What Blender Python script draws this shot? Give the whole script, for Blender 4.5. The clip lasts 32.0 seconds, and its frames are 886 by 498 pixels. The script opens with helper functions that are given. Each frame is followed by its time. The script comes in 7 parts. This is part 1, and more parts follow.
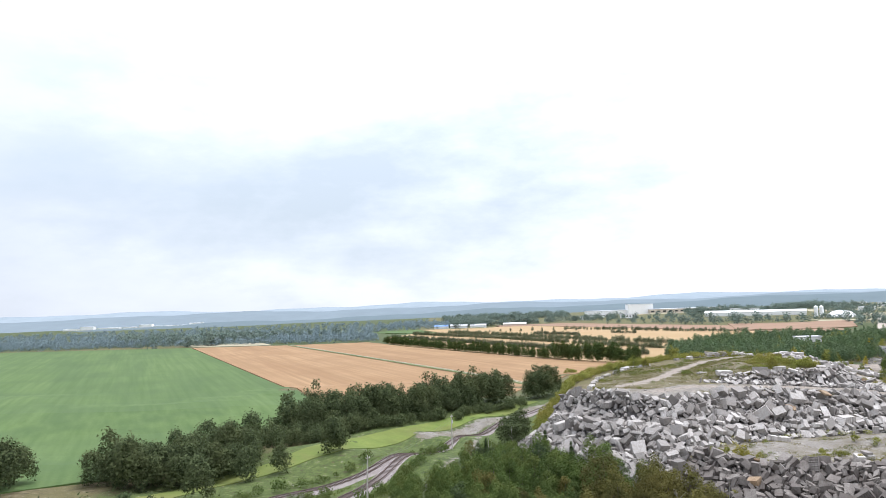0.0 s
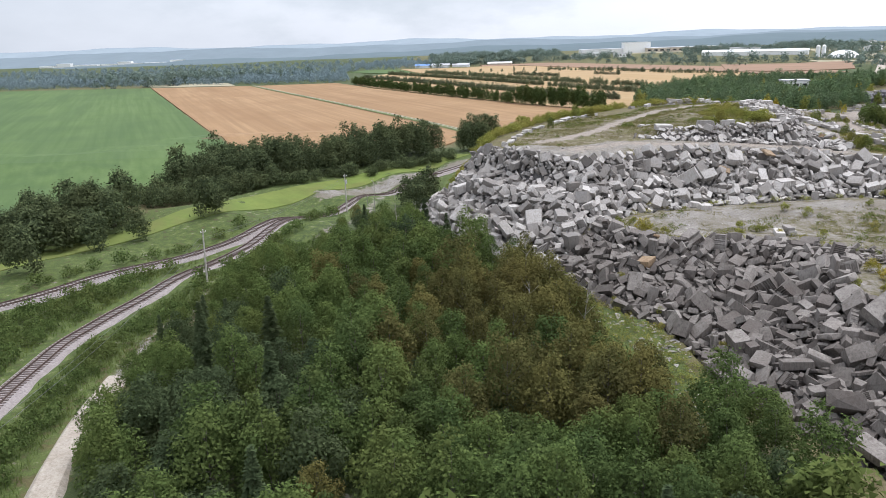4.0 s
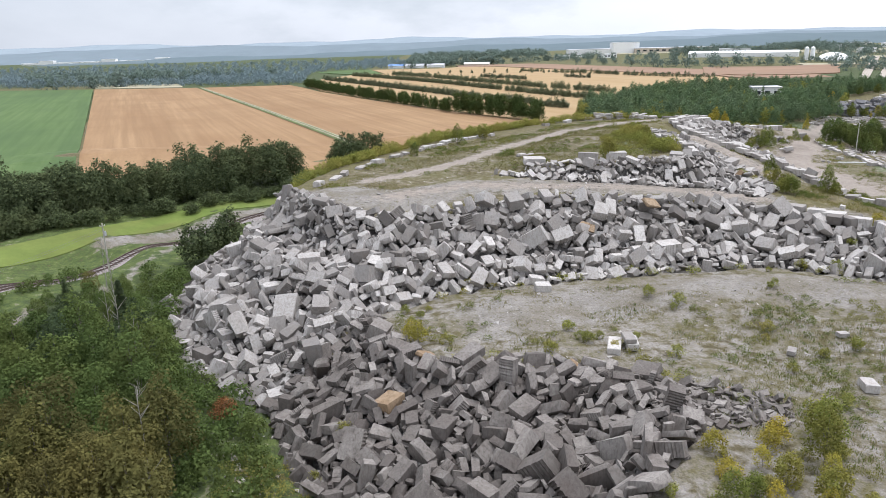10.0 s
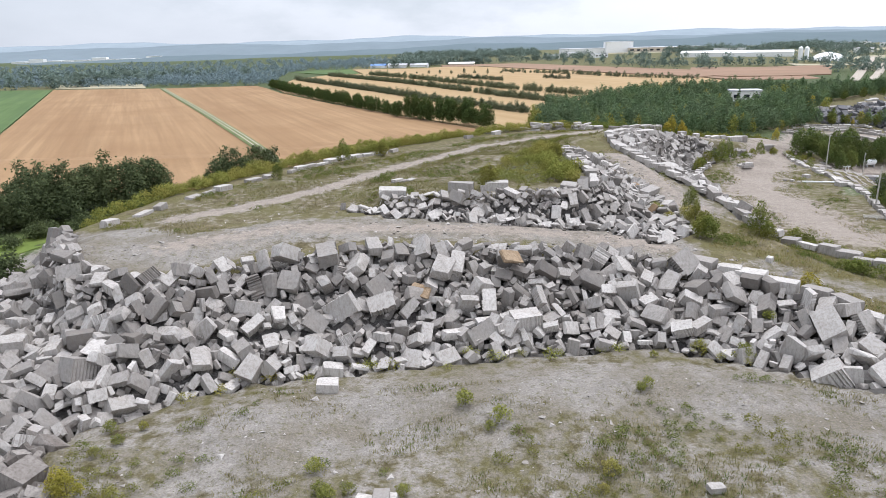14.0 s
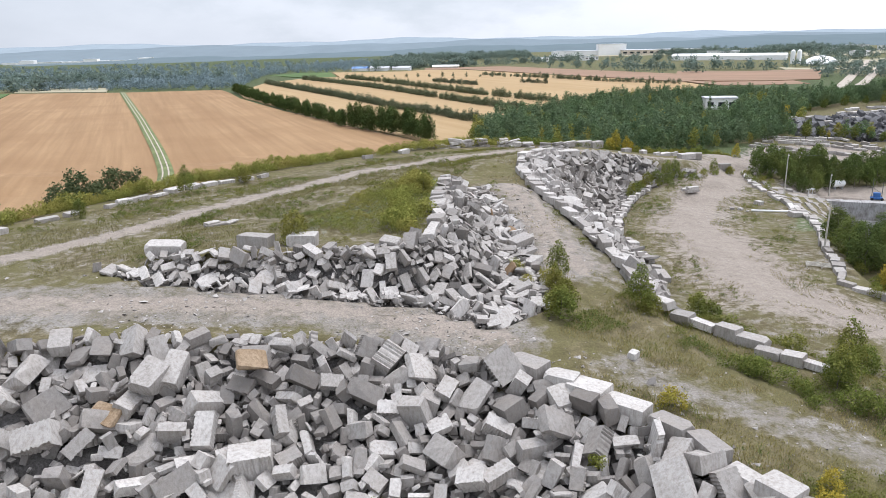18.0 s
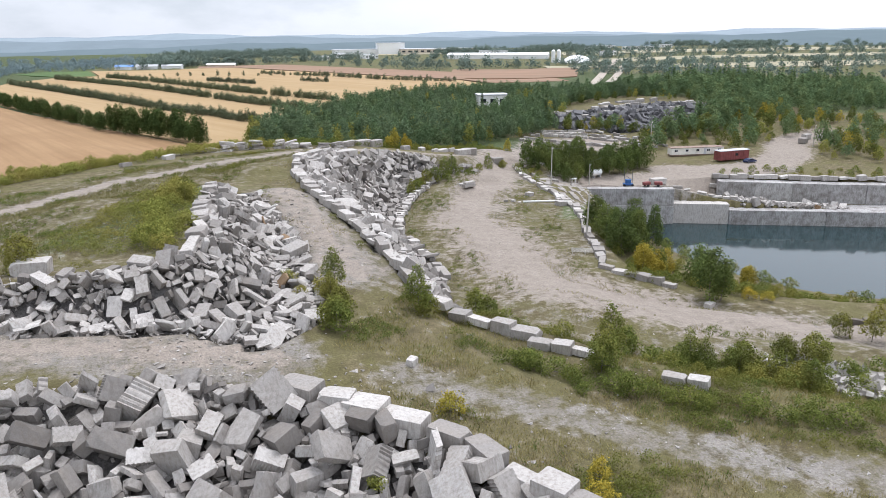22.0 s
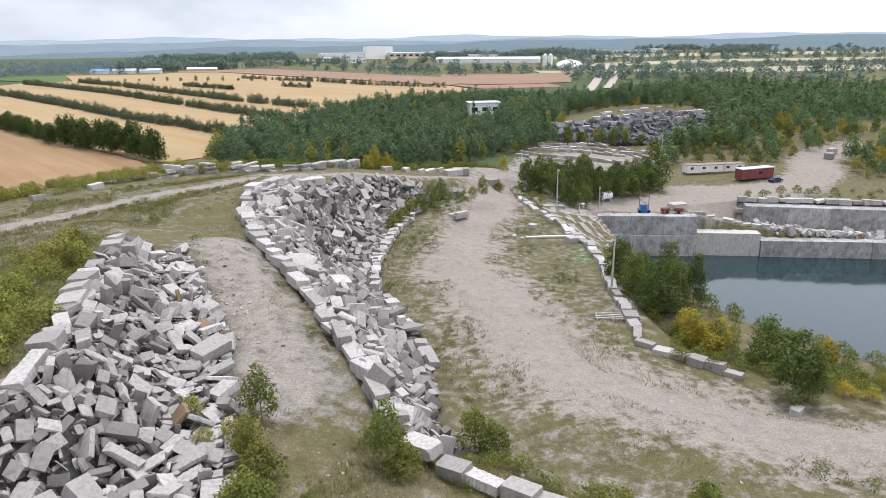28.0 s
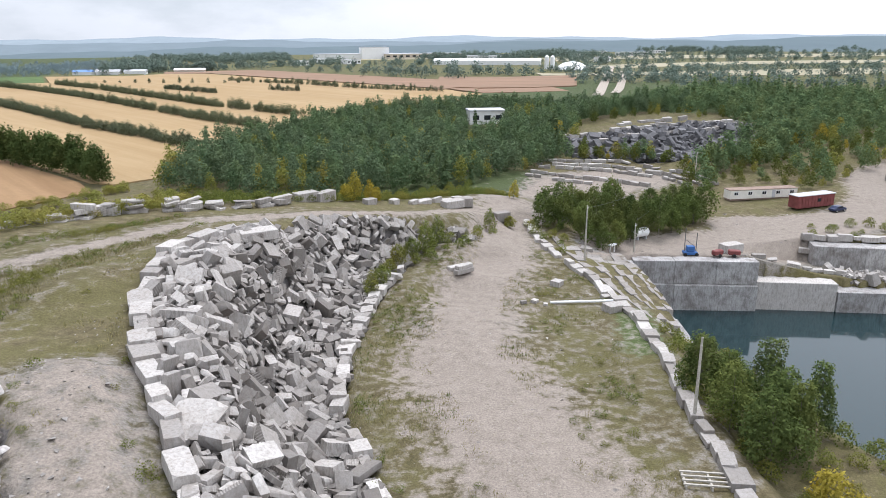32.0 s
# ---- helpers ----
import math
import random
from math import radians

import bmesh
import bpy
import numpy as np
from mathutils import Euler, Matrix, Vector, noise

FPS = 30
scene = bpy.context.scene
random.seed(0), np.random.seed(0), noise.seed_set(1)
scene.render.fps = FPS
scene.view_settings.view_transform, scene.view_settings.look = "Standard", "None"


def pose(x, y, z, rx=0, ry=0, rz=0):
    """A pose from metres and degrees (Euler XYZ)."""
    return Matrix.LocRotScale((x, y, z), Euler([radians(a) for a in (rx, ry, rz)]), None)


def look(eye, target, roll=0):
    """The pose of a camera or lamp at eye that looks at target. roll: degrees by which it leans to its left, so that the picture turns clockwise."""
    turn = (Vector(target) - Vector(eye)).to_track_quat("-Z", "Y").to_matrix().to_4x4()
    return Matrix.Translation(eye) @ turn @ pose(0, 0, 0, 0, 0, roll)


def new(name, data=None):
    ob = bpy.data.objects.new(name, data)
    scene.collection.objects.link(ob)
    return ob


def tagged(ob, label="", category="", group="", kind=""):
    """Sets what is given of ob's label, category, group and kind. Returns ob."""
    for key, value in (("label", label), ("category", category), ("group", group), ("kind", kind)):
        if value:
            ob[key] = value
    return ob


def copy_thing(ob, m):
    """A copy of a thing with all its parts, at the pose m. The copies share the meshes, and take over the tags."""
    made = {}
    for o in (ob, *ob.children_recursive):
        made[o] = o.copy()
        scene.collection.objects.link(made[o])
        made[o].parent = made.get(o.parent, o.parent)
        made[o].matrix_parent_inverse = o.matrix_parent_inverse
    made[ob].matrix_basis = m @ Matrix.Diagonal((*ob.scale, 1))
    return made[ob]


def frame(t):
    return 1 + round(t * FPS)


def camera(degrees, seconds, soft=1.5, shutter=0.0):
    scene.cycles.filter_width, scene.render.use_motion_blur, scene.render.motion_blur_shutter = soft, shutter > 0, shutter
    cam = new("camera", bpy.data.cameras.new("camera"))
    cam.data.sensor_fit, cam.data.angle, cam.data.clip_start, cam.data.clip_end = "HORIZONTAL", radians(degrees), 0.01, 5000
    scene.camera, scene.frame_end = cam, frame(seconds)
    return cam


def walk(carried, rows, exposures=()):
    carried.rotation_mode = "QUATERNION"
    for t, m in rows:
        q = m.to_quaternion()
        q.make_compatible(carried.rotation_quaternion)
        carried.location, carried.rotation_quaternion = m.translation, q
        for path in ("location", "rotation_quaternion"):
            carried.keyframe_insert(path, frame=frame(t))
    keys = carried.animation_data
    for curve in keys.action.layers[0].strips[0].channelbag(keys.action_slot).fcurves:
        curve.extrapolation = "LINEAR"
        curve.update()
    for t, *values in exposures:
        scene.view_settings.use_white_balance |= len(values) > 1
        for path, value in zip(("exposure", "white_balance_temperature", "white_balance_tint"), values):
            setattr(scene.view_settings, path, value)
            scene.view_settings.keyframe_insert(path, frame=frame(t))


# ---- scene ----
import collections

cam = camera(63.5, 32.0, soft=0.75)
EXPOSURES = [(0, 0.56, 5880, 12.5), (1.0, 0.48, 5880, 12.5), (1.6, 0.38, 5880, 12.5), (2.2, 0.34, 5880, 12.5), (32, 0.34, 5880, 12.5)]
PATH = [
    (0, (-6.814, -8.67, 37.397), (-6.801, -6.676, 37.551), -2.0),
    (0.5, (-4.07, -5.999, 37.441), (-4.06, -4.0, 37.397), -1.9),
    (1, (-1.21, -3.006, 37.517), (-1.203, -1.017, 37.302), -1.9),
    (1.5, (1.774, -0.101, 37.414), (1.773, 1.848, 36.968), -1.9),
    (2, (4.77, 3.236, 37.603), (4.767, 5.156, 37.043), -1.8),
    (2.5, (7.727, 6.605, 37.34), (7.724, 8.526, 36.784), -1.8),
    (3, (10.702, 10.027, 37.397), (10.699, 11.948, 36.84), -1.7),
    (3.5, (13.811, 13.374, 37.408), (13.807, 15.295, 36.85), -1.8),
    (5.5, (26.015, 27.112, 37.301), (26.01, 29.033, 36.743), -1.8),
    (6, (28.983, 30.371, 37.514), (28.978, 32.291, 36.955), -1.7),
    (6.5, (32.021, 33.828, 37.486), (32.015, 35.748, 36.927), -1.7),
    (7, (34.975, 36.954, 37.728), (34.97, 38.874, 37.168), -1.6),
    (7.5, (38.032, 40.324, 37.785), (38.027, 42.244, 37.225), -1.7),
    (8, (41.096, 43.862, 37.782), (41.09, 45.782, 37.223), -1.6),
    (8.5, (44.079, 47.503, 37.785), (44.074, 49.423, 37.225), -1.6),
    (9, (47.156, 50.959, 37.908), (47.151, 52.879, 37.347), -1.5),
    (9.5, (50.204, 54.374, 37.959), (50.199, 56.294, 37.397), -1.5),
    (10, (53.102, 57.699, 37.933), (53.098, 59.618, 37.371), -1.5),
    (10.5, (56.145, 61.204, 37.855), (56.141, 63.123, 37.292), -1.5),
    (11, (59.253, 64.811, 37.712), (59.248, 66.73, 37.149), -1.5),
    (11.5, (62.295, 68.351, 37.649), (62.289, 70.271, 37.086), -1.5),
    (12, (65.274, 71.889, 37.561), (65.269, 73.808, 36.998), -1.3),
    (12.5, (68.332, 75.298, 37.532), (68.326, 77.217, 36.968), -1.3),
    (13, (71.478, 78.72, 37.531), (71.471, 80.639, 36.969), -1.4),
    (13.5, (74.467, 82.178, 37.572), (74.46, 84.096, 37.008), -1.3),
    (14, (77.606, 85.596, 37.583), (77.597, 87.514, 37.018), -1.4),
    (14.5, (80.636, 89.189, 37.486), (80.627, 91.108, 36.922), -1.3),
    (16.5, (92.65, 101.772, 37.758), (92.638, 103.691, 37.194), -1.4),
    (17, (95.644, 105.312, 37.811), (95.632, 107.231, 37.247), -1.3),
    (17.5, (98.758, 109.001, 37.71), (98.747, 110.92, 37.147), -1.3),
    (18, (101.445, 111.71, 37.73), (101.432, 113.63, 37.169), -1.3),
    (18.5, (103.046, 113.349, 37.723), (103.031, 115.268, 37.16), -1.2),
    (19, (103.68, 113.795, 37.636), (103.663, 115.715, 37.075), -1.3),
    (19.5, (104.016, 113.618, 37.786), (104.235, 115.523, 37.216), -1.0),
    (20, (103.891, 113.945, 37.639), (104.393, 115.794, 37.066), -0.8),
    (20.5, (103.86, 114.083, 37.562), (104.388, 115.925, 36.989), -0.7),
    (21, (103.93, 114.003, 37.58), (104.464, 115.843, 37.007), -0.6),
    (21.5, (104.122, 114.443, 37.572), (104.662, 116.282, 36.998), -0.6),
    (22, (104.425, 115.312, 37.499), (104.97, 117.149, 36.925), -0.6),
    (22.5, (104.861, 116.296, 37.446), (105.408, 118.132, 36.872), -0.6),
    (23, (105.287, 117.688, 37.311), (105.838, 119.523, 36.738), -0.5),
    (23.5, (105.699, 118.925, 37.358), (106.253, 120.759, 36.786), -0.5),
    (24, (106.134, 120.568, 37.377), (106.692, 122.401, 36.804), -0.4),
    (24.5, (106.676, 122.516, 37.241), (107.238, 124.349, 36.67), -0.5),
    (25, (107.438, 124.483, 37.253), (108.001, 126.316, 36.684), -0.5),
    (25.5, (108.148, 126.87, 37.278), (108.713, 128.702, 36.709), -0.4),
    (27.5, (111.624, 138.429, 37.284), (112.197, 140.26, 36.719), -0.5),
    (28, (112.807, 141.828, 37.373), (113.381, 143.659, 36.808), -0.5),
    (28.5, (113.834, 145.315, 37.35), (114.41, 147.145, 36.785), -0.6),
    (29, (115.054, 149.182, 37.315), (115.631, 151.012, 36.75), -0.6),
    (29.5, (116.356, 153.365, 37.165), (116.934, 155.195, 36.602), -0.5),
    (30, (117.801, 157.605, 37.131), (118.379, 159.436, 36.568), -0.5),
    (30.5, (119.328, 161.92, 37.233), (119.904, 163.751, 36.67), -0.5),
    (31, (120.607, 166.404, 37.352), (121.186, 168.233, 36.787), -0.5),
    (31.5, (122.139, 170.86, 37.297), (122.717, 172.69, 36.733), -0.5),
    (32, (123.408, 175.296, 37.193), (123.989, 177.125, 36.63), -0.3),
]
walk(cam, [(t, look(eye, target, roll)) for t, eye, target, roll in PATH], EXPOSURES)

# ---- world and light ----
world = bpy.data.worlds.new("overcast_sky")
scene.world = world
world.use_nodes = True
wn, wl = world.node_tree.nodes, world.node_tree.links
wn.clear()
w_out = wn.new("ShaderNodeOutputWorld")
w_bg = wn.new("ShaderNodeBackground")
w_sky = wn.new("ShaderNodeTexSky")
w_sky.sky_type = "NISHITA"
w_sky.sun_disc = False
w_sky.sun_elevation = radians(69)
w_sky.sun_rotation = radians(35)
w_sky.air_density, w_sky.dust_density = 1.0, 2.0
w_co = wn.new("ShaderNodeTexCoord")

def w_math(op, a, b):
    x = wn.new("ShaderNodeMath")
    x.operation = op
    for k, v in enumerate((a, b)):
        if isinstance(v, (int, float)):
            x.inputs[k].default_value = v
        else:
            wl.new(v, x.inputs[k])
    return x.outputs[0]


def w_ramp(src, stops):
    r = wn.new("ShaderNodeValToRGB")
    for e, (at, c) in zip(r.color_ramp.elements, stops):
        e.position, e.color = at, (*c, 1)
    wl.new(src, r.inputs[0])
    return r.outputs[0]


w_map = wn.new("ShaderNodeMapping")
w_map.inputs["Scale"].default_value = (1.6, 1.6, 4.0)
wl.new(w_co.outputs["Generated"], w_map.inputs["Vector"])
w_noise = wn.new("ShaderNodeTexNoise")
w_noise.inputs["Scale"].default_value = 2.2
w_noise.inputs["Detail"].default_value = 8.0
w_noise.inputs["Roughness"].default_value = 0.58
wl.new(w_map.outputs[0], w_noise.inputs["Vector"])
w_xyz = wn.new("ShaderNodeSeparateXYZ")
wl.new(w_co.outputs["Generated"], w_xyz.inputs[0])
# the veil of cloud is thinner and brighter to the east, greyer to the west
w_east = w_math("ADD", w_math("MULTIPLY", w_xyz.outputs[0], 0.45), w_math("ADD", w_math("MULTIPLY", w_noise.outputs["Fac"], 0.45), 0.17))
w_veil = w_ramp(w_east, ((0.15, (6.7, 6.9, 7.05)), (0.66, (10.8, 10.75, 10.7))))
# one darker rain cloud low in the north
w_off = wn.new("ShaderNodeVectorMath")
w_off.operation = "MULTIPLY_ADD"
wl.new(w_co.outputs["Generated"], w_off.inputs[0])
w_off.inputs[1].default_value, w_off.inputs[2].default_value = (2.4, 0.0, 7.2), (0.17, 0.0, -1.25)
w_len = wn.new("ShaderNodeVectorMath")
w_len.operation = "LENGTH"
wl.new(w_off.outputs[0], w_len.inputs[0])
w_shape = w_math("ADD", w_len.outputs["Value"], w_math("MULTIPLY", w_math("SUBTRACT", w_noise.outputs["Fac"], 0.5), 3.0))
w_cloud = w_ramp(w_math("MULTIPLY", w_shape, 0.5), ((0.12, (1, 1, 1)), (0.62, (0, 0, 0))))
w_tint = wn.new("ShaderNodeMixRGB")
wl.new(w_cloud, w_tint.inputs[0])
wl.new(w_veil, w_tint.inputs[1])
w_tint.inputs[2].default_value = (5.7, 6.15, 6.3, 1)
# an overcast sky is brighter overhead than at the horizon
w_up = w_math("ADD", w_math("MULTIPLY", w_math("MAXIMUM", w_math("SUBTRACT", w_xyz.outputs[2], 0.12), 0.0), 1.15), 0.97)
w_dome = wn.new("ShaderNodeMixRGB")
w_dome.blend_type = "MULTIPLY"
w_dome.inputs[0].default_value = 1.0
wl.new(w_tint.outputs[0], w_dome.inputs[1])
wl.new(w_up, w_dome.inputs[2])
w_mix = wn.new("ShaderNodeMixRGB")
w_mix.inputs[0].default_value = 0.88
wl.new(w_sky.outputs[0], w_mix.inputs[1])
wl.new(w_dome.outputs[0], w_mix.inputs[2])
wl.new(w_mix.outputs[0], w_bg.inputs[0])
w_bg.inputs[1].default_value = 0.093
wl.new(w_bg.outputs[0], w_out.inputs[0])

sun = new("sun", bpy.data.lights.new("sun", "SUN"))
sun.data.energy, sun.data.angle, sun.data.color = 1.85, radians(22), (1.0, 0.95, 0.88)
sun.matrix_world = look((0, 0, 100), (-20, -32, 0))


# ---- materials ----
def material(name, rough=0.9):
    m = bpy.data.materials.new(name)
    m.use_nodes = True
    n = m.node_tree.nodes
    b = n["Principled BSDF"]
    b.inputs["Roughness"].default_value = rough
    b.inputs["Specular IOR Level"].default_value = 0.25
    return m, n, m.node_tree.links, b


def mixrgb(n, l, fac, a, b, mode="MIX"):
    x = n.new("ShaderNodeMixRGB")
    x.blend_type = mode
    for k, v in ((0, fac), (1, a), (2, b)):
        if hasattr(v, "is_linked"):
            l.new(v, x.inputs[k])
        elif isinstance(v, (int, float)):
            x.inputs[k].default_value = v
        else:
            x.inputs[k].default_value = (*v, 1)
    return x.outputs[0]


def ramp(n, l, src, stops):
    r = n.new("ShaderNodeValToRGB")
    e = r.color_ramp.elements
    while len(e) < len(stops):
        e.new(0.5)
    for k, (p, c) in enumerate(stops):
        e[k].position = p
        e[k].color = (c, c, c, 1) if isinstance(c, (int, float)) else (*c, 1)
    l.new(src, r.inputs[0])
    return r.outputs[0]


def noise_tex(n, l, scale, detail=4.0, rough=0.55, where="Object", stretch=None):
    t = n.new("ShaderNodeTexNoise")
    t.inputs["Scale"].default_value = scale
    t.inputs["Detail"].default_value = detail
    t.inputs["Roughness"].default_value = rough
    if where == "World":
        src = n.new("ShaderNodeNewGeometry").outputs["Position"]
    else:
        src = n.new("ShaderNodeTexCoord").outputs[where]
    if stretch:
        mp = n.new("ShaderNodeMapping")
        mp.inputs["Scale"].default_value = stretch
        l.new(src, mp.inputs["Vector"])
        src = mp.outputs[0]
    l.new(src, t.inputs["Vector"])
    return t.outputs["Fac"]


def bump(n, l, b, height, strength=0.4, dist=0.1):
    x = n.new("ShaderNodeBump")
    x.inputs["Strength"].default_value = strength
    x.inputs["Distance"].default_value = dist
    l.new(height, x.inputs["Height"])
    l.new(x.outputs[0], b.inputs["Normal"])


def plain(name, rgb, rough=0.7, vary=0.25, scale=1.5, metal=0.0):
    m, n, l, b = material(name, rough)
    f = noise_tex(n, l, scale, 5)
    c = mixrgb(n, l, ramp(n, l, f, [(0.3, 0.0), (0.7, 1.0)]), [v * (1 - vary) for v in rgb], [min(1, v * (1 + vary)) for v in rgb])
    l.new(c, b.inputs["Base Color"])
    b.inputs["Metallic"].default_value = metal
    return m


def stone_material(name, lo, hi, stain, stain_amount=0.35, islands=False):
    m, n, l, b = material(name, 0.92)
    if islands:
        rnd = n.new("ShaderNodeNewGeometry").outputs["Random Per Island"]
    else:
        rnd = n.new("ShaderNodeObjectInfo").outputs["Random"]
    base = mixrgb(n, l, rnd, lo, hi)
    big = noise_tex(n, l, 0.55, 5, 0.6, "World")
    c = mixrgb(n, l, ramp(n, l, big, [(0.42, 0.0), (0.72, stain_amount)]), base, stain)
    streak = noise_tex(n, l, 1.3, 5, 0.65, "World", (3.0, 3.0, 0.7))
    c = mixrgb(n, l, ramp(n, l, streak, [(0.45, 0.0), (0.72, 0.6)]), c, [v * 0.58 for v in stain])
    fine = noise_tex(n, l, 14.0, 3, 0.7, "World")
    patch = noise_tex(n, l, 3.5, 4, 0.65, "World")
    c = mixrgb(n, l, 0.4, c, mixrgb(n, l, ramp(n, l, patch, [(0.3, 0.0), (0.7, 1.0)]), (0.72, 0.71, 0.7), (1.2, 1.2, 1.2)), "MULTIPLY")
    c = mixrgb(n, l, 0.45, c, mixrgb(n, l, fine, (0.55, 0.55, 0.55), (1.42, 1.42, 1.42)), "MULTIPLY")
    l.new(c, b.inputs["Base Color"])
    bump(n, l, b, fine, 0.5, 0.05)
    return m


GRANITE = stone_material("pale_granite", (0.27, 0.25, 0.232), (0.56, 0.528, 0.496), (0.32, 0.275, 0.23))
# darker than GRANITE: shade between the blocks is put into the rubble colour
GRANITE_FILL = stone_material("shade_toned_granite_rubble", (0.16, 0.146, 0.134), (0.48, 0.45, 0.42), (0.28, 0.24, 0.2), islands=True)
FIELD_GRASS = plain("field_track_grass", (0.13, 0.15, 0.06), 0.95, 0.3, 0.2)
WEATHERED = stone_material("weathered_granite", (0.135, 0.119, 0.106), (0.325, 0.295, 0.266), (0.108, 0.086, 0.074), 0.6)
# likewise below WEATHERED in tone, with shade of the gaps coloured in
WEATHERED_FILL = stone_material("shade_toned_weathered_rubble", (0.105, 0.091, 0.081), (0.27, 0.244, 0.218), (0.102, 0.082, 0.07), 0.6, islands=True)
DARK_ROCK = stone_material("dark_quarry_rock", (0.07, 0.068, 0.072), (0.24, 0.235, 0.24), (0.08, 0.075, 0.075), 0.6, islands=True)
RUSTY = stone_material("iron_stained_granite", (0.24, 0.16, 0.096), (0.32, 0.24, 0.16), (0.176, 0.104, 0.048), 0.6)
SHELF_ROCK = stone_material("weathered_shelf_granite", (0.27, 0.248, 0.228), (0.36, 0.335, 0.31), (0.2, 0.17, 0.145), 0.6)
CUT_WALL = stone_material("sawn_granite_face", (0.4, 0.385, 0.375), (0.5, 0.485, 0.47), (0.16, 0.14, 0.125), 0.85)


def foliage(name, dark, light, tint, tint_amount=0.5):
    m, n, l, b = material(name, 0.75)
    rnd = n.new("ShaderNodeNewGeometry").outputs["Random Per Island"]
    c = mixrgb(n, l, rnd, dark, light)
    patch = noise_tex(n, l, 0.13, 2, 0.5, "World")
    c = mixrgb(n, l, ramp(n, l, patch, [(0.45, 0.0), (0.66, tint_amount)]), c, tint)
    one = n.new("ShaderNodeObjectInfo").outputs["Random"]
    c = mixrgb(n, l, 0.5, c, mixrgb(n, l, one, (0.6, 0.65, 0.7), (1.45, 1.4, 1.2)), "MULTIPLY")
    out = n["Material Output"]
    d, t, s = n.new("ShaderNodeBsdfDiffuse"), n.new("ShaderNodeBsdfTranslucent"), n.new("ShaderNodeMixShader")
    l.new(c, d.inputs[0]), l.new(c, t.inputs[0])
    s.inputs[0].default_value = 0.28
    l.new(d.outputs[0], s.inputs[1]), l.new(t.outputs[0], s.inputs[2]), l.new(s.outputs[0], out.inputs[0])
    return m


LEAF_GREEN = foliage("green_leaves", (0.06, 0.088, 0.03), (0.112, 0.152, 0.05), (0.112, 0.125, 0.04))
LEAF_OLIVE = foliage("turning_leaves", (0.085, 0.084, 0.03), (0.145, 0.136, 0.05), (0.135, 0.11, 0.04), 0.5)
LEAF_YELLOW = foliage("yellow_leaves", (0.24, 0.195, 0.03), (0.44, 0.345, 0.06), (0.24, 0.25, 0.06), 0.6)
LEAF_DARK = foliage("dark_leaves", (0.048, 0.067, 0.034), (0.088, 0.114, 0.056), (0.075, 0.09, 0.042))
LEAF_HEDGE = foliage("hedge_leaves", (0.0527, 0.0685, 0.0369), (0.1264, 0.1527, 0.0737), (0.1053, 0.1158, 0.0527))
LEAF_SHRUB = foliage("shrub_leaves", (0.075, 0.098, 0.026), (0.2, 0.225, 0.06), (0.23, 0.195, 0.05), 0.6)
LEAF_ROW = foliage("grey_green_bush_leaves", (0.09, 0.105, 0.065), (0.175, 0.195, 0.12), (0.15, 0.16, 0.1))
# LEAF_PINE and LEAF_BAND: some haze over these woods is mixed into the greens
LEAF_PINE = foliage("hazed_mixed_wood_dark_leaves", (0.068, 0.104, 0.062), (0.15, 0.2, 0.115), (0.13, 0.16, 0.085))
# blue-grey because the valley's haze is painted into the leaf colour
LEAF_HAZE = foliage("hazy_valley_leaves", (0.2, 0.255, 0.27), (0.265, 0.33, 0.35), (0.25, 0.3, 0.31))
LEAF_BAND = foliage("hazed_mixed_wood_leaves", (0.085, 0.132, 0.066), (0.195, 0.268, 0.13), (0.2, 0.225, 0.09), 0.5)
# leaves of the far plain, lightened and blued to paint in haze
LEAF_FAR = foliage("hazed_distant_leaves", (0.105, 0.145, 0.135), (0.165, 0.21, 0.19), (0.16, 0.185, 0.155))
LEAF_BRACKEN = foliage("yellowing_bracken", (0.13, 0.15, 0.037), (0.29, 0.29, 0.08), (0.3, 0.245, 0.075), 0.6)
LEAF_RUSSET = foliage("russet_leaves", (0.12, 0.06, 0.03), (0.26, 0.13, 0.06), (0.2, 0.12, 0.05))
GRASS_BLADE = foliage("dry_grass_blades", (0.15, 0.13, 0.06), (0.32, 0.28, 0.135), (0.2, 0.2, 0.065), 0.7)
GRASS_LUSH = foliage("fresh_grass_blades", (0.07, 0.105, 0.026), (0.155, 0.2, 0.054), (0.175, 0.18, 0.055))
BARK = plain("grey_bark", (0.16, 0.14, 0.12), 0.9, 0.4, 3)
PALE_BARK = plain("pale_birch_bark", (0.28, 0.26, 0.22), 0.85, 0.3, 4)
POLE_WOOD = plain("weathered_pole_wood", (0.42, 0.39, 0.34), 0.85, 0.25, 4)
RAIL_STEEL = plain("rusty_rail_steel", (0.13, 0.095, 0.08), 0.55, 0.3, 3, 0.5)
SLEEPER_WOOD = plain("old_sleeper_wood", (0.11, 0.085, 0.075), 0.9, 0.35, 2)
WHITE_PAINT = plain("white_painted_metal", (0.78, 0.78, 0.77), 0.5, 0.06, 0.4)
GREY_ROOF = plain("grey_metal_roof", (0.5, 0.5, 0.52), 0.5, 0.1, 0.5)
CREAM_PAINT = plain("cream_painted_metal", (0.74, 0.71, 0.65), 0.6, 0.1, 0.7)
BROWN_ROOF = plain("brown_roof_felt", (0.26, 0.19, 0.15), 0.8, 0.25, 0.8)
BLUE_ROOF = plain("blue_metal_roof", (0.16, 0.28, 0.55), 0.5, 0.1, 0.5)
TAN_WALL = plain("tan_cladding", (0.5, 0.44, 0.36), 0.7, 0.1, 0.3)
RED_PAINT = plain("faded_red_paint", (0.2, 0.062, 0.058), 0.6, 0.25, 0.8)
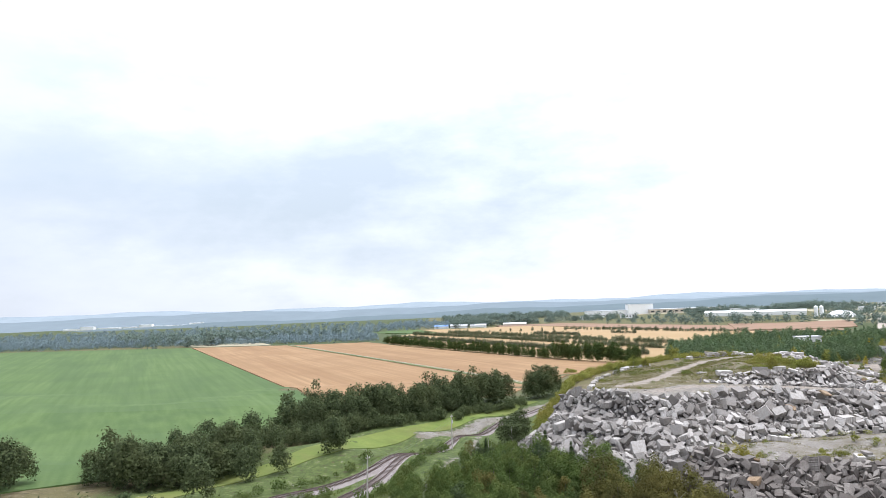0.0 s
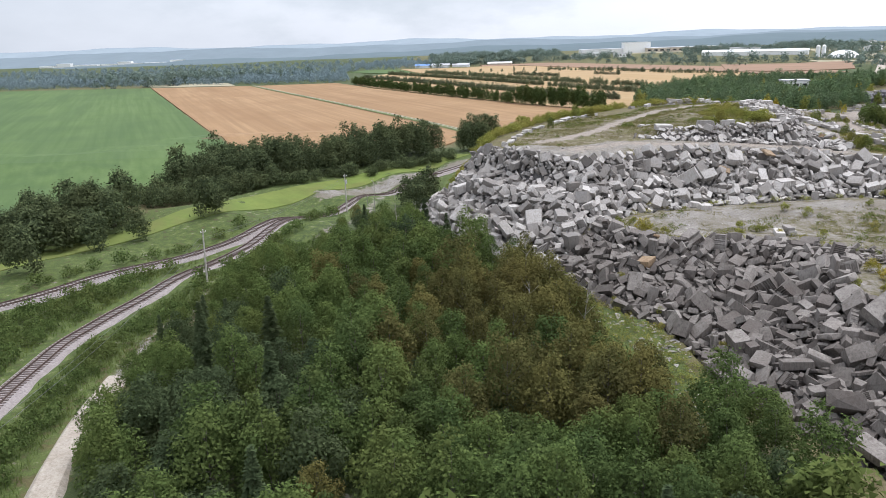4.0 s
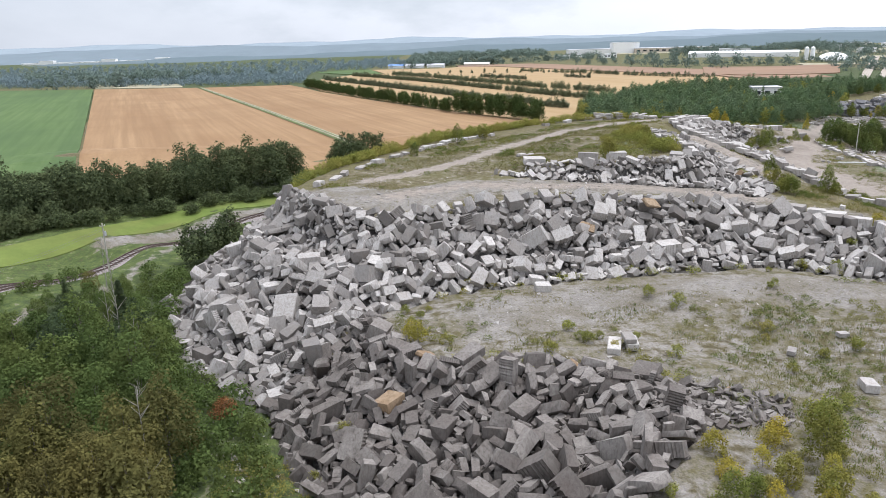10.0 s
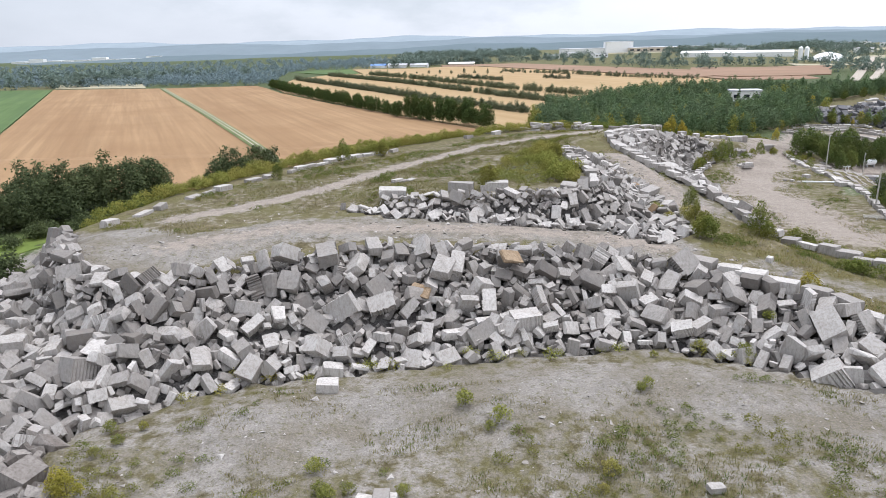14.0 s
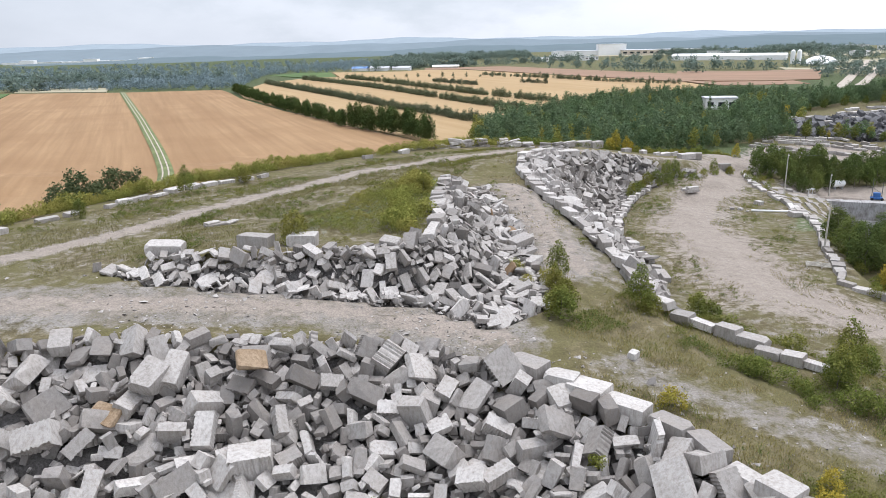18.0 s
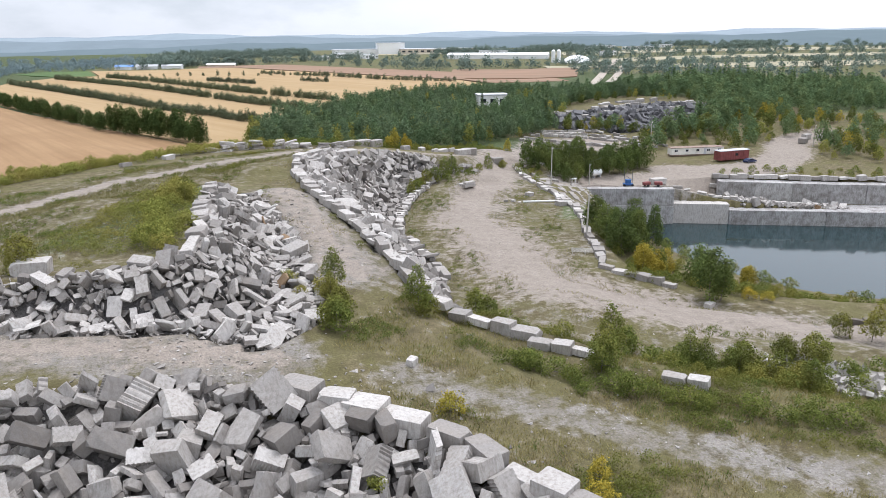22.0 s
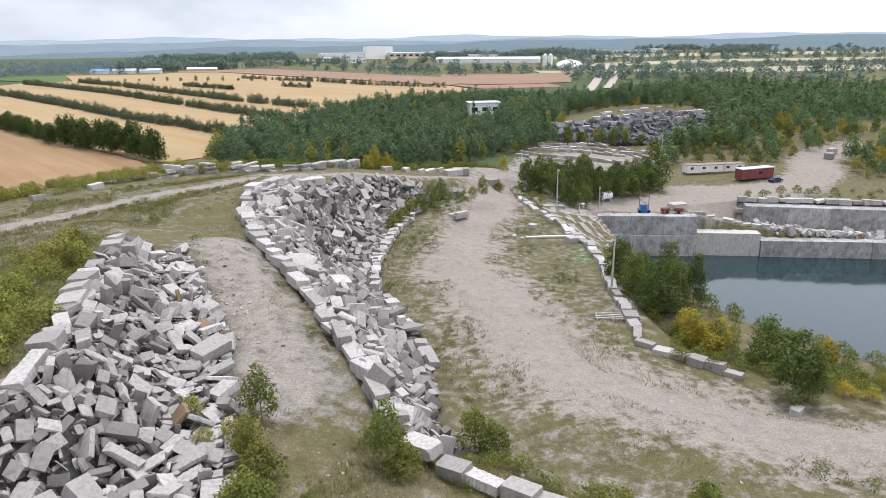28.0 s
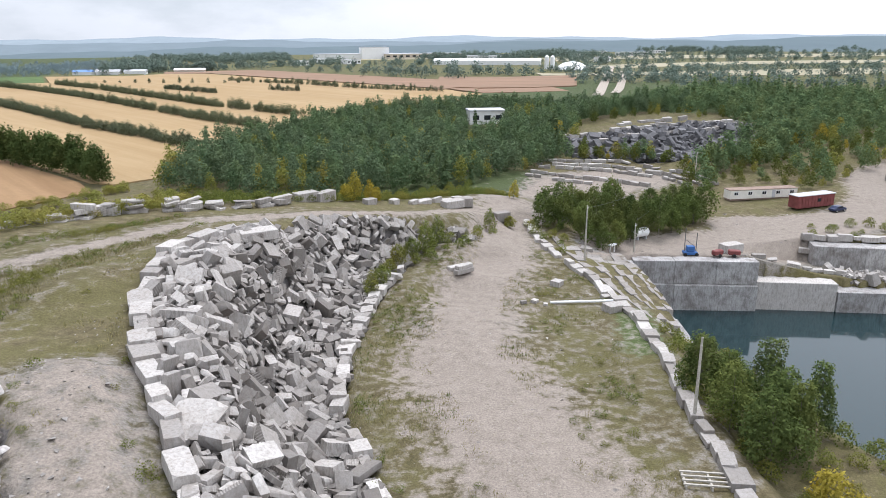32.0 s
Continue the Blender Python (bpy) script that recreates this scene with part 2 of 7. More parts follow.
BLUE_PAINT = plain("blue_machine_paint", (0.05, 0.13, 0.33), 0.5, 0.2, 1)
DARK_GLASS = plain("dark_window_glass", (0.03, 0.035, 0.04), 0.12, 0.1, 1)
BLACK_RUBBER = plain("black_rubber", (0.025, 0.025, 0.025), 0.8, 0.2, 2)
CABLE = plain("dark_cable", (0.12, 0.12, 0.12), 0.6, 0.1, 1)
CAR_PAINT = plain("dark_blue_car_paint", (0.03, 0.04, 0.09), 0.3, 0.1, 1)


def ground_material():
    m, n, l, b = material("quarry_ground", 0.97)

    def mask(name):
        a = n.new("ShaderNodeAttribute")
        a.attribute_name = name
        return a.outputs["Fac"]

    coarse = noise_tex(n, l, 0.16, 6, 0.62, "World")
    mid = noise_tex(n, l, 0.7, 6, 0.65, "World")
    fine = noise_tex(n, l, 5.0, 5, 0.7, "World")

    def edge(name, width=0.3):
        """A mask whose border is frayed by the noise."""
        a = n.new("ShaderNodeMath")
        a.operation = "ADD"
        l.new(mask(name), a.inputs[0])
        s = n.new("ShaderNodeMath")
        s.operation = "MULTIPLY_ADD"
        l.new(mid, s.inputs[0])
        s.inputs[1].default_value, s.inputs[2].default_value = 2.4, -1.2
        l.new(s.outputs[0], a.inputs[1])
        return ramp(n, l, a.outputs[0], [(0.5 - width / 2, 0.0), (0.5 + width / 2, 1.0)])

    dry = mixrgb(n, l, ramp(n, l, mid, [(0.35, 0.0), (0.65, 1.0)]), (0.08, 0.066, 0.033), (0.172, 0.142, 0.078))
    dry = mixrgb(n, l, ramp(n, l, coarse, [(0.42, 0.0), (0.58, 0.7)]), dry, (0.115, 0.105, 0.04))
    lush = mixrgb(n, l, ramp(n, l, mid, [(0.35, 0.0), (0.65, 1.0)]), (0.045, 0.07, 0.02), (0.105, 0.13, 0.036))
    floor_c = mixrgb(n, l, mid, (0.03, 0.045, 0.016), (0.09, 0.11, 0.04))
    bare = mixrgb(n, l, ramp(n, l, mid, [(0.3, 0.0), (0.7, 1.0)]), (0.185, 0.168, 0.149), (0.275, 0.253, 0.227))
    bare = mixrgb(n, l, ramp(n, l, coarse, [(0.42, 0.0), (0.6, 0.8)]), bare, (0.155, 0.133, 0.1))
    speck = noise_tex(n, l, 1.9, 6, 0.75, "World")
    bare = mixrgb(n, l, ramp(n, l, speck, [(0.53, 0.0), (0.63, 0.85)]), bare, (0.115, 0.105, 0.055))
    bare = mixrgb(n, l, ramp(n, l, speck, [(0.3, 0.6), (0.38, 0.0)]), bare, (0.34, 0.32, 0.295))
    # ground below the heaps: shade of the voids is put into this dark colour
    shaded_gravel = mixrgb(n, l, fine, (0.07, 0.064, 0.06), (0.19, 0.177, 0.168))
    c = mixrgb(n, l, edge("woods"), dry, floor_c)
    c = mixrgb(n, l, edge("lush"), c, lush)
    c = mixrgb(n, l, edge("bare", 0.45), c, bare)
    sand = mixrgb(n, l, ramp(n, l, mid, [(0.3, 0.0), (0.7, 1.0)]), (0.225, 0.19, 0.158), (0.3, 0.256, 0.216))
    sand = mixrgb(n, l, ramp(n, l, speck, [(0.58, 0.0), (0.68, 0.7)]), sand, (0.16, 0.145, 0.085))
    c = mixrgb(n, l, edge("sand", 0.5), c, sand)
    c = mixrgb(n, l, edge("rubble"), c, shaded_gravel)
    c = mixrgb(n, l, 0.6, c, mixrgb(n, l, ramp(n, l, fine, [(0.32, 0.0), (0.66, 1.0)]), (0.5, 0.5, 0.5), (1.42, 1.42, 1.42)), "MULTIPLY")
    l.new(c, b.inputs["Base Color"])
    bump(n, l, b, fine, 0.7, 0.15)
    return m


GROUND = ground_material()


def field_material(name, a_rgb, b_rgb, patch_rgb, angle, row=2.2, patch=0.5):
    m, n, l, b = material(name, 0.97)
    geo = n.new("ShaderNodeNewGeometry")
    mp = n.new("ShaderNodeMapping")
    mp.inputs["Rotation"].default_value = (0, 0, angle)
    l.new(geo.outputs["Position"], mp.inputs["Vector"])
    st = n.new("ShaderNodeMapping")
    st.inputs["Scale"].default_value = (1.0 / row, 0.012, 1)
    l.new(mp.outputs[0], st.inputs["Vector"])
    t = n.new("ShaderNodeTexNoise")
    t.inputs["Scale"].default_value, t.inputs["Detail"].default_value = 1.0, 3.0
    l.new(st.outputs[0], t.inputs["Vector"])
    wide = n.new("ShaderNodeMapping")
    wide.inputs["Scale"].default_value = (0.07, 0.006, 1)
    l.new(mp.outputs[0], wide.inputs["Vector"])
    t2 = n.new("ShaderNodeTexNoise")
    t2.inputs["Scale"].default_value, t2.inputs["Detail"].default_value = 1.0, 4.0
    l.new(wide.outputs[0], t2.inputs["Vector"])
    c = mixrgb(n, l, ramp(n, l, t.outputs["Fac"], [(0.3, 0.0), (0.7, 1.0)]), a_rgb, b_rgb)
    blot = noise_tex(n, l, 0.02, 6, 0.6, "World")
    c = mixrgb(n, l, ramp(n, l, t2.outputs["Fac"], [(0.42, 0.0), (0.68, patch)]), c, patch_rgb)
    c = mixrgb(n, l, ramp(n, l, blot, [(0.45, 0.0), (0.7, patch)]), c, patch_rgb)
    fine = noise_tex(n, l, 1.2, 5, 0.7, "World")
    c = mixrgb(n, l, 0.5, c, mixrgb(n, l, fine, (0.65, 0.65, 0.65), (1.3, 1.3, 1.3)), "MULTIPLY")
    l.new(c, b.inputs["Base Color"])
    return m


TAN_FIELD = field_material("ripe_grain_field", (0.25, 0.155, 0.078), (0.325, 0.207, 0.107), (0.21, 0.12, 0.056), radians(-23), 2.4)
GREEN_FIELD = field_material("green_crop_field", (0.0736, 0.12, 0.0345), (0.1058, 0.156, 0.0517), (0.0598, 0.1, 0.0345), radians(-23), 2.4, 0.6)
GOLD_FIELD = field_material("golden_grain_field", (0.32, 0.222, 0.112), (0.385, 0.275, 0.148), (0.3, 0.198, 0.09), radians(-26), 3.0, 0.4)
BROWN_FIELD = field_material("ploughed_brown_field", (0.24, 0.15, 0.1), (0.3, 0.19, 0.125), (0.2, 0.14, 0.09), radians(-60), 3.0)
MEADOW = field_material("bright_meadow_grass", (0.1, 0.14, 0.028), (0.15, 0.195, 0.042), (0.145, 0.14, 0.045), radians(-55), 4.0, 0.6)
PALE_FIELD = field_material("pale_hay_field", (0.34, 0.3, 0.21), (0.4, 0.35, 0.25), (0.24, 0.25, 0.15), radians(-70), 6.0)
BALLAST = stone_material("railway_ballast", (0.29, 0.255, 0.245), (0.33, 0.29, 0.28), (0.2, 0.17, 0.15), 0.5)
DIRT_ROAD = stone_material("pale_dirt_road", (0.42, 0.37, 0.31), (0.46, 0.41, 0.35), (0.3, 0.25, 0.19), 0.6)


def water_material():
    m, n, l, b = material("quarry_pond_water", 0.06)
    b.inputs["Base Color"].default_value = (0.012, 0.03, 0.034, 1)
    b.inputs["Specular IOR Level"].default_value = 0.5
    f = noise_tex(n, l, 1.4, 3, 0.5, "World")
    bump(n, l, b, f, 0.06, 0.05)
    return m


WATER = water_material()


def hill_material(name, rgb):
    m, n, l, b = material(name, 1.0)
    f = noise_tex(n, l, 0.012, 6, 0.7, "World", (1, 0.35, 3))
    l.new(mixrgb(n, l, f, [v * 0.85 for v in rgb], [v * 1.15 for v in rgb]), b.inputs["Base Color"])
    b.inputs["Specular IOR Level"].default_value = 0.0
    return m


# aerial haze is painted into the ridges: paler and bluer with distance
HILL_NEAR = hill_material("hazed_near_hills", (0.138, 0.172, 0.186))
HILL_MID = hill_material("hazed_wooded_hills", (0.182, 0.218, 0.24))
HILL_FAR = hill_material("hazed_farthest_hills", (0.255, 0.296, 0.325))


# ---- mesh helpers ----
def mesh(name, verts, faces, mat, smooth=False):
    me = bpy.data.meshes.new(name)
    me.from_pydata([tuple(v) for v in verts], [], [tuple(f) for f in faces])
    me.materials.append(mat)
    if smooth:
        me.polygons.foreach_set("use_smooth", [True] * len(me.polygons))
    me.update()
    return me


def quick_mesh(name, verts, quads, mat):
    """A mesh from arrays of corners and four-cornered faces, for large counts."""
    me = bpy.data.meshes.new(name)
    verts, quads = np.asarray(verts, np.float32), np.asarray(quads, np.int32)
    k = quads.shape[1]
    me.vertices.add(len(verts)), me.loops.add(quads.size), me.polygons.add(len(quads))
    me.vertices.foreach_set("co", verts.ravel())
    me.loops.foreach_set("vertex_index", quads.ravel())
    me.polygons.foreach_set("loop_start", np.arange(0, quads.size, k, dtype=np.int32))
    me.polygons.foreach_set("loop_total", np.full(len(quads), k, np.int32))
    me.polygons.foreach_set("use_smooth", np.zeros(len(quads), bool))
    me.materials.append(mat)
    me.update(calc_edges=True)
    return me


def bm_mesh(name, bm, mat):
    me = bpy.data.meshes.new(name)
    bm.to_mesh(me)
    bm.free()
    me.materials.append(mat)
    return me


def part(name, me, parent, label="", where=None):
    ob = new(name, me)
    ob.parent = parent
    if where is not None:
        ob.matrix_basis = where
    if label:
        ob["label"] = label
    return ob


def box_data(x0, x1, y0, y1, z0, z1, base=0):
    v = [(x, y, z) for z in (z0, z1) for x, y in ((x0, y0), (x1, y0), (x1, y1), (x0, y1))]
    f = [(0, 3, 2, 1), (4, 5, 6, 7), (0, 1, 5, 4), (1, 2, 6, 5), (2, 3, 7, 6), (3, 0, 4, 7)]
    return v, [tuple(i + base for i in q) for q in f]


def boxes(name, specs, mat):
    vs, fs = [], []
    for s in specs:
        v, f = box_data(*s, base=len(vs))
        vs += v
        fs += f
    return mesh(name, vs, fs, mat)


def bevel_box(name, sx, sy, sz, mat, r=0.05, z0=0.0):
    bm = bmesh.new()
    bmesh.ops.create_cube(bm, size=1, matrix=Matrix.Translation((0, 0, z0 + sz / 2)) @ Matrix.Diagonal((sx, sy, sz, 1)))
    bmesh.ops.bevel(bm, geom=bm.edges[:], offset=r, segments=1, affect="EDGES")
    return bm_mesh(name, bm, mat)


def tube(name, points, radii, mat, sides=8):
    vs, fs = [], []
    pts = [Vector(p) for p in points]
    for i, (p, r) in enumerate(zip(pts, radii)):
        d = (pts[min(i + 1, len(pts) - 1)] - pts[max(i - 1, 0)]).normalized()
        q = d.to_track_quat("Z", "Y")
        for k in range(sides):
            a = 2 * math.pi * k / sides
            vs.append(p + q @ Vector((r * math.cos(a), r * math.sin(a), 0)))
    for i in range(len(pts) - 1):
        for k in range(sides):
            a, b = i * sides + k, i * sides + (k + 1) % sides
            fs.append((a, b, b + sides, a + sides))
    fs += [tuple(range(sides))[::-1], tuple(range(len(vs) - sides, len(vs)))]
    return mesh(name, vs, fs, mat)


def thing(name, where, label, category, group="", kind=""):
    ob = new(name)
    ob.matrix_basis = where
    return tagged(ob, label, category, group, kind)


# ---- lie of the land: edges of terraces, feet and crests of piles ----
WEST_FOOT = [(34, 126, 0.8), (23, 135, 0.8), (15, 151, 0.6), (12, 160, 0.5), (12, 172, 0.5), (13, 182, 0.8), (18, 196, 1.2)]
LOWER_FOOT = [(34, 126, 0.8), (38, 116, 0.5), (42, 110, 0.4), (47, 102, 0.3), (47, 90, 0.2), (50, 80, 0.0), (58, 66, 0.0), (80, 55, 0.0)]
LOWER_CREST = [(45, 135, 6.4), (48, 130, 6.3), (52, 124.5, 6.2), (61, 125.5, 5.9), (68, 124, 5.8), (74, 121, 5.6), (75, 112, 5.8), (69.5, 105, 6.4), (66.5, 101, 6.2), (67.5, 95, 6.2), (72, 90, 6.0), (80, 84, 5.8), (92, 76, 5.5)]
YARD = [(58, 130, 5.1), (72, 140, 4.9), (80, 134, 4.9), (90, 128, 4.6), (100, 140, 4.9), (90, 115, 5.0), (108, 125, 5.0), (95, 100, 5.2), (120, 110, 5.2), (112, 140, 5.0)]
UPPER_FOOT = [(45, 141, 5.3), (52, 147, 5.0), (60, 151, 5.0), (72, 153, 4.9), (85, 155.5, 4.9), (100, 157, 4.9), (112, 150, 5.0), (119, 144, 5.2), (125, 136, 5.3)]
UPPER_CREST = [(33, 167, 14.8), (38, 160, 14.5), (46, 156.5, 14.0), (56, 163, 13.8), (70, 168, 13.8), (85, 170, 12.7), (100, 170.5, 11.4), (109, 165, 10.3), (117, 158, 9.6), (122, 151, 9.2), (128, 142, 8.6)]
TERRACE = [(34, 174, 14.6), (45, 168, 14.5), (57, 176, 14.3), (75, 178, 13.4), (90, 178, 12.6), (105, 173.5, 11.3), (113, 173, 10.8), (118, 168, 9.6), (128, 160, 8.4), (134, 156, 7.9), (142, 150, 7.6)]
TIER_FOOT = [(64, 187, 14.1), (71, 183, 13.6), (86, 181, 12.9), (99, 179, 12.1), (106, 175, 11.4), (112, 181, 11.2), (112, 193, 12.0), (112, 205, 12.4), (110, 216, 13.5), (108, 225, 14.6)]
TIER_CREST = [(70, 187, 15.6), (77, 186, 16.0), (86, 186, 16.2), (96, 186, 16.4), (100, 192, 16.5), (100, 203, 16.5), (100, 213, 16.2), (101, 225, 15.8)]
GREEN_TOP = [(72, 195, 15.4), (85, 198, 16.0), (94, 210, 16.2), (85, 222, 15.5), (96, 235, 15.4), (110, 250, 14.9), (122, 272, 13.6)]
NORTH_TRACK = [(40, 182, 14.3), (48, 190, 14.1), (57, 202, 14.0), (68, 221, 14.0), (86, 247, 13.9), (105, 265, 13.6), (122, 281, 12.4), (140, 287, 10.6), (158, 297, 7.0), (172, 308, 4.0)]
NORTH_EDGE = [(29.5, 173.5, 14.0), (30.5, 180, 13.9), (33, 189, 13.8), (37, 203, 13.6), (44, 217, 13.4), (56, 238, 13.2), (68, 252, 12.9), (85, 272, 12.6), (100, 285, 12.0), (120, 294, 11.2), (138, 297, 10.0), (160, 312, 5.5), (178, 321, 3.4)]
NORTH_TOE = [(16, 200, 1.6), (22, 220, 2.0), (36, 246, 2.4), (52, 266, 2.4), (72, 288, 2.4), (92, 308, 2.2), (118, 320, 2.0), (145, 325, 1.6), (172, 335, 1.0), (192, 340, 0.5)]
LANE = [(112, 228, 14.6), (114, 216, 13.6), (115, 205, 12.4), (116.5, 194, 11.2), (118, 184, 10.4), (122, 176, 9.4)]
MID_CREST = [(124, 266, 13.6), (117, 258, 14.1), (115.5, 244, 13.6), (116.5, 232, 13.2), (119, 220, 12.2), (121, 208, 11.6), (122.5, 196, 10.9), (123.5, 187, 9.8)]
MID_EAST = [(166, 290, 3.0), (158, 290, 3.2), (149, 277, 3.0), (142.5, 265, 3.0), (136, 250, 2.9), (132.5, 237, 3.1), (133, 222, 3.4), (132.5, 210, 3.8), (129, 195, 4.6), (128, 188, 6.0)]
BANK_TOP = [(128, 183, 8.2), (131, 177, 8.2), (136, 168.5, 8.0), (142, 161, 7.9), (152, 152, 7.2), (170, 145, 6.0)]
BANK_FOOT = [(133, 190, 4.8), (139, 181, 4.9), (146, 174, 4.9), (156, 167, 4.8), (172, 160, 4.6)]
SAND = [(134, 216, 3.4), (134, 199, 4.2), (140, 246, 2.4), (154, 268, 1.1), (166, 281, 0.9), (174, 298, 1.8), (180, 312, 2.8), (158, 222, 3.2), (154, 205, 3.4), (160, 182, 3.9), (176, 172, 3.9), (170, 258, 0.8)]
EAST_ROW = [(183, 306, 0.6), (180, 293, 0.5), (178.5, 281, 0.4), (179, 273, 0.2), (177, 262, 0.4), (175.5, 253, 1.0), (170, 239, 2.2), (164, 226, 3.2), (160.5, 215, 3.2), (157.5, 208, 3.1), (163, 198, 2.6), (172, 191, 2.2), (190, 181, 2.0)]
POND_BANK = [(183, 250, -2.2), (177, 241, -0.5), (171, 228, 0.6), (167, 214, 1.0), (169, 205, 0.8), (182, 196, -2.0), (205, 188, -3.5)]
POND_SHORE = [(189, 243, -11.6), (192, 232, -11.8), (195, 224, -11.9), (203, 216, -11.9), (220, 208, -11.9), (250, 196, -11.5)]
QUARRY_YARD = [(190, 285, -1.2), (196, 291, -2.6), (208, 290, -2.9), (220, 287, -3.0), (228, 292, -3.0), (212, 302, -2.2), (200, 312, -1.2), (228, 312, -2.2), (250, 304, -2.9), (262, 296, -3.0), (285, 290, -3.0), (245, 318, -2.2), (262, 326, -1.8), (290, 315, -1.5), (320, 330, -0.5)]
SLAB_YARD = [(200, 340, -0.8), (222, 345, -1.0), (240, 352, -1.0), (252, 362, -0.5), (225, 372, -0.5), (238, 385, 0.0), (270, 368, 0.0)]
FAR_PILE = [(240, 396, 3.6), (262, 392, 4.6), (280, 396, 5.2), (300, 402, 5.4), (322, 402, 4.6), (250, 374, 0.3), (272, 366, 0.4), (300, 440, 6.0), (330, 430, 6.0), (340, 395, 3.0), (300, 380, 1.5), (330, 360, 1.5)]
WOODS_LOW = [(0, 0, -0.5), (30, 40, 0.0), (30, 80, 0.0), (10, 110, 0.0), (-5, 140, 0.0), (5, 165, 0.2), (-20, 60, 0.0), (-34, 90, 0.0), (-34, 115, 0.0), (-26, 145, 0.0), (-12, 178, 0.0), (2, 198, 0.0), (18, 222, 0.6), (36, 250, 1.6), (-60, 110, 0.0), (-60, 160, 0.2), (-50, 200, 0.6), (-20, 230, 1.5), (20, 262, 2.0), (-100, 60, -0.5), (-20, 0, -0.5), (60, 20, 0.0)]
FIELDS_NEAR = [(-40, 275, 2.2), (0, 285, 2.3), (30, 300, 2.3), (60, 345, 2.3), (95, 372, 2.3), (120, 400, 2.2), (160, 400, 1.2), (180, 370, 0.8), (150, 360, 1.4), (-100, 200, 1.2), (-120, 300, 2.2), (200, 430, 0.5), (280, 480, 0.5), (100, 480, 2.2), (0, 430, 2.2), (-150, 430, 2.2), (-200, 120, 0.0), (380, 300, 0.0), (380, 420, 2.0), (360, 200, -1.0), (250, 110, 4.0), (200, 130, 4.8), (160, 110, 5.2), (140, 60, 5.0), (130, 130, 5.6), (200, 30, 5.0)]
OUTER = [(-400, -100, 0), (-250, 260, 2.2), (-400, 300, 2.2), (-400, 700, 2.2), (-200, 600, 2.2), (0, 700, 2.2), (0, 850, 2.2), (300, 650, 1.0), (600, 600, 0), (600, 200, 0), (600, -200, 0), (0, -300, 0), (100, 1000, 2.2), (-300, 1000, 2), (500, 1000, 0)]


def dense(line, step=3.0):
    out = []
    for a, b in zip(line, line[1:]):
        k = max(1, int(math.dist(a[:2], b[:2]) / step))
        out += [[a[i] + (b[i] - a[i]) * j / k for i in range(3)] for j in range(k)]
    return out + [list(line[-1])]


def halfway(a, b, k, n=26):
    """A line part of the way from one line to another, so that the slope between them is even."""
    out = []
    for line in (a, b):
        p = np.array(line, float)
        s = np.r_[0, np.cumsum(np.hypot(*np.diff(p[:, :2], axis=0).T))]
        out.append(np.stack([np.interp(np.linspace(0, s[-1], n), s, p[:, i]) for i in range(3)], 1))
    return [tuple(v) for v in out[0] * (1 - k) + out[1] * k]


SLOPES = [halfway(UPPER_FOOT, UPPER_CREST[2:], k) for k in (0.25, 0.5, 0.75)] + [halfway(LOWER_FOOT, LOWER_CREST, k) for k in (0.3, 0.6)] + [halfway(WEST_FOOT[1:5], [(46, 156.5, 14.0), (38, 160, 14.5), (33, 167, 14.8), (29, 172, 14.2)], k) for k in (0.3, 0.6)]
LAND = []
for _line in (*SLOPES, WEST_FOOT, LOWER_FOOT, LOWER_CREST, UPPER_FOOT, UPPER_CREST, TERRACE, TIER_FOOT, TIER_CREST, NORTH_TRACK, NORTH_EDGE, NORTH_TOE, LANE, MID_CREST, MID_EAST, BANK_TOP, BANK_FOOT, EAST_ROW, POND_BANK, POND_SHORE):
    LAND += dense(_line)
for _line in (YARD, GREEN_TOP, SAND, QUARRY_YARD, SLAB_YARD, FAR_PILE, WOODS_LOW, FIELDS_NEAR, OUTER):
    LAND += [list(p) for p in _line]
LAND = np.array(LAND)
LEDGE = np.array([(232.5, 275.2), (263, 262.3), (331, 234.8), (331, 244), (263, 274), (236, 288), (222, 288.5), (220, 282)], float)
PIT = np.array([(194.5, 288.5), (198, 288.8), (219, 280.3), (222.5, 288.5), (236.5, 287), (263, 273), (331, 243), (330, 190), (250, 192), (218, 205), (202, 214), (193, 227), (188, 241), (181.8, 250)], float)


def inside(poly, x, y):
    x, y = np.asarray(x, float), np.asarray(y, float)
    hit = np.zeros(x.shape, bool)
    for (ax, ay), (bx, by) in zip(poly, np.roll(poly, -1, axis=0)):
        cross = ((ay > y) != (by > y)) & (x < (bx - ax) * (y - ay) / (by - ay + 1e-12) + ax)
        hit ^= cross
    return hit


def near_line(line, x, y):
    """The distance to a line of points in plan."""
    x, y = np.asarray(x, float), np.asarray(y, float)
    best = np.full(x.shape, 1e9)
    pts = [p[:2] for p in line]
    for (ax, ay), (bx, by) in zip(pts, pts[1:]):
        dx, dy = bx - ax, by - ay
        k = np.clip(((x - ax) * dx + (y - ay) * dy) / (dx * dx + dy * dy + 1e-9), 0, 1)
        best = np.minimum(best, np.hypot(x - ax - k * dx, y - ay - k * dy))
    return best


def wobble(x, y, scale, seed=0.0):
    return np.sin(x / scale + 1.3 * np.sin(y / scale * 0.7 + seed)) * np.cos(y / scale * 1.1 + 0.9 * np.sin(x / scale * 0.8 + seed))


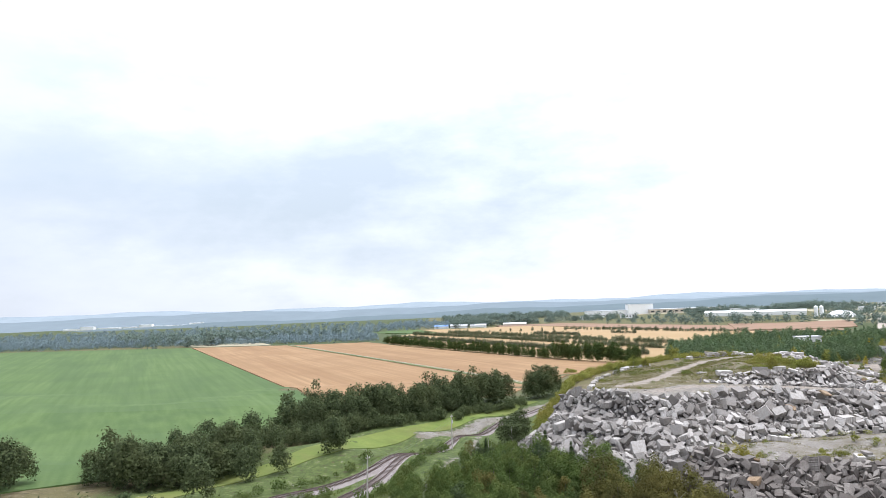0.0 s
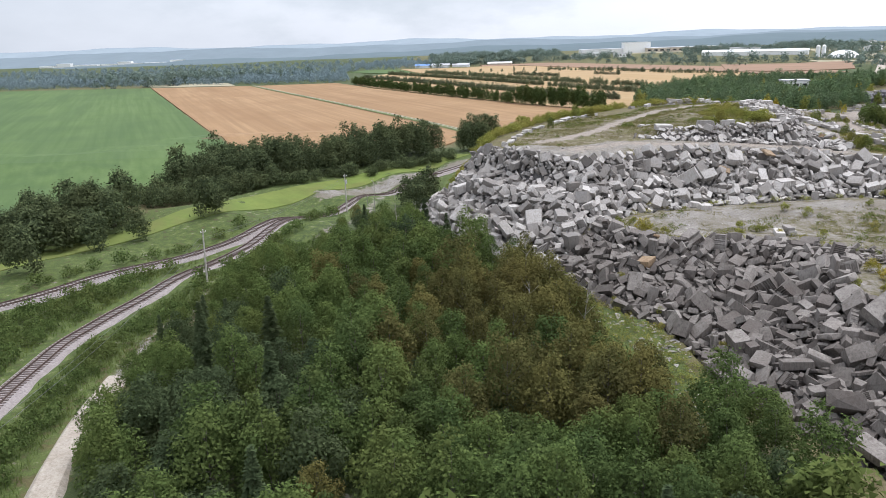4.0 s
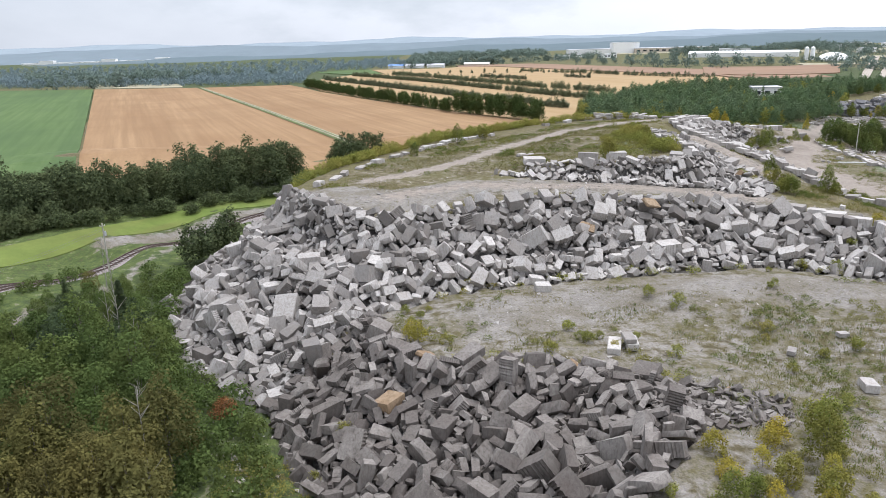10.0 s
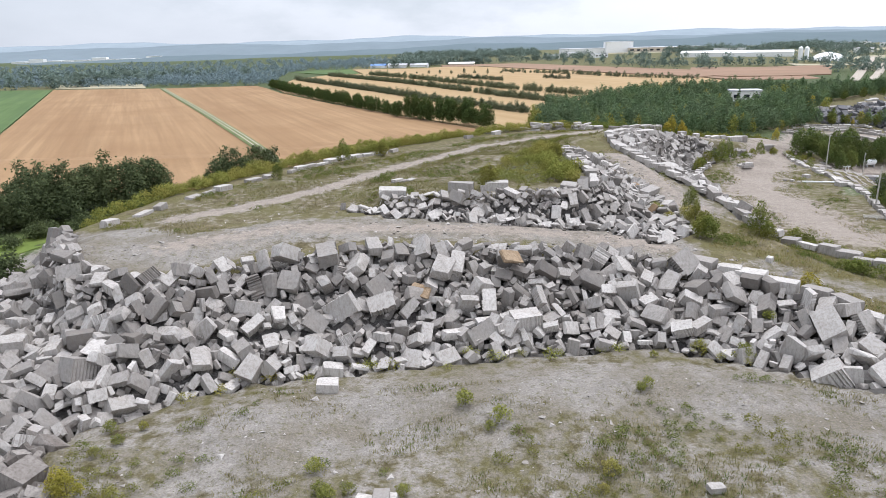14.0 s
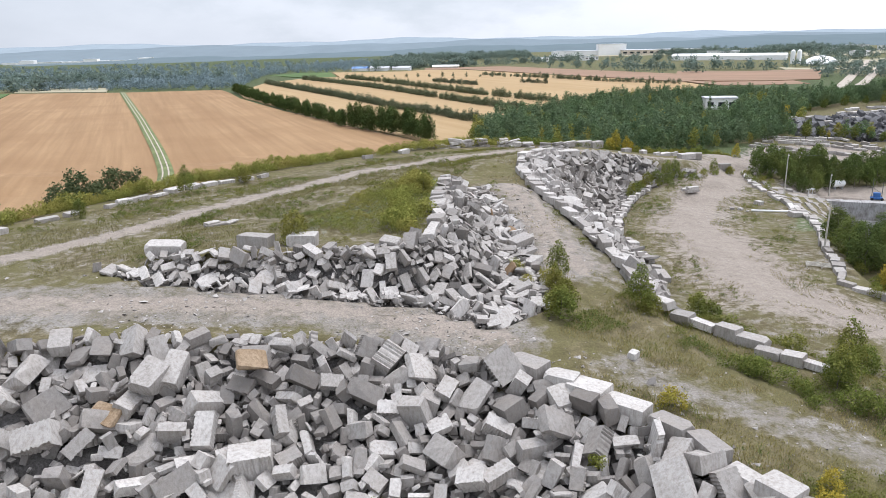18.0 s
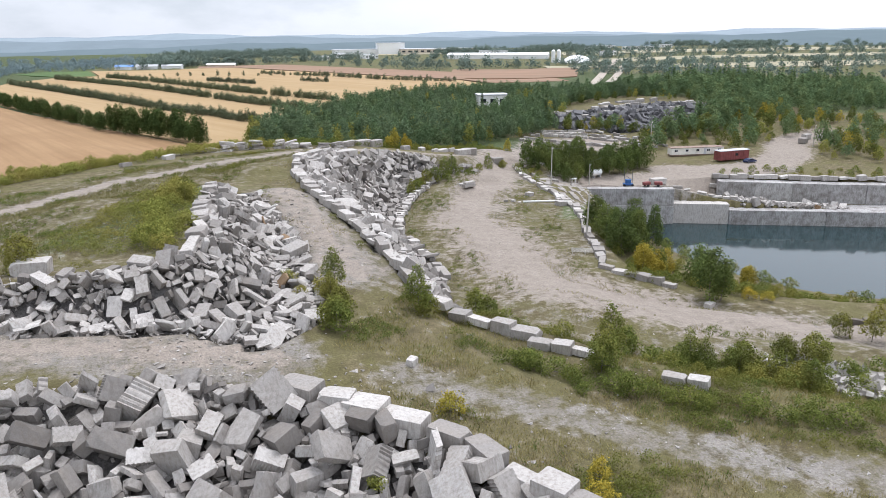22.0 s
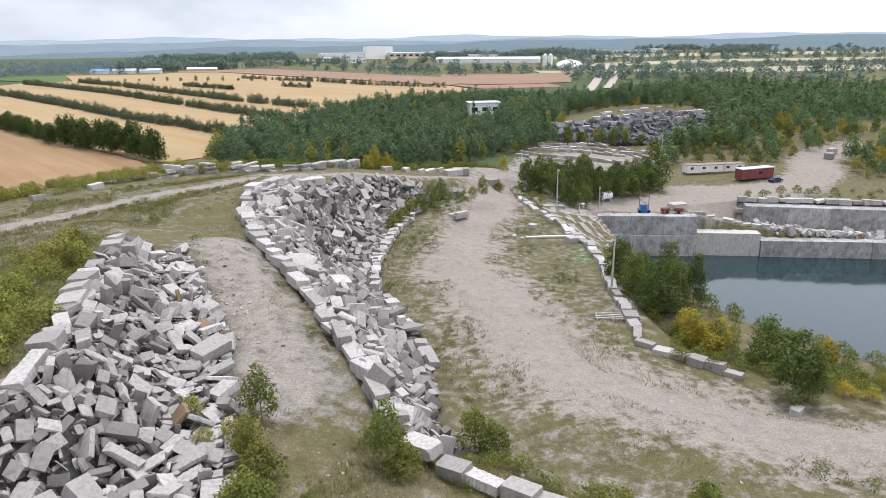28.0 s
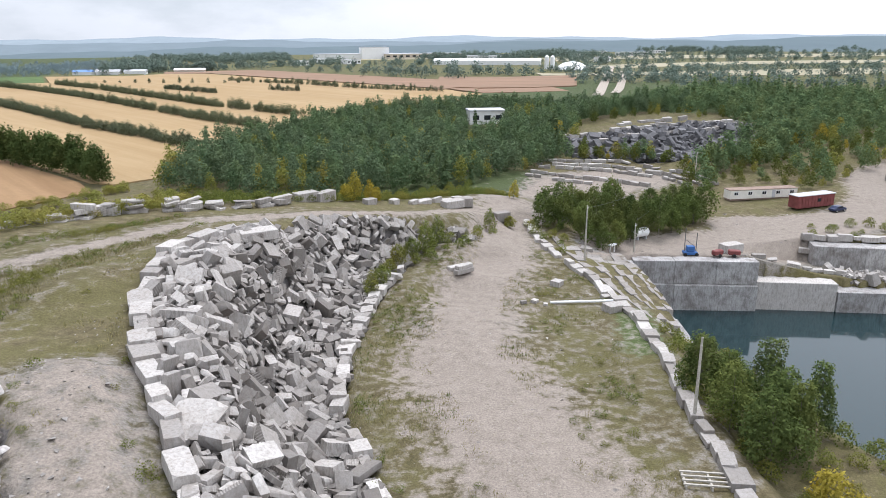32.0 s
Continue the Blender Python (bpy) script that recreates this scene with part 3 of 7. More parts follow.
def land_z(x, y):
    x, y = np.atleast_1d(np.asarray(x, float)), np.atleast_1d(np.asarray(y, float))
    out = np.empty(x.shape)
    for s in range(0, len(x), 20000):
        d2 = (x[s : s + 20000, None] - LAND[:, 0]) ** 2 + (y[s : s + 20000, None] - LAND[:, 1]) ** 2
        w = 1 / (d2 + 0.8) ** 2.2
        out[s : s + 20000] = (w @ LAND[:, 2]) / w.sum(1)
    level = np.clip((y - 298 - 1.3 * np.maximum(x - 20, 0)) / 22, 0, 1) * np.clip((150 - x + 0.75 * (y - 400)) / 50, 0, 1)
    out = out * (1 - level) + 2.25 * level
    far = np.hypot(x - 80, y - 150)
    rough = np.clip((330 - y) / 40, 0, 1) * np.clip((300 - far) / 40, 0, 1)
    out = out + rough * (0.12 * wobble(x, y, 3.1) + 0.05 * wobble(x, y, 1.1, 2.0))
    out = np.where(far > 900, out + (far - 900) * -0.006 * np.clip(1 - (x + 600) / 1400, 0, 1), out)
    out = np.where(inside(PIT, x, y), -17.0, out)
    ramp_z = np.interp(x, (220, 232, 250, 262), (-3.6, -6.6, -8.2, -8.5))
    return np.where(inside(LEDGE, x, y), ramp_z, out)


def z_at(x, y):
    return float(land_z(x, y)[0])


# ---- the ground: one sheet, fine near the quarry and coarse towards the horizon ----
def spread(lo, hi, step, ends):
    a = list(np.arange(lo, hi + 0.01, step))
    g = step
    while a[0] > ends[0]:
        g *= 1.28
        a.insert(0, a[0] - g)
    g = step
    while a[-1] < ends[1]:
        g *= 1.28
        a.append(a[-1] + g)
    return np.array(a)


def smooth(d, r, soft):
    return np.clip((r - d) / soft + 0.5, 0, 1)


POND_TRACK = [(160, 182), (176, 174), (200, 168), (240, 160)]
SAND_ROAD = [(183, 318), (178, 306), (168, 284), (158, 268), (148, 245), (146, 220), (145, 202), (158, 186), (176, 174)]
LOWER_ROAD = [(108, 173), (117, 169), (128, 161), (138, 153), (160, 140)]
YARD_TRACK = [(60, 138), (80, 146), (100, 147), (112, 140), (125, 120)]
RAIL_MAIN = [(-25, 20), (-27, 40), (-29.5, 62), (-32, 76), (-33.8, 92), (-34, 104), (-32, 115), (-28.7, 126), (-25.2, 138), (-20.3, 151.5), (-14, 166), (-7, 179.5), (2.5, 195.5), (14.5, 211.5), (23, 224), (36, 245), (60, 280)]
RAIL_SIDING = [(-80, 93), (-66, 106), (-55.5, 116), (-47.5, 123.5), (-38.5, 134.5), (-31.5, 144), (-25, 153), (-18.5, 162.5), (-13, 170.5)]
DIRT_LANE = [(-9, 40), (-14, 57), (-18, 68), (-20.3, 77), (-21.5, 86), (-22, 94)]
FOOT_LANE = [(-22, 94), (-22.5, 105), (-20, 119), (-18, 128), (-8, 148), (0, 170), (3, 190)]
SANDY_LANE = [(-12, 192), (-6, 198), (3, 206.5), (11, 214), (18, 224), (32, 240)]


def build_ground():
    xs, ys = spread(-55, 275, 1.3, (-4700, 4700)), spread(55, 345, 1.3, (-700, 4700))
    gx, gy = np.meshgrid(xs, ys)
    x, y = gx.ravel(), gy.ravel()
    z = land_z(x, y)
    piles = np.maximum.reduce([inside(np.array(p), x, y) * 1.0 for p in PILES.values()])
    z = z - 1.3 * piles
    for p in FIELDS.values():
        z = z - 0.9 * (inside(np.array(p), x, y) & (near_line(p + p[:1], x, y) > 9))
    nx, ny = len(xs), len(ys)
    i = (np.arange(ny - 1)[:, None] * nx + np.arange(nx - 1)).ravel()
    me = quick_mesh("ground", np.stack([x, y, z], 1), np.stack([i, i + 1, i + nx + 1, i + nx], 1), GROUND)
    me.polygons.foreach_set("use_smooth", [True] * len(me.polygons))
    nl = near_line
    bare = np.maximum.reduce([
        smooth(nl(YARD_TRACK, x, y), 7, 9), 0.56 * inside(np.array([p[:2] for p in UPPER_FOOT] + [(125, 100), (90, 80)] + [p[:2] for p in LOWER_CREST[::-1]]), x, y),
        smooth(nl(TERRACE[:6], x, y), 5.2, 4), smooth(nl([(30, 172), (42, 164), (52, 172)], x, y), 6, 4),
        smooth(nl(NORTH_TRACK, x, y), 2.0, 3.5), smooth(nl(LANE[:4], x, y), 4.8, 5), smooth(nl(LOWER_ROAD[1:], x, y), 2.6, 4) * 0.75,
        smooth(nl(SAND_ROAD, x, y), 7.0, 9), smooth(nl(POND_TRACK, x, y), 3, 4), smooth(nl([(150, 255), (148, 215)], x, y), 7, 12) * 0.8,
        smooth(nl(SANDY_LANE, x, y), 3.0, 3), smooth(nl(FOOT_LANE, x, y), 0.8, 1.5) * 0.75,
        smooth(nl([(196, 289), (225, 290), (262, 298)], x, y), 10, 6), smooth(nl([(206, 330), (216, 345), (232, 350)], x, y), 15, 8),
        smooth(nl([(232, 300), (262, 298), (282, 309), (296, 326), (320, 338)], x, y), 5.5, 4), smooth(nl([(172, 305), (200, 322), (205, 335)], x, y), 5, 5)])
    bare = np.maximum(bare, 0.34 * inside(np.array([(112, 186), (124, 188), (146, 173), (168, 160), (186, 172), (170, 189), (158, 204), (180, 256), (184, 310), (160, 300), (128, 262), (112, 230)]), x, y))
    bare = np.maximum(bare, 0.27 * inside(np.array([(30, 176), (60, 182), (100, 190), (100, 230), (128, 276), (140, 296), (100, 284), (60, 240), (34, 196)]), x, y))
    lush = np.maximum.reduce([
        smooth(nl([(-62, 118), (-35, 165), (8, 212)], x, y), 24, 12) * 0.8, smooth(nl([(86, 200), (96, 212), (98, 226)], x, y), 5, 8) * 0.62,
        smooth(nl(RAIL_MAIN, x, y), 12, 9) * 0.8, smooth(nl([(36, 116), (41, 104), (40, 86)], x, y), 5.5, 4) * 0.62, smooth(nl([(176, 255), (170, 242)], x, y), 3, 4) * 0.9, (np.hypot(x - 100, y - 200) > 620) * 0.42])
    woods = np.maximum.reduce([
        ((y < 130) & (x < 45) & (x > -18)) * 0.8, smooth(nl([(20, 60), (20, 120), (0, 150), (0, 175)], x, y), 22, 14),
        smooth(nl([(40, 262), (90, 315), (150, 335), (200, 350)], x, y), 18, 16), ((np.hypot(x - 100, y - 200) > 330) & (np.hypot(x - 100, y - 200) < 620)) * 1.0,
        smooth(nl([(-70, 225), (-20, 225), (20, 250)], x, y), 14, 8), smooth(nl([(-70, 30), (-60, 110)], x, y), 20, 12), ((x < -40) & (y > 712 - 0.13 * x)) * 1.2])
    lush = np.where((x < -40) & (y > 712 - 0.13 * x), 0.0, lush)
    sand = np.maximum.reduce([smooth(nl(SAND_ROAD, x, y), 6.0, 8), smooth(nl(SAND_ROAD[4:8], x, y), 8.0, 9), smooth(nl(NORTH_TRACK, x, y), 1.7, 2), smooth(nl(TERRACE[1:6], x, y), 2.5, 4) * 0.8, smooth(nl(LANE[:4], x, y), 3.4, 5) * 0.75, smooth(nl([(196, 291), (225, 292), (262, 298)], x, y), 8, 5), smooth(nl([(232, 300), (262, 298), (282, 309), (296, 326), (320, 338)], x, y), 7.5, 4), smooth(nl([(206, 330), (216, 345), (232, 350)], x, y), 13, 6)])
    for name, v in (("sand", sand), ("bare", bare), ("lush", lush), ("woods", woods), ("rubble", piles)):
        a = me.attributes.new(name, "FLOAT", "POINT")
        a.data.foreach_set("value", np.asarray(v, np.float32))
    return tagged(new("ground", me), "grassy and gravelly quarry land reaching to the horizon", "ground", kind="structure")


def xy(line):
    return [p[:2] for p in line]


PILES = {
    "upper": xy(WEST_FOOT[:6]) + [(23, 184), (29, 175.5)] + xy(UPPER_CREST) + [(131, 138)] + xy(UPPER_FOOT[::-1]),
    "lower": [(45, 139)] + xy(LOWER_CREST) + [(95, 70)] + xy(LOWER_FOOT[::-1])[1:],
    "tier": [(62, 187)] + xy(TIER_FOOT[1:]) + xy(TIER_CREST[::-1]),
    "mid": xy(MID_CREST) + [(128, 186)] + xy(MID_EAST[::-1])[1:] + [(164, 294.5), (152, 290.5), (138, 281.5), (127, 272)],
    "far": [(234, 398), (232, 384), (250, 371), (272, 364), (288, 372), (306, 388), (320, 402), (300, 408), (268, 404)],
}
FIELDS = {
    "green_field": [(-258, 715), (-420, 745), (-800, 790), (-800, 100), (-150, 105), (-104, 128), (-80, 154), (-64, 180), (-54, 200), (-48, 214), (-36.8, 225.5)],
    "grain_field": [(-257, 716), (-36, 226), (-24, 236), (-8, 248), (16, 266), (30, 284), (48, 312), (70, 334), (86, 346), (95, 358), (90, 374), (14, 506), (-37, 606), (-62, 668), (-80, 706), (-155, 700)],
    "strip_field": [(-58, 676), (-36, 612), (18, 508), (92, 374), (98, 369), (108, 374), (122, 411), (136, 436), (146, 452), (170, 481), (200, 516), (247, 544), (300, 640), (120, 1010), (76, 1020), (50, 992), (-34, 1006), (-8, 884), (-40, 880), (-66, 800)],
    "brown_field": [(126, 1018), (304, 650), (365, 640), (372, 690), (180, 1090), (76, 1082), (78, 1024)],
    "far_brown_field": [(272, 664), (300, 690), (389, 674), (446, 783), (332, 840)],
    "far_green_field": [(-36, 1004), (-12, 887), (-42, 884), (-100, 960), (-80, 1010)],
}
build_ground()


# ---- fields and ways ----
def sheet(name, outline, mat, label, lift=0.06, step=14.0):
    """A field laid over the land, cut to its outline."""
    bm = bmesh.new()
    bm.faces.new([bm.verts.new((px, py, 0)) for px, py in outline])
    xs0, ys0 = [p[0] for p in outline], [p[1] for p in outline]
    for axis, lo, hi in ((0, min(xs0), max(xs0)), (1, min(ys0), max(ys0))):
        c = lo + step
        while c < hi:
            nrm = (1, 0, 0) if axis == 0 else (0, 1, 0)
            co = (c, 0, 0) if axis == 0 else (0, c, 0)
            bmesh.ops.bisect_plane(bm, geom=bm.verts[:] + bm.edges[:] + bm.faces[:], plane_co=co, plane_no=nrm)
            c += step
    bm.verts.ensure_lookup_table()
    zs = land_z([v.co.x for v in bm.verts], [v.co.y for v in bm.verts])
    for v, z in zip(bm.verts, zs):
        v.co.z = z + lift
    bmesh.ops.recalc_face_normals(bm, faces=bm.faces[:])
    rim = bmesh.ops.extrude_edge_only(bm, edges=[e for e in bm.edges if e.is_boundary])
    for v in rim["geom"]:
        if isinstance(v, bmesh.types.BMVert):
            v.co.z -= 1.3
    return tagged(new(name, bm_mesh(name, bm, mat)), label, "field", kind="structure")


for _name, _mat, _label, _step in (("green_field", GREEN_FIELD, "level field of green crop with faint wheel tracks", 16), ("grain_field", TAN_FIELD, "ripe brown-gold grain field beside the quarry", 12), ("strip_field", GOLD_FIELD, "golden grain strips between rows of trees", 16), ("brown_field", BROWN_FIELD, "bare reddish-brown field beyond the grain", 40), ("far_brown_field", BROWN_FIELD, "reddish bare field far across the plain", 40), ("far_green_field", GREEN_FIELD, "small green field beyond the grain strips", 30)):
    sheet(_name, FIELDS[_name], _mat, _label, 0.75 if _name.startswith("far_brown") else 0.3, _step)
sheet("meadow", [(-84, 108), (-72, 121), (-63, 131), (-53, 149), (-33, 169), (-20, 185), (-9, 200), (4, 214), (16, 228), (26, 244), (22, 244), (8, 228), (-5, 214), (-17, 201), (-31, 187), (-44, 174), (-57, 158), (-67, 138), (-83, 122), (-104, 108)], MEADOW, "strip of bright green meadow beside the railway", 0.12, 4)


def ribbon(name, line, offsets, heights, mat, step=2.0):
    """A strip that follows a line over the land: cross-profile by offsets and heights."""
    pts = []
    for a, b in zip(line, line[1:]):
        k = max(1, int(math.dist(a[:2], b[:2]) / step))
        pts += [(a[0] + (b[0] - a[0]) * j / k, a[1] + (b[1] - a[1]) * j / k) for j in range(k)]
    pts.append(line[-1][:2])
    p = np.array(pts)
    for _ in range(6):
        p[1:-1] = 0.25 * p[:-2] + 0.5 * p[1:-1] + 0.25 * p[2:]
    d = np.gradient(p, axis=0)
    d /= np.linalg.norm(d, axis=1)[:, None]
    side = np.stack([d[:, 1], -d[:, 0]], 1)
    base = land_z(p[:, 0], p[:, 1])
    base = np.convolve(np.pad(base, 4, mode="edge"), np.ones(9) / 9, "valid")
    k = len(offsets)
    vs = np.concatenate([np.c_[p + side * o, base + h][:, None] for o, h in zip(offsets, heights)], 1).reshape(-1, 3)
    i = (np.arange(len(p) - 1)[:, None] * k + np.arange(k - 1)).ravel()
    me = quick_mesh(name, vs, np.stack([i, i + 1, i + k + 1, i + k], 1), mat)
    return me, p, base, d


FIELD_WAY = [(-154, 692), (-50, 472), (-14, 394), (3, 357), (24, 309), (29, 292)]
field_track, *_ = ribbon("field_track", FIELD_WAY, (-2.2, -1.4, 0, 1.4, 2.2), (0.55, 0.85, 0.9, 0.85, 0.55), FIELD_GRASS, 6.0)
for _o in (-0.8, 0.8):
    tagged(new("wheel_rut", ribbon("wheel_rut", FIELD_WAY, (_o - 0.22, _o + 0.22), (0.93, 0.93), DIRT_ROAD, 6.0)[0]), "pale wheel rut in the grassy field track", "track", kind="structure")
tagged(new("field_track", field_track), "green grassy track crossing the grain field", "track", kind="structure")
sheet("hay_field", [(420, 800), (820, 700), (880, 780), (450, 880)], PALE_FIELD, "pale hay field far across the plain", 0.5, 30)
sheet("hay_field", [(560, 1010), (1050, 880), (1150, 980), (600, 1090)], PALE_FIELD, "pale hay field far across the plain", 0.5, 40)
sheet("hay_field", [(640, 1240), (1500, 1100), (1600, 1300), (700, 1400)], PALE_FIELD, "pale works ground far across the plain", 0.6, 60)
sheet("hay_field", [(380, 1480), (640, 1440), (660, 1640), (380, 1680)], PALE_FIELD, "pale works ground round the factory", 0.6, 60)
for _line, _w in (([(350, 574), (361, 591), (470, 768), (568, 931), (640, 1050)], 3.4), ([(372, 590), (386, 609), (470, 741), (545, 861), (560, 900)], 3.0)):
    tagged(new("gravel_road", ribbon("gravel_road", _line, (-_w, _w), (0.8, 0.8), DIRT_ROAD, 10.0)[0]), "straight pale road across the plain", "road", kind="structure")
ribbon_lane, *_ = ribbon("dirt_lane", DIRT_LANE, (-1.9, -1.1, 0, 1.1, 1.9), (-0.3, 0.42, 0.46, 0.42, -0.3), DIRT_ROAD)
tagged(new("road", ribbon_lane), "narrow pale dirt lane curving beside the railway", "road", kind="structure")


def railway(line, label, ballast_half=1.75):
    me, p, base, d = ribbon("ballast", line, (-ballast_half - 0.7, -ballast_half, -1.4, 1.4, ballast_half, ballast_half + 0.7), (-0.25, 0.2, 0.42, 0.42, 0.2, -0.25), BALLAST, 1.0)
    rail = thing("railway_track", Matrix(), label, "railway", "railway tracks", "structure")
    part("ballast_bed", me, rail, "grey crushed-stone bed")
    for o in (-0.75, 0.75):
        side = np.stack([d[:, 1], -d[:, 0]], 1)
        q = p + side * o
        vs, k = [], 4
        for dx, dz in ((-0.06, 0.46), (-0.045, 0.66), (0.045, 0.66), (0.06, 0.46)):
            vs.append(np.c_[q + side * dx, base + dz])
        vs = np.stack(vs, 1).reshape(-1, 3)
        i = (np.arange(len(p) - 1)[:, None] * k + np.arange(k - 1)).ravel()
        part("steel_rail", quick_mesh("steel_rail", vs, np.stack([i, i + 1, i + k + 1, i + k], 1), RAIL_STEEL), rail, "rusty steel rail")
    sleeper = bevel_box("sleeper", 2.6, 0.24, 0.2, SLEEPER_WOOD, 0.02)
    far = np.r_[0, np.cumsum(np.linalg.norm(np.diff(p, axis=0), axis=1))]
    made = 0
    for s in np.arange(0, far[-1], 0.62):
        x, y, z = np.interp(s, far, p[:, 0]), np.interp(s, far, p[:, 1]), np.interp(s, far, base)
        dx, dy = np.interp(s, far, d[:, 0]), np.interp(s, far, d[:, 1])
        if made < 300 and 40 < y < 235:
            part("sleeper", sleeper, rail, where=pose(x, y, z + 0.3, 0, 0, math.degrees(math.atan2(-dx, dy)) + random.uniform(-1.5, 1.5)))
            made += 1
    return rail


railway(RAIL_MAIN, "curved single railway track with wooden sleepers on grey ballast")
railway(RAIL_SIDING, "railway siding joining the main track at a switch", 1.6)


# ---- quarry stones ----
def stone_mesh(name, rng, mat, squared=0.5, ribs=False):
    """A quarried block about one metre long: split faces, chipped corners, some with drill grooves down one side."""
    ly, lz = rng.uniform(0.45, 0.85), rng.choice((0.2, 0.3, 0.4, 0.5, 0.58, 0.66))
    bm = bmesh.new()
    if ribs:
        k, prof = 9, []
        for j in range(2 * k + 1):
            prof.append((-0.5 + j / (2 * k), -ly / 2 + (0.03 if j % 2 else 0.0)))
        prof += [(0.5 + rng.uniform(-0.05, 0.02), ly / 2 * rng.uniform(0.8, 1)), (-0.5 + rng.uniform(-0.02, 0.08), ly / 2 * rng.uniform(0.8, 1))]
        back = [(-px, -py * rng.uniform(0.9, 1.1)) for px, py in prof[: 2 * k + 1]]
        prof = prof[: 2 * k + 1] + back
        tilt = rng.uniform(-0.06, 0.06)
        lo = [bm.verts.new((px, py, -lz / 2)) for px, py in prof]
        hi = [bm.verts.new((px * rng.uniform(0.985, 1.0) + tilt, py, lz / 2 + px * tilt)) for px, py in prof]
        bm.faces.new(lo[::-1])
        bm.faces.new(hi)
        for a in range(len(prof)):
            b = (a + 1) % len(prof)
            bm.faces.new((lo[a], lo[b], hi[b], hi[a]))
    else:
        j = 0.16 * (1 - squared) + 0.03
        c = rng.uniform(0.02, 0.07)
        for sx in (-1, 1):
            for sy in (-1, 1):
                for sz in (-1, 1):
                    px = sx * 0.5 * (1 + rng.uniform(-j, j))
                    py = sy * ly / 2 * (1 + rng.uniform(-j, j) * 1.6)
                    pz = sz * lz / 2 * (1 + rng.uniform(-j, j) * 1.6)
                    cc = c * rng.choice((0.5, 1.0, 1.0, 2.6))
                    for ax, ay, az in ((1, 0, 0), (0, 1, 0), (0, 0, 1)):
                        bm.verts.new((px - sx * cc * ax, py - sy * cc * ay, pz - sz * cc * az))
        if squared < 0.9:
            for ax in range(3):
                for sg in (-1, 1):
                    q = [rng.uniform(-0.25, 0.25), rng.uniform(-0.25, 0.25) * ly, rng.uniform(-0.25, 0.25) * lz]
                    q[ax] = sg * (0.5, ly / 2, lz / 2)[ax] * rng.uniform(1.0, 1.14)
                    bm.verts.new(q)
        bmesh.ops.convex_hull(bm, input=bm.verts[:])
        bmesh.ops.dissolve_limit(bm, angle_limit=0.05, verts=bm.verts[:], edges=bm.edges[:])
    return bm_mesh(name, bm, mat)


_rng = random.Random(7)


def stone_kit(mat, squared):
    return [stone_mesh("stone", _rng, mat, squared if k % 4 else 0.0, ribs=k % 3 == 2) for k in range(24)]


def arrays(me):
    me.calc_loop_triangles()
    v = np.empty(len(me.vertices) * 3, np.float32)
    me.vertices.foreach_get("co", v)
    t = np.empty(len(me.loop_triangles) * 3, np.int32)
    me.loop_triangles.foreach_get("vertices", t)
    return v.reshape(-1, 3), t.reshape(-1, 3)


def joined(name, kits, poses, mat):
    """Many copies of the kit's meshes as one mesh."""
    vs, fs, base = [], [], 0
    for k, m in poses:
        v, f = kits[k]
        a = np.array(m, np.float32)
        vs.append(v @ a[:3, :3].T + a[:3, 3])
        fs.append(f + base)
        base += len(v)
    return quick_mesh(name, np.concatenate(vs), np.concatenate(fs), mat)


def scatter(poly, gap, rng, tries=40):
    """Points spread over an outline in plan, none nearer to another than gap."""
    p = np.array(poly, float)
    lo, hi = p.min(0), p.max(0)
    cell, grid, out = gap / 1.42, {}, []
    n = int((hi - lo).prod() / (gap * gap) * tries / 6)
    cand = np.stack([rng.uniform(lo[0], hi[0], n), rng.uniform(lo[1], hi[1], n)], 1)
    cand = cand[inside(p, cand[:, 0], cand[:, 1])]
    for x, y in cand:
        i, j = int(x // cell), int(y // cell)
        if any((q := grid.get((i + a, j + b))) is not None and (q[0] - x) ** 2 + (q[1] - y) ** 2 < gap * gap for a in (-2, -1, 0, 1, 2) for b in (-2, -1, 0, 1, 2)):
            continue
        grid[i, j] = (x, y)
        out.append((x, y))
    return np.array(out)


def slope_turn(x, y, rng, loose):
    e = 1.2
    z = land_z([x - e, x + e, x, x], [y, y, y - e, y + e])
    nrm = Vector((z[0] - z[1], z[2] - z[3], 2 * e)).normalized()
    lean = Vector((0, 0, 1)).rotation_difference(nrm)
    q = lean @ Euler((rng.gauss(0, loose), rng.gauss(0, loose), rng.uniform(0, 6.283))).to_quaternion()
    if rng.random() < 0.3:
        q = q @ Euler((1.571 * rng.choice((0, 1)), 1.571 * rng.choice((0, 1)), 0)).to_quaternion()
    return q


def pack(poly, size, classes, rng, close=0.8):
    """Places and lengths of stones that lie beside one another in plan: the large ones first, the small ones into the gaps."""
    p = np.array(poly, float)
    lo, hi = p.min(0), p.max(0)
    cell, grid, out = size * 0.7, collections.defaultdict(list), []
    for scale, share in classes:
        n = int((hi - lo).prod() / (0.62 * (size * scale) ** 2) * share)
        cand = np.stack([rng.uniform(lo[0], hi[0], n), rng.uniform(lo[1], hi[1], n)], 1)
        cand = cand[inside(p, cand[:, 0], cand[:, 1])]
        for x, y in cand:
            s = size * scale * rng.uniform(0.85, 1.15)
            r = 0.42 * s
            i, j, w = int(x // cell), int(y // cell), int((r + 0.8 * size) * close // cell) + 1
            if any((a - x) ** 2 + (b - y) ** 2 < (close * (r + c)) ** 2 for di in range(-w, w + 1) for dj in range(-w, w + 1) for a, b, c in grid.get((i + di, j + dj), ())):
                continue
            grid[i, j].append((x, y, r))
            out.append((x, y, s))
    return np.array(out)


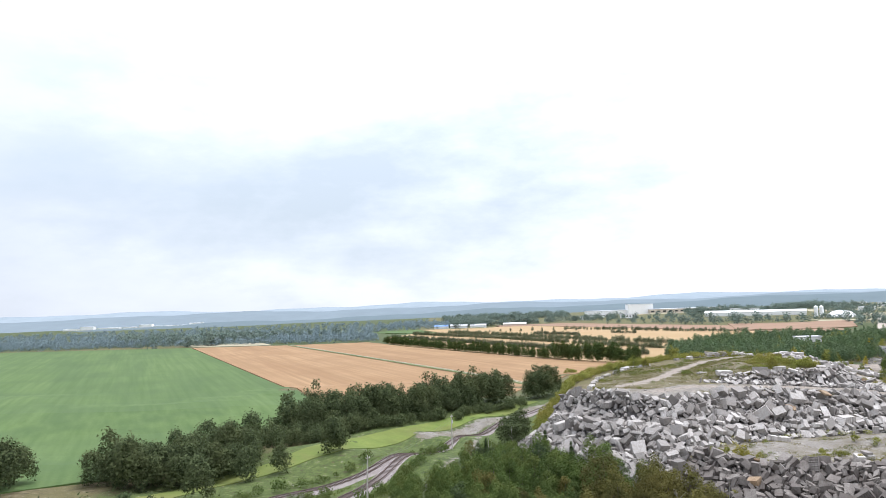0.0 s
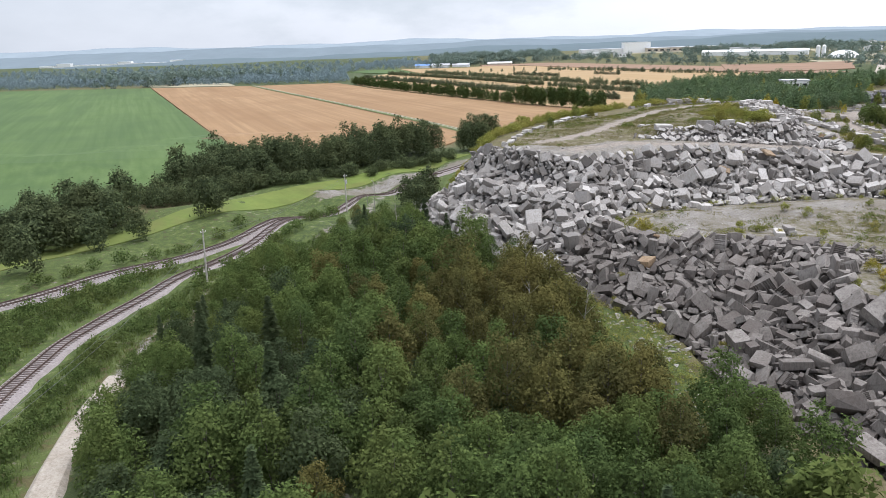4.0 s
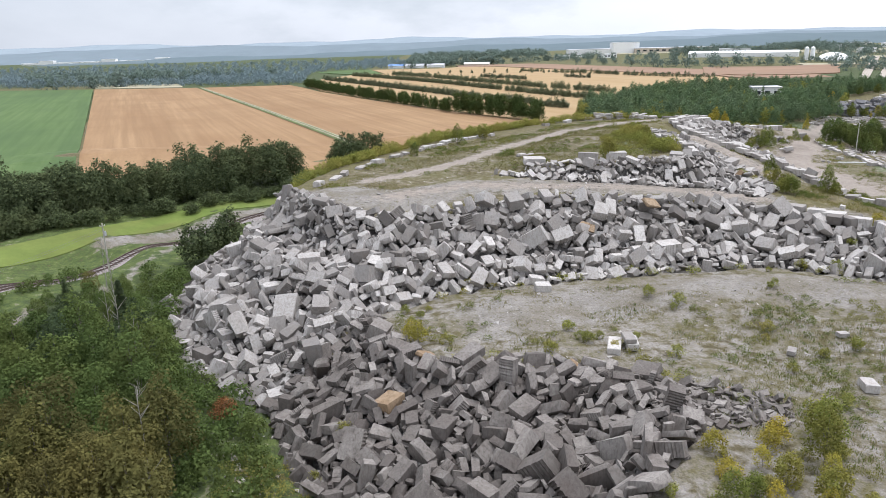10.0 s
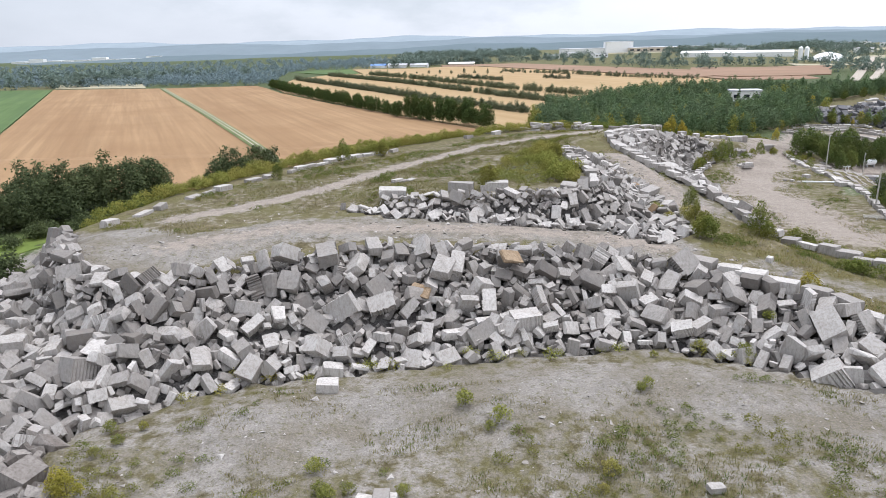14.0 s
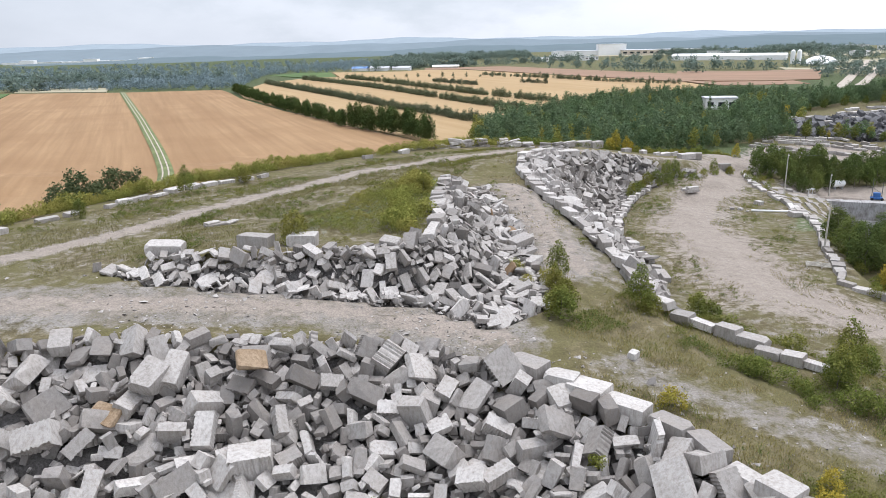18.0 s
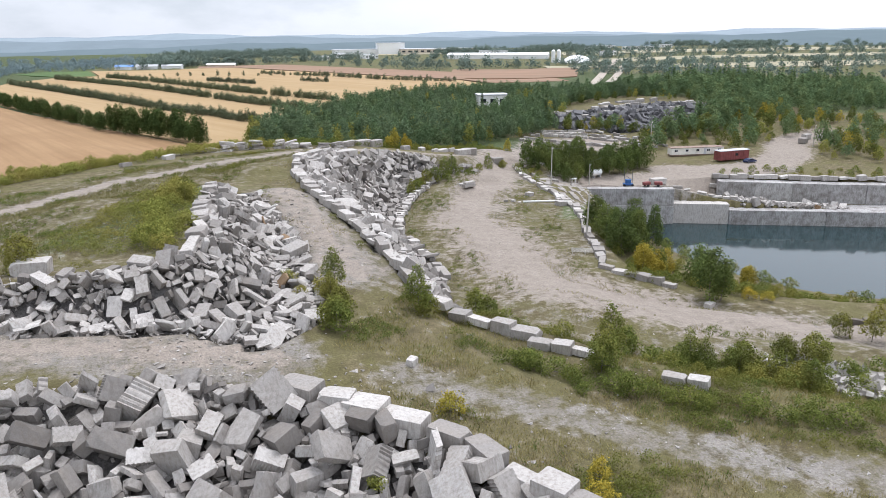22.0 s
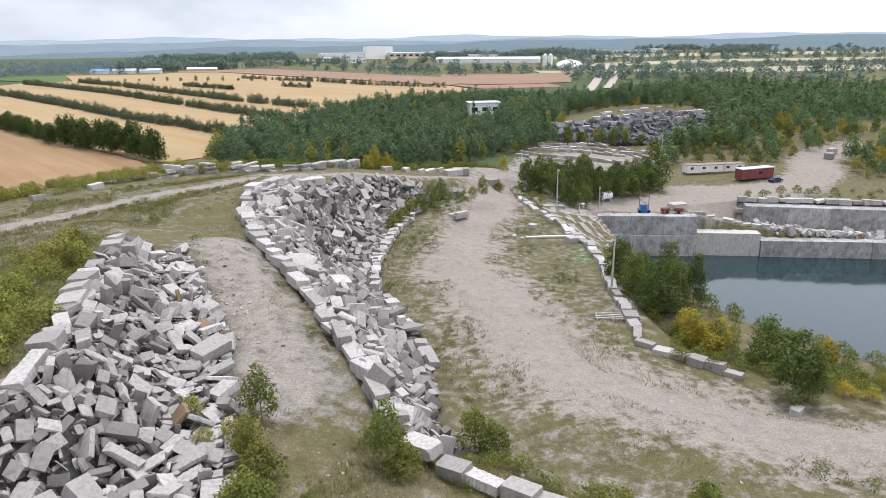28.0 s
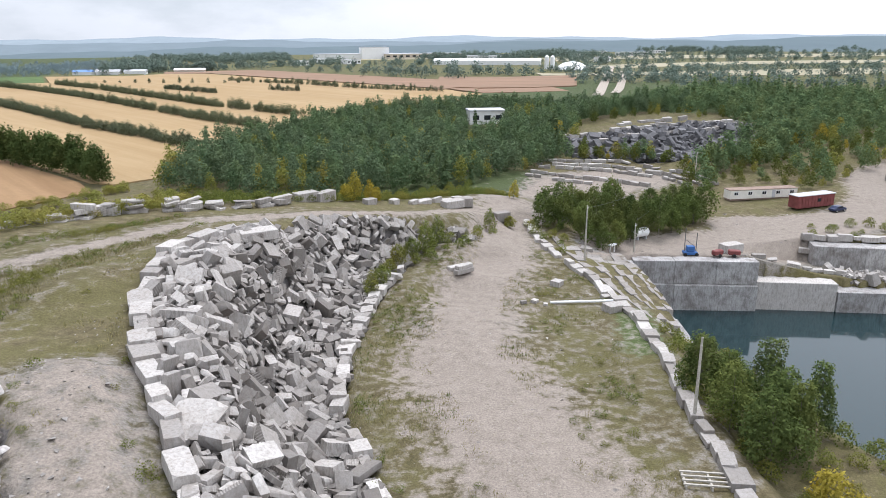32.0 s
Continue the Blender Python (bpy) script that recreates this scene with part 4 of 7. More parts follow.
CLASSES = ((1.5, 0.03), (1.2, 0.16), (0.95, 0.6), (0.75, 1.1), (0.55, 1.7), (0.4, 2.2))


def stone_pile(outline, size, fine_gap, kit, mat_fill, label, near, loose=0.4, rusty=0.004, flat=1.0, classes=CLASSES):
    """A heap of blocks in layers: those that lie on top are single pieces, the bed and the rubble between them are joined."""
    rng, nr = random.Random(int(size * 100) + len(outline)), np.random.default_rng(len(outline) + 3)
    pile = thing("stone_pile", Matrix(), label, "stone pile", "piles of quarry blocks")
    kits, rest = [arrays(m) for m in kit], []

    def lay(x, y, z, s, loose_by):
        return Matrix.LocRotScale((x, y, z), slope_turn(x, y, rng, loose_by), (s, s * rng.uniform(0.75, 1.2), s * rng.uniform(0.65, 1.15) * flat))

    bed = scatter(outline, size * 0.5, nr)
    for (x, y), z in zip(bed, land_z(bed[:, 0], bed[:, 1])):
        s = size * rng.uniform(0.45, 0.85)
        rest.append((rng.randrange(len(kit)), lay(x, y, z - 0.75 + 0.1 * s, s, loose * 1.2)))
    pts = pack(outline, size, classes, nr)
    z = land_z(pts[:, 0], pts[:, 1])
    rank = near_line(near, pts[:, 0], pts[:, 1]) - 3.0 * pts[:, 2]
    single = set(np.argsort(rank)[:300].tolist())
    for i, (x, y, s) in enumerate(pts):
        k = rng.randrange(len(kit))
        m = lay(x, y, z[i] + s * rng.uniform(0.1, 0.34), s, loose)
        if i in single:
            ob = part("stone", kit[k], pile, where=m)
            if rng.random() < rusty:
                ob.data = RUST_KIT[k % len(RUST_KIT)]
                ob["label"] = "rust-brown stained block"
        else:
            rest.append((k, m))
    fine = scatter(outline, fine_gap, nr)
    for (x, y), zz in zip(fine, land_z(fine[:, 0], fine[:, 1])):
        s = size * rng.uniform(0.14, 0.36)
        rest.append((rng.randrange(len(kit)), lay(x, y, zz - rng.uniform(0.0, 0.7) + 0.1 * s, s, 0.6)))
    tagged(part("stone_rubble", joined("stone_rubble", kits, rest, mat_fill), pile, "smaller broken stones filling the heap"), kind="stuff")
    return pile


PALE_KIT, WORN_KIT, RUST_KIT = stone_kit(GRANITE, 0.55), stone_kit(WEATHERED, 0.6), stone_kit(RUSTY, 0.5)
stone_pile(PILES["upper"], 2.3, 0.9, PALE_KIT, GRANITE_FILL, "long steep heap of pale grey granite blocks", UPPER_FOOT)
stone_pile(PILES["lower"], 2.3, 0.95, WORN_KIT, WEATHERED_FILL, "heap of dark weathered granite blocks above the trees", LOWER_CREST)
stone_pile(PILES["tier"], 1.75, 0.5, PALE_KIT, GRANITE_FILL, "low heap of broken granite offcuts on the upper terrace", TIER_FOOT, 0.34, flat=0.55)
stone_pile(PILES["mid"], 2.0, 0.7, PALE_KIT, GRANITE_FILL, "crescent heap of granite blocks beside the sand road", MID_CREST, flat=0.85)

for _x, _y, _z, _t, _s in ((85.2, 165.6, 12.9, 25, 2.4), (74.6, 161.5, 10.4, -12, 2.2)):
    tagged(new("stone", RUST_KIT[1]), "rust-brown stained granite block in the pale heap", "stone", "rusty blocks").matrix_basis = Matrix.LocRotScale((_x, _y, _z), Euler((0.5, 0.2, radians(_t))), (_s, _s, _s))


def block_row(line, size, label, spacing=1.12, kit=PALE_KIT, skip=0.0, seed=1, sink=0.0, jitter=7):
    """Large blocks set end to end along a line."""
    rng = random.Random(seed)
    row = thing("block_row", Matrix(), label, "stone row", "rows of boundary blocks")
    pts = dense([(*p[:2], 0) for p in line], 0.25)
    s, k, count = 0.0, 0, len(pts)
    while k < count - 1:
        ln = size * rng.uniform(0.75, 1.3)
        x, y, _ = pts[k]
        a = pts[min(k + 8, count - 1)]
        if k + 8 >= count:
            x0, y0, _ = pts[max(0, k - 8)]
            ang = math.atan2(y - y0, x - x0)
        else:
            ang = math.atan2(a[1] - y, a[0] - x)
        if rng.random() >= skip:
            hgt = size * rng.uniform(0.75, 1.0)
            m = Matrix.LocRotScale((x, y, z_at(x, y) + 0.24 * hgt - sink), Euler((radians(rng.gauss(0, jitter * 0.5)), radians(rng.gauss(0, jitter * 0.5)), ang + radians(rng.gauss(0, jitter)))), (ln, size * rng.uniform(0.8, 1.05), hgt))
            part("block", kit[rng.randrange(len(kit))], row, where=m)
        k += int(ln * spacing / 0.25)
    return row


SQUARE_KIT = [stone_mesh("block", _rng, GRANITE, 0.92, ribs=k % 7 == 6) for k in range(14)]
block_row([(70, 188.5), (78, 189), (87, 189), (97, 189.5)], 3.1, "row of huge squared granite blocks along the terrace", 1.55, SQUARE_KIT, 0.25, 2, jitter=5)
block_row([(99.5, 189), (100.5, 196), (100.3, 205), (100.5, 214), (101.5, 226)], 2.5, "row of pale squared blocks along the heap", 1.05, SQUARE_KIT, 0.1, 3)
block_row([p[:2] for p in MID_CREST], 2.6, "row of squared blocks edging the heap and lane", 1.05, SQUARE_KIT, 0.05, 4)
block_row([(132.5, 209), (133, 222), (132.5, 237), (135.5, 250), (142, 265), (149, 277)], 2.1, "row of blocks at the foot of the heap", 1.1, SQUARE_KIT, 0.2, 5)
block_row([(108, 167), (113.5, 162.5), (118.5, 157), (123, 150), (128, 141), (133, 132)], 2.7, "row of long blocks edging the lower road", 1.08, SQUARE_KIT, 0.0, 6, jitter=5)
for _line, _size in (([(124.5, 184.8), (131.4, 176.6)], 3.0), ([(131.7, 174.2), (135.6, 170.6)], 2.6), ([(140, 164.2), (142.6, 161.6)], 2.3)):
    block_row(_line, _size, "few long blocks on the bank above the sand", 1.06, SQUARE_KIT, 0.0, 8, 0.1, 5)
block_row([p[:2] for p in EAST_ROW[:11]], 2.3, "row of blocks along the pond side of the road", 1.08, SQUARE_KIT, 0.06, 9, 0.2, 5)
block_row([(31.5, 181), (34, 189), (38, 203), (45, 217), (55, 236), (67, 249)], 2.4, "row of low blocks along the northern track", 1.35, SQUARE_KIT, 0.2, 10, 0.3)
block_row([(84, 271), (94, 281)], 2.2, "row of low blocks along the northern edge", 1.6, SQUARE_KIT, 0.2, 11, 0.1, 10)
block_row([(150, 304), (162, 311), (178, 319)], 2.2, "row of blocks along the turn of the road", 1.3, SQUARE_KIT, 0.25, 12, 0.1)


# ---- plants ----
def broadleaf(seed, height, width, leaves, size, tuft=9, bare=0.12, taper=0.45):
    """A crown built of rounded lobes with dark clefts between them, each lobe a shell of small leaves; also the middles of the lobes, where the limbs end."""
    rng = np.random.default_rng(seed)
    half, lobes = (1 - bare) * height / 2, 26 if leaves > 1100 else 17 if leaves > 500 else 9 if leaves > 200 else 5
    k = np.arange(lobes) + 0.5
    up, turn = 1 - 1.75 * k / lobes, k * 2.39996 + rng.uniform(0, 6.28)
    d = np.stack([np.sqrt(1 - np.clip(up, -0.99, 0.99) ** 2) * np.cos(turn), np.sqrt(1 - np.clip(up, -0.99, 0.99) ** 2) * np.sin(turn), up], 1)
    mid = d * rng.uniform(0.35, 0.92, lobes)[:, None] + rng.normal(size=(lobes, 3)) * 0.1
    mid[:, :2] *= (1 - taper * np.clip(mid[:, 2], -0.35, 1))[:, None]
    span = rng.uniform(0.2, 0.44, lobes) * (1.0 if lobes > 10 else 1.35)
    which = rng.choice(lobes, leaves * 2, p=span**2 / (span**2).sum())
    out = rng.normal(size=(leaves * 2, 3)) + d[which] * 0.7 + (0, 0, 0.35)
    out /= np.linalg.norm(out, axis=1)[:, None]
    p = mid[which] + out * (span[which] * (1.08 - 0.38 * rng.random(leaves * 2) ** 2))[:, None]
    deep = np.min(np.linalg.norm(p[:, None] - mid, axis=2) / span + (np.arange(lobes) == which[:, None]) * 9, axis=1)
    keep = np.flatnonzero(deep > 0.75)[:leaves]
    p, out = p[keep] * (width / 2, width / 2, half), out[keep]
    n = len(p)
    p[:, 2] += bare * height + half
    p += rng.normal(size=(n, 3)) * size * 1.3
    limbs = [tuple(q) for q in mid * (width / 2, width / 2, half) + (0, 0, bare * height + half)]
    nrm = out * 0.9 + rng.normal(size=(n, 3)) * 0.5 + (0, 0, 0.3)
    nrm /= np.linalg.norm(nrm, axis=1)[:, None]
    u = np.cross(nrm, rng.normal(size=(n, 3)))
    u /= np.linalg.norm(u, axis=1)[:, None] + 1e-9
    v = np.cross(nrm, u)
    s = size * rng.uniform(0.55, 1.4, n)[:, None]
    vs = np.stack([p - u * s, p + u * s * 0.5 + v * s * 0.7, p + u * s * 0.6 - v * s * 0.6], 1).reshape(-1, 3)
    return vs, np.arange(n * 3).reshape(-1, 3), limbs, height


def spruce(seed, height, width, leaves, size):
    rng = np.random.default_rng(seed)
    f = rng.random(leaves) ** 1.5
    tier = np.round(f * 9) / 9 + rng.normal(size=leaves) * 0.02
    a = rng.random(leaves) * 6.283
    reach = (1 - tier * 0.96) * width / 2 * np.sqrt(rng.random(leaves)) * (0.8 + 0.25 * np.sin(a * 5 + tier * 30))
    p = np.stack([reach * np.cos(a), reach * np.sin(a), 0.08 * height + tier * height * 0.92 - reach * 0.35], 1)
    u = np.stack([np.cos(a), np.sin(a), np.full(leaves, -0.25)], 1) + rng.normal(size=(leaves, 3)) * 0.3
    v = np.cross(u, (0, 0, 1)) + rng.normal(size=(leaves, 3)) * 0.3
    s = size * rng.uniform(0.7, 1.3, leaves)[:, None]
    vs = np.stack([p - u * s, p + u * s * 0.7 + v * s * 0.5, p + u * s - v * s * 0.4], 1).reshape(-1, 3)
    return vs, np.arange(leaves * 3).reshape(-1, 3), [], height


def wood_mesh(height, limbs, thick, pale=False):
    """A tapered trunk with limbs that reach into the crown."""
    vs, fs = [], []

    def stick(a, b, r0, r1, sides=6):
        base = len(vs)
        d = (Vector(b) - Vector(a)).normalized().to_track_quat("Z", "Y")
        for p, r in ((a, r0), (b, r1)):
            for k in range(sides):
                t = 6.283 * k / sides
                vs.append(Vector(p) + d @ Vector((r * math.cos(t), r * math.sin(t), 0)))
        for k in range(sides):
            j = (k + 1) % sides
            fs.append((base + k, base + j, base + sides + j, base + sides + k))

    bend = [(0, 0, -0.4), (0.06 * height * 0.15, 0.03, height * 0.3), (0.02, -0.05, height * 0.6), (0.05, 0.05, height * 0.92)]
    for i in range(3):
        stick(bend[i], bend[i + 1], thick * (1 - 0.3 * i), thick * (0.7 - 0.28 * i))
    for c in limbs[::2]:
        stick((0, 0, c[2] * 0.72), c, thick * 0.32, thick * 0.08, 4)
    return mesh("trunk", vs, fs, BARK)


def plant(name, spec, mat, label, category, group, thick=0.12, woody=True):
    vs, fs, limbs, height = spec
    ob = thing(name, Matrix(), label, category, group)
    if woody:
        part("trunk", wood_mesh(height, limbs, thick), ob, "thin grey trunk with limbs")
    part("crown", quick_mesh("crown", vs, fs, mat), ob)
    return ob


def set_out(kinds, places, rng, lo=0.8, hi=1.25, tall=None):
    """The first plant of each kind goes to a place of its own, and copies to all others."""
    kinds, used = list(kinds), [False] * len(kinds)
    for x, y in places:
        k = rng.randrange(len(kinds))
        s = rng.uniform(lo, hi) * (float(tall(x, y)) if tall else 1.0)
        m = Matrix.LocRotScale((x, y, z_at(x, y)), Euler((rng.gauss(0, 0.03), rng.gauss(0, 0.03), rng.uniform(0, 6.28))), (s * rng.uniform(0.9, 1.1), s * rng.uniform(0.9, 1.1), s))
        if not used[k]:
            kinds[k].matrix_basis = m
            used[k] = True
        else:
            loc, q, sc = m.decompose()
            ob = copy_thing(kinds[k], Matrix.LocRotScale(loc, q, None))
            ob.scale = sc
    for k, ob in enumerate(kinds):
        if not used[k]:
            for c in (*ob.children, ob):
                bpy.data.objects.remove(c)


def woods(name, specs, places, mat, label, rng, lo=0.8, hi=1.25, category="woods", tall=None):
    """Trees beyond count, joined: crowns of leaves with their trunks."""
    vs, fs, base = [], [], 0
    z = land_z([p[0] for p in places], [p[1] for p in places])
    for (x, y), zz in zip(places, z):
        v, f = specs[rng.randrange(len(specs))][:2]
        s, a = rng.uniform(lo, hi) * (float(tall(x, y)) if tall else 1.0), rng.uniform(0, 6.28)
        c, sn = math.cos(a) * s, math.sin(a) * s
        vs.append(v @ np.array([(c, sn, 0), (-sn, c, 0), (0, 0, s * rng.uniform(0.85, 1.15))]) + (x, y, zz))
        fs.append(f + base)
        base += len(v)
    return tagged(new(name, quick_mesh(name, np.concatenate(vs), np.concatenate(fs), mat)), label, category, kind="stuff")


def open_ground(pts, keep):
    """The points of a scatter that stand clear of ways and heaps."""
    x, y = pts[:, 0], pts[:, 1]
    ok = np.ones(len(pts), bool)
    for line, r in keep:
        ok &= near_line(line, x, y) > r
    for p in PILES.values():
        ok &= ~inside(np.array(p), x, y)
    return pts[ok]


def along(line, gap, spread_by, rng):
    pts = dense([(*p, 0) for p in line], gap)
    return np.array([(x + rng.gauss(0, spread_by), y + rng.gauss(0, spread_by)) for x, y, _ in pts])


trng, tnp = random.Random(11), np.random.default_rng(5)
def wood_scale(x, y):
    """The wood is lower towards the footpath beside the railway and along its northern tip."""
    return np.clip(0.5 + 0.028 * (near_line(FOOT_LANE, x, y) - 2), 0.5, 1.0) * np.clip(1.0 - 0.007 * (np.asarray(y) - 132), 0.75, 1.0)


GREEN_KINDS = [plant("tree", broadleaf(sd, h, w, 3600, 0.16, 8, 0.08), LEAF_GREEN, "leafy green deciduous tree in dense young woods", "tree", "trees of the wood below the quarry") for sd, h, w in ((1, 7.5, 5.2), (2, 8.8, 4.8), (3, 6.2, 5.0), (4, 7.4, 4.2), (12, 8.4, 4.0))]
OLIVE_KINDS = [plant("tree", broadleaf(sd, h, w, 3600, 0.16, 8, 0.08), LEAF_OLIVE, "olive-brown deciduous tree turning early", "tree", "trees of the wood below the quarry") for sd, h, w in ((5, 8.6, 4.6), (6, 9.6, 5.0), (7, 7.6, 4.4))]
DARK_KINDS = [plant("tree", broadleaf(sd, h, w, 3600, 0.16, 8, 0.06), LEAF_DARK, "dark green bushy tree in dense young woods", "tree", "trees of the wood below the quarry") for sd, h, w in ((8, 6.6, 5.2), (9, 5.2, 5.4), (13, 6, 4.4))]
DARK_KINDS += [plant("spruce", spruce(14, 9, 4.2, 3000, 0.24), LEAF_DARK, "young dark green spruce among leafy trees", "tree", "trees of the wood below the quarry")]
WOOD = [(-17, 60), (-10, 45), (10, 40), (46, 55), (46, 74), (38, 83), (35, 90), (34, 100), (31, 108), (28, 117), (24, 126), (19, 133), (12, 146), (8, 156), (4, 168), (-6, 158), (-13, 143), (-16, 130), (-19, 112), (-18, 90), (-16, 75)]
wood_pts = open_ground(scatter(WOOD, 3.2, tnp), [(RAIL_MAIN, 5), (DIRT_LANE, 3.5), (FOOT_LANE, 1.8)])
warm = tnp.normal(size=len(wood_pts)) * 0.3 + np.array([0.55 * wobble(x, y, 17.0, 1.0) + 1.1 * math.exp(-((x - 26) ** 2 + (y - 100) ** 2) / 420) for x, y in wood_pts])
edge_rank = np.argsort(np.argsort(near_line(LOWER_FOOT[:6] + [(26, 70, 0)], wood_pts[:, 0], wood_pts[:, 1])))
near_by = edge_rank < 200
tone = np.where(warm > 0.6, 0, np.where(warm < -0.38, 1, 2))
for k, (kinds, mat, label) in enumerate(((OLIVE_KINDS, LEAF_OLIVE, "olive-brown trees of the dense wood"), (DARK_KINDS, LEAF_DARK, "dark green trees of the dense wood"), (GREEN_KINDS, LEAF_GREEN, "green trees of the dense wood"))):
    specs = []
    for ob in kinds:
        crown = [c for c in ob.children if c.name.startswith("crown")][0].data
        specs.append(arrays(crown))
    woods("woods", specs, wood_pts[(tone == k) & ~near_by], mat, label, trng, 0.75, 1.15, tall=wood_scale)
    set_out(kinds, wood_pts[(tone == k) & near_by], trng, 0.75, 1.15, wood_scale)

NEAR_WOODS = [broadleaf(40 + k, 8.5, 4.4, 1500, 0.3, 9) for k in range(4)]
behind = np.concatenate([scatter([(-60, -20), (-20, -20), (-10, 40), (-18, 60), (-24, 40), (-60, 30)], 4.5, tnp), scatter([(-10, 45), (0, -30), (90, -30), (85, 50), (45, 60)], 4.5, tnp)])
woods("woods", NEAR_WOODS, open_ground(behind, [(RAIL_MAIN, 5), (DIRT_LANE, 4)]), LEAF_GREEN, "dense green woods beside the railway", trng)
left_pts = open_ground(scatter([(-100, 40), (-40, 25), (-37, 52), (-42, 72), (-46, 92), (-52, 106), (-66, 102), (-100, 90)], 3.6, tnp), [(RAIL_MAIN, 7), (RAIL_SIDING, 4)])
woods("woods", NEAR_WOODS, left_pts, LEAF_DARK, "olive-green thicket on the far side of the railway", trng)
hedge_pts = np.concatenate([scatter([(-54, 200), (-38, 199), (-22, 207), (-8, 219), (6, 231), (17, 240), (12, 248), (-8, 239), (-30, 226), (-50, 217)], 3.4, tnp), scatter([(21, 245), (28, 251), (38, 261), (34, 265), (25, 257)], 3.4, tnp)])
woods("treeline", [broadleaf(60 + k, 8.2, 4.4, 1700, 0.27, 9, 0.02, 0.6) for k in range(4)], hedge_pts, LEAF_HEDGE, "dark tall hedge of trees between meadow and fields", trng, 0.95, 1.35)
woods("thicket", [broadleaf(73 + k, 2.6, 3.0, 600, 0.2, 9, 0.0, 0.4) for k in range(2)], along([(-50, 195), (-36, 194), (-20, 202), (-6, 213), (8, 226), (19, 237)], 1.6, 1.2, trng), LEAF_HEDGE, "low bushes along the foot of the hedge", trng, category="thicket")
woods("thicket", [broadleaf(70 + k, 4.0, 4.2, 900, 0.22, 9, 0.0, 0.4) for k in range(2)], scatter([(-66, 186), (-50, 184), (-34, 193), (-24, 203), (-36, 204), (-52, 200), (-62, 196)], 2.8, tnp), LEAF_HEDGE, "low dark thicket in front of the hedge", trng, category="thicket")
woods("treeline", [broadleaf(66 + k, 8, 5, 1500, 0.3, 9, 0.05) for k in range(2)], np.concatenate([scatter([(-84, 148), (-74, 142), (-60, 146), (-52, 162), (-56, 178), (-66, 172), (-78, 162)], 3.6, tnp), scatter([(-120, 128), (-100, 124), (-90, 140), (-100, 150)], 4.0, tnp), [(-34, 168), (-33, 170), (-44, 155), (-55, 134), (-50, 150), (11, 180), (12, 183), (9, 178), (13, 186)]]), LEAF_HEDGE, "clump of dark trees at the edge of the green field", trng)


ROW_SHRUB = [broadleaf(80 + k, 5.4, 3.4, 320, 0.4, 9, 0.0, 0.8) for k in range(4)]
ROW_TREE = [broadleaf(85 + k, 9.5, 4.2, 800, 0.36, 9, 0.02, 0.7) for k in range(4)]
for line, gap, label in (([(-60, 676), (14, 512), (57, 429), (90, 382), (96, 370)], 1.6, "tall row of green trees between grain fields"), ([(-59, 778), (34, 592), (76, 503), (101, 462), (117, 426)], 2.3, "row of bushes between grain strips"), ([(-40, 848), (0, 778), (46, 690), (90, 590), (115, 530), (143, 477)], 2.3, "row of bushes between grain strips"), ([(2, 854), (46, 770), (92, 665), (125, 592), (152, 544), (172, 511)], 2.4, "row of bushes between grain strips"), ([(92, 756), (128, 694)], 3.5, "broken row of bushes in the grain"), ([(165, 716), (183, 694)], 3.5, "broken row of bushes in the grain"), ([(142, 853), (205, 758), (228, 709), (274, 654)], 4, "row of bushes at the far edge of the grain"), ([(40, 860), (170, 800)], 22, "single bushes in the grain")):
    tall = "tall" in label
    places = along(line, gap if tall else gap * 0.55, 1.1 if tall else 0.7, trng)
    if not tall:
        places = places[wobble(places[:, 0], places[:, 1], 9.0, gap) > -0.85]
    if tall:
        near_end = places[:, 1] < 425
        woods("bush_row", ROW_TREE, places[near_end], LEAF_GREEN, "tall clump of trees ending the row between grain fields", trng, 0.75, 1.05, category="bush row")
        woods("bush_row", ROW_TREE, places[~near_end], LEAF_GREEN, label, trng, 0.5, 0.78, category="bush row")
    else:
        woods("bush_row", ROW_SHRUB, places, LEAF_ROW, label, trng, 0.4, 0.85, category="bush row")

BAND = [(110, 352), (114, 374), (124, 410), (138, 436), (148, 452), (172, 483), (202, 508), (236, 520), (266, 528), (300, 515), (330, 480), (330, 450), (262, 440), (240, 400), (222, 376), (190, 350), (160, 340), (130, 338)]
BAND_TREES = [broadleaf(90 + k, 8.5, 4.0, 620, 0.34, 9, 0.02, 0.75) for k in range(4)]
band_pts = open_ground(scatter(BAND, 3.4, tnp), [([(238, 476), (228, 448), (222, 434)], 8.0)])
band_mix = tnp.random(len(band_pts)) + 0.35 * wobble(band_pts[:, 0], band_pts[:, 1], 23.0, 1.1)
woods("woods", BAND_TREES + [spruce(94, 10, 4, 500, 0.5)], band_pts[band_mix < 0.55], LEAF_BAND, "dense mixed woods between quarry and fields", trng, 0.6, 1.1)
woods("woods", BAND_TREES, band_pts[(band_mix >= 0.55) & (band_mix < 0.98)], LEAF_PINE, "dark green trees among the mixed woods", trng, 0.7, 1.15)
woods("woods", BAND_TREES, band_pts[band_mix >= 0.98], LEAF_BRACKEN, "yellowing birches among the mixed woods", trng, 0.5, 0.95)
EAST_WOODS = [(255, 350), (275, 345), (330, 380), (420, 380), (480, 470), (420, 540), (340, 520), (330, 450), (322, 420), (300, 384), (285, 362)]
woods("woods", [broadleaf(100 + k, 8, 4.2, 420, 0.42, 9, 0.02, 0.75) for k in range(3)] + [spruce(104, 11, 4, 300, 0.55)], open_ground(scatter(EAST_WOODS, 5.0, tnp), []), LEAF_BAND, "mixed woods beyond the quarry", trng)


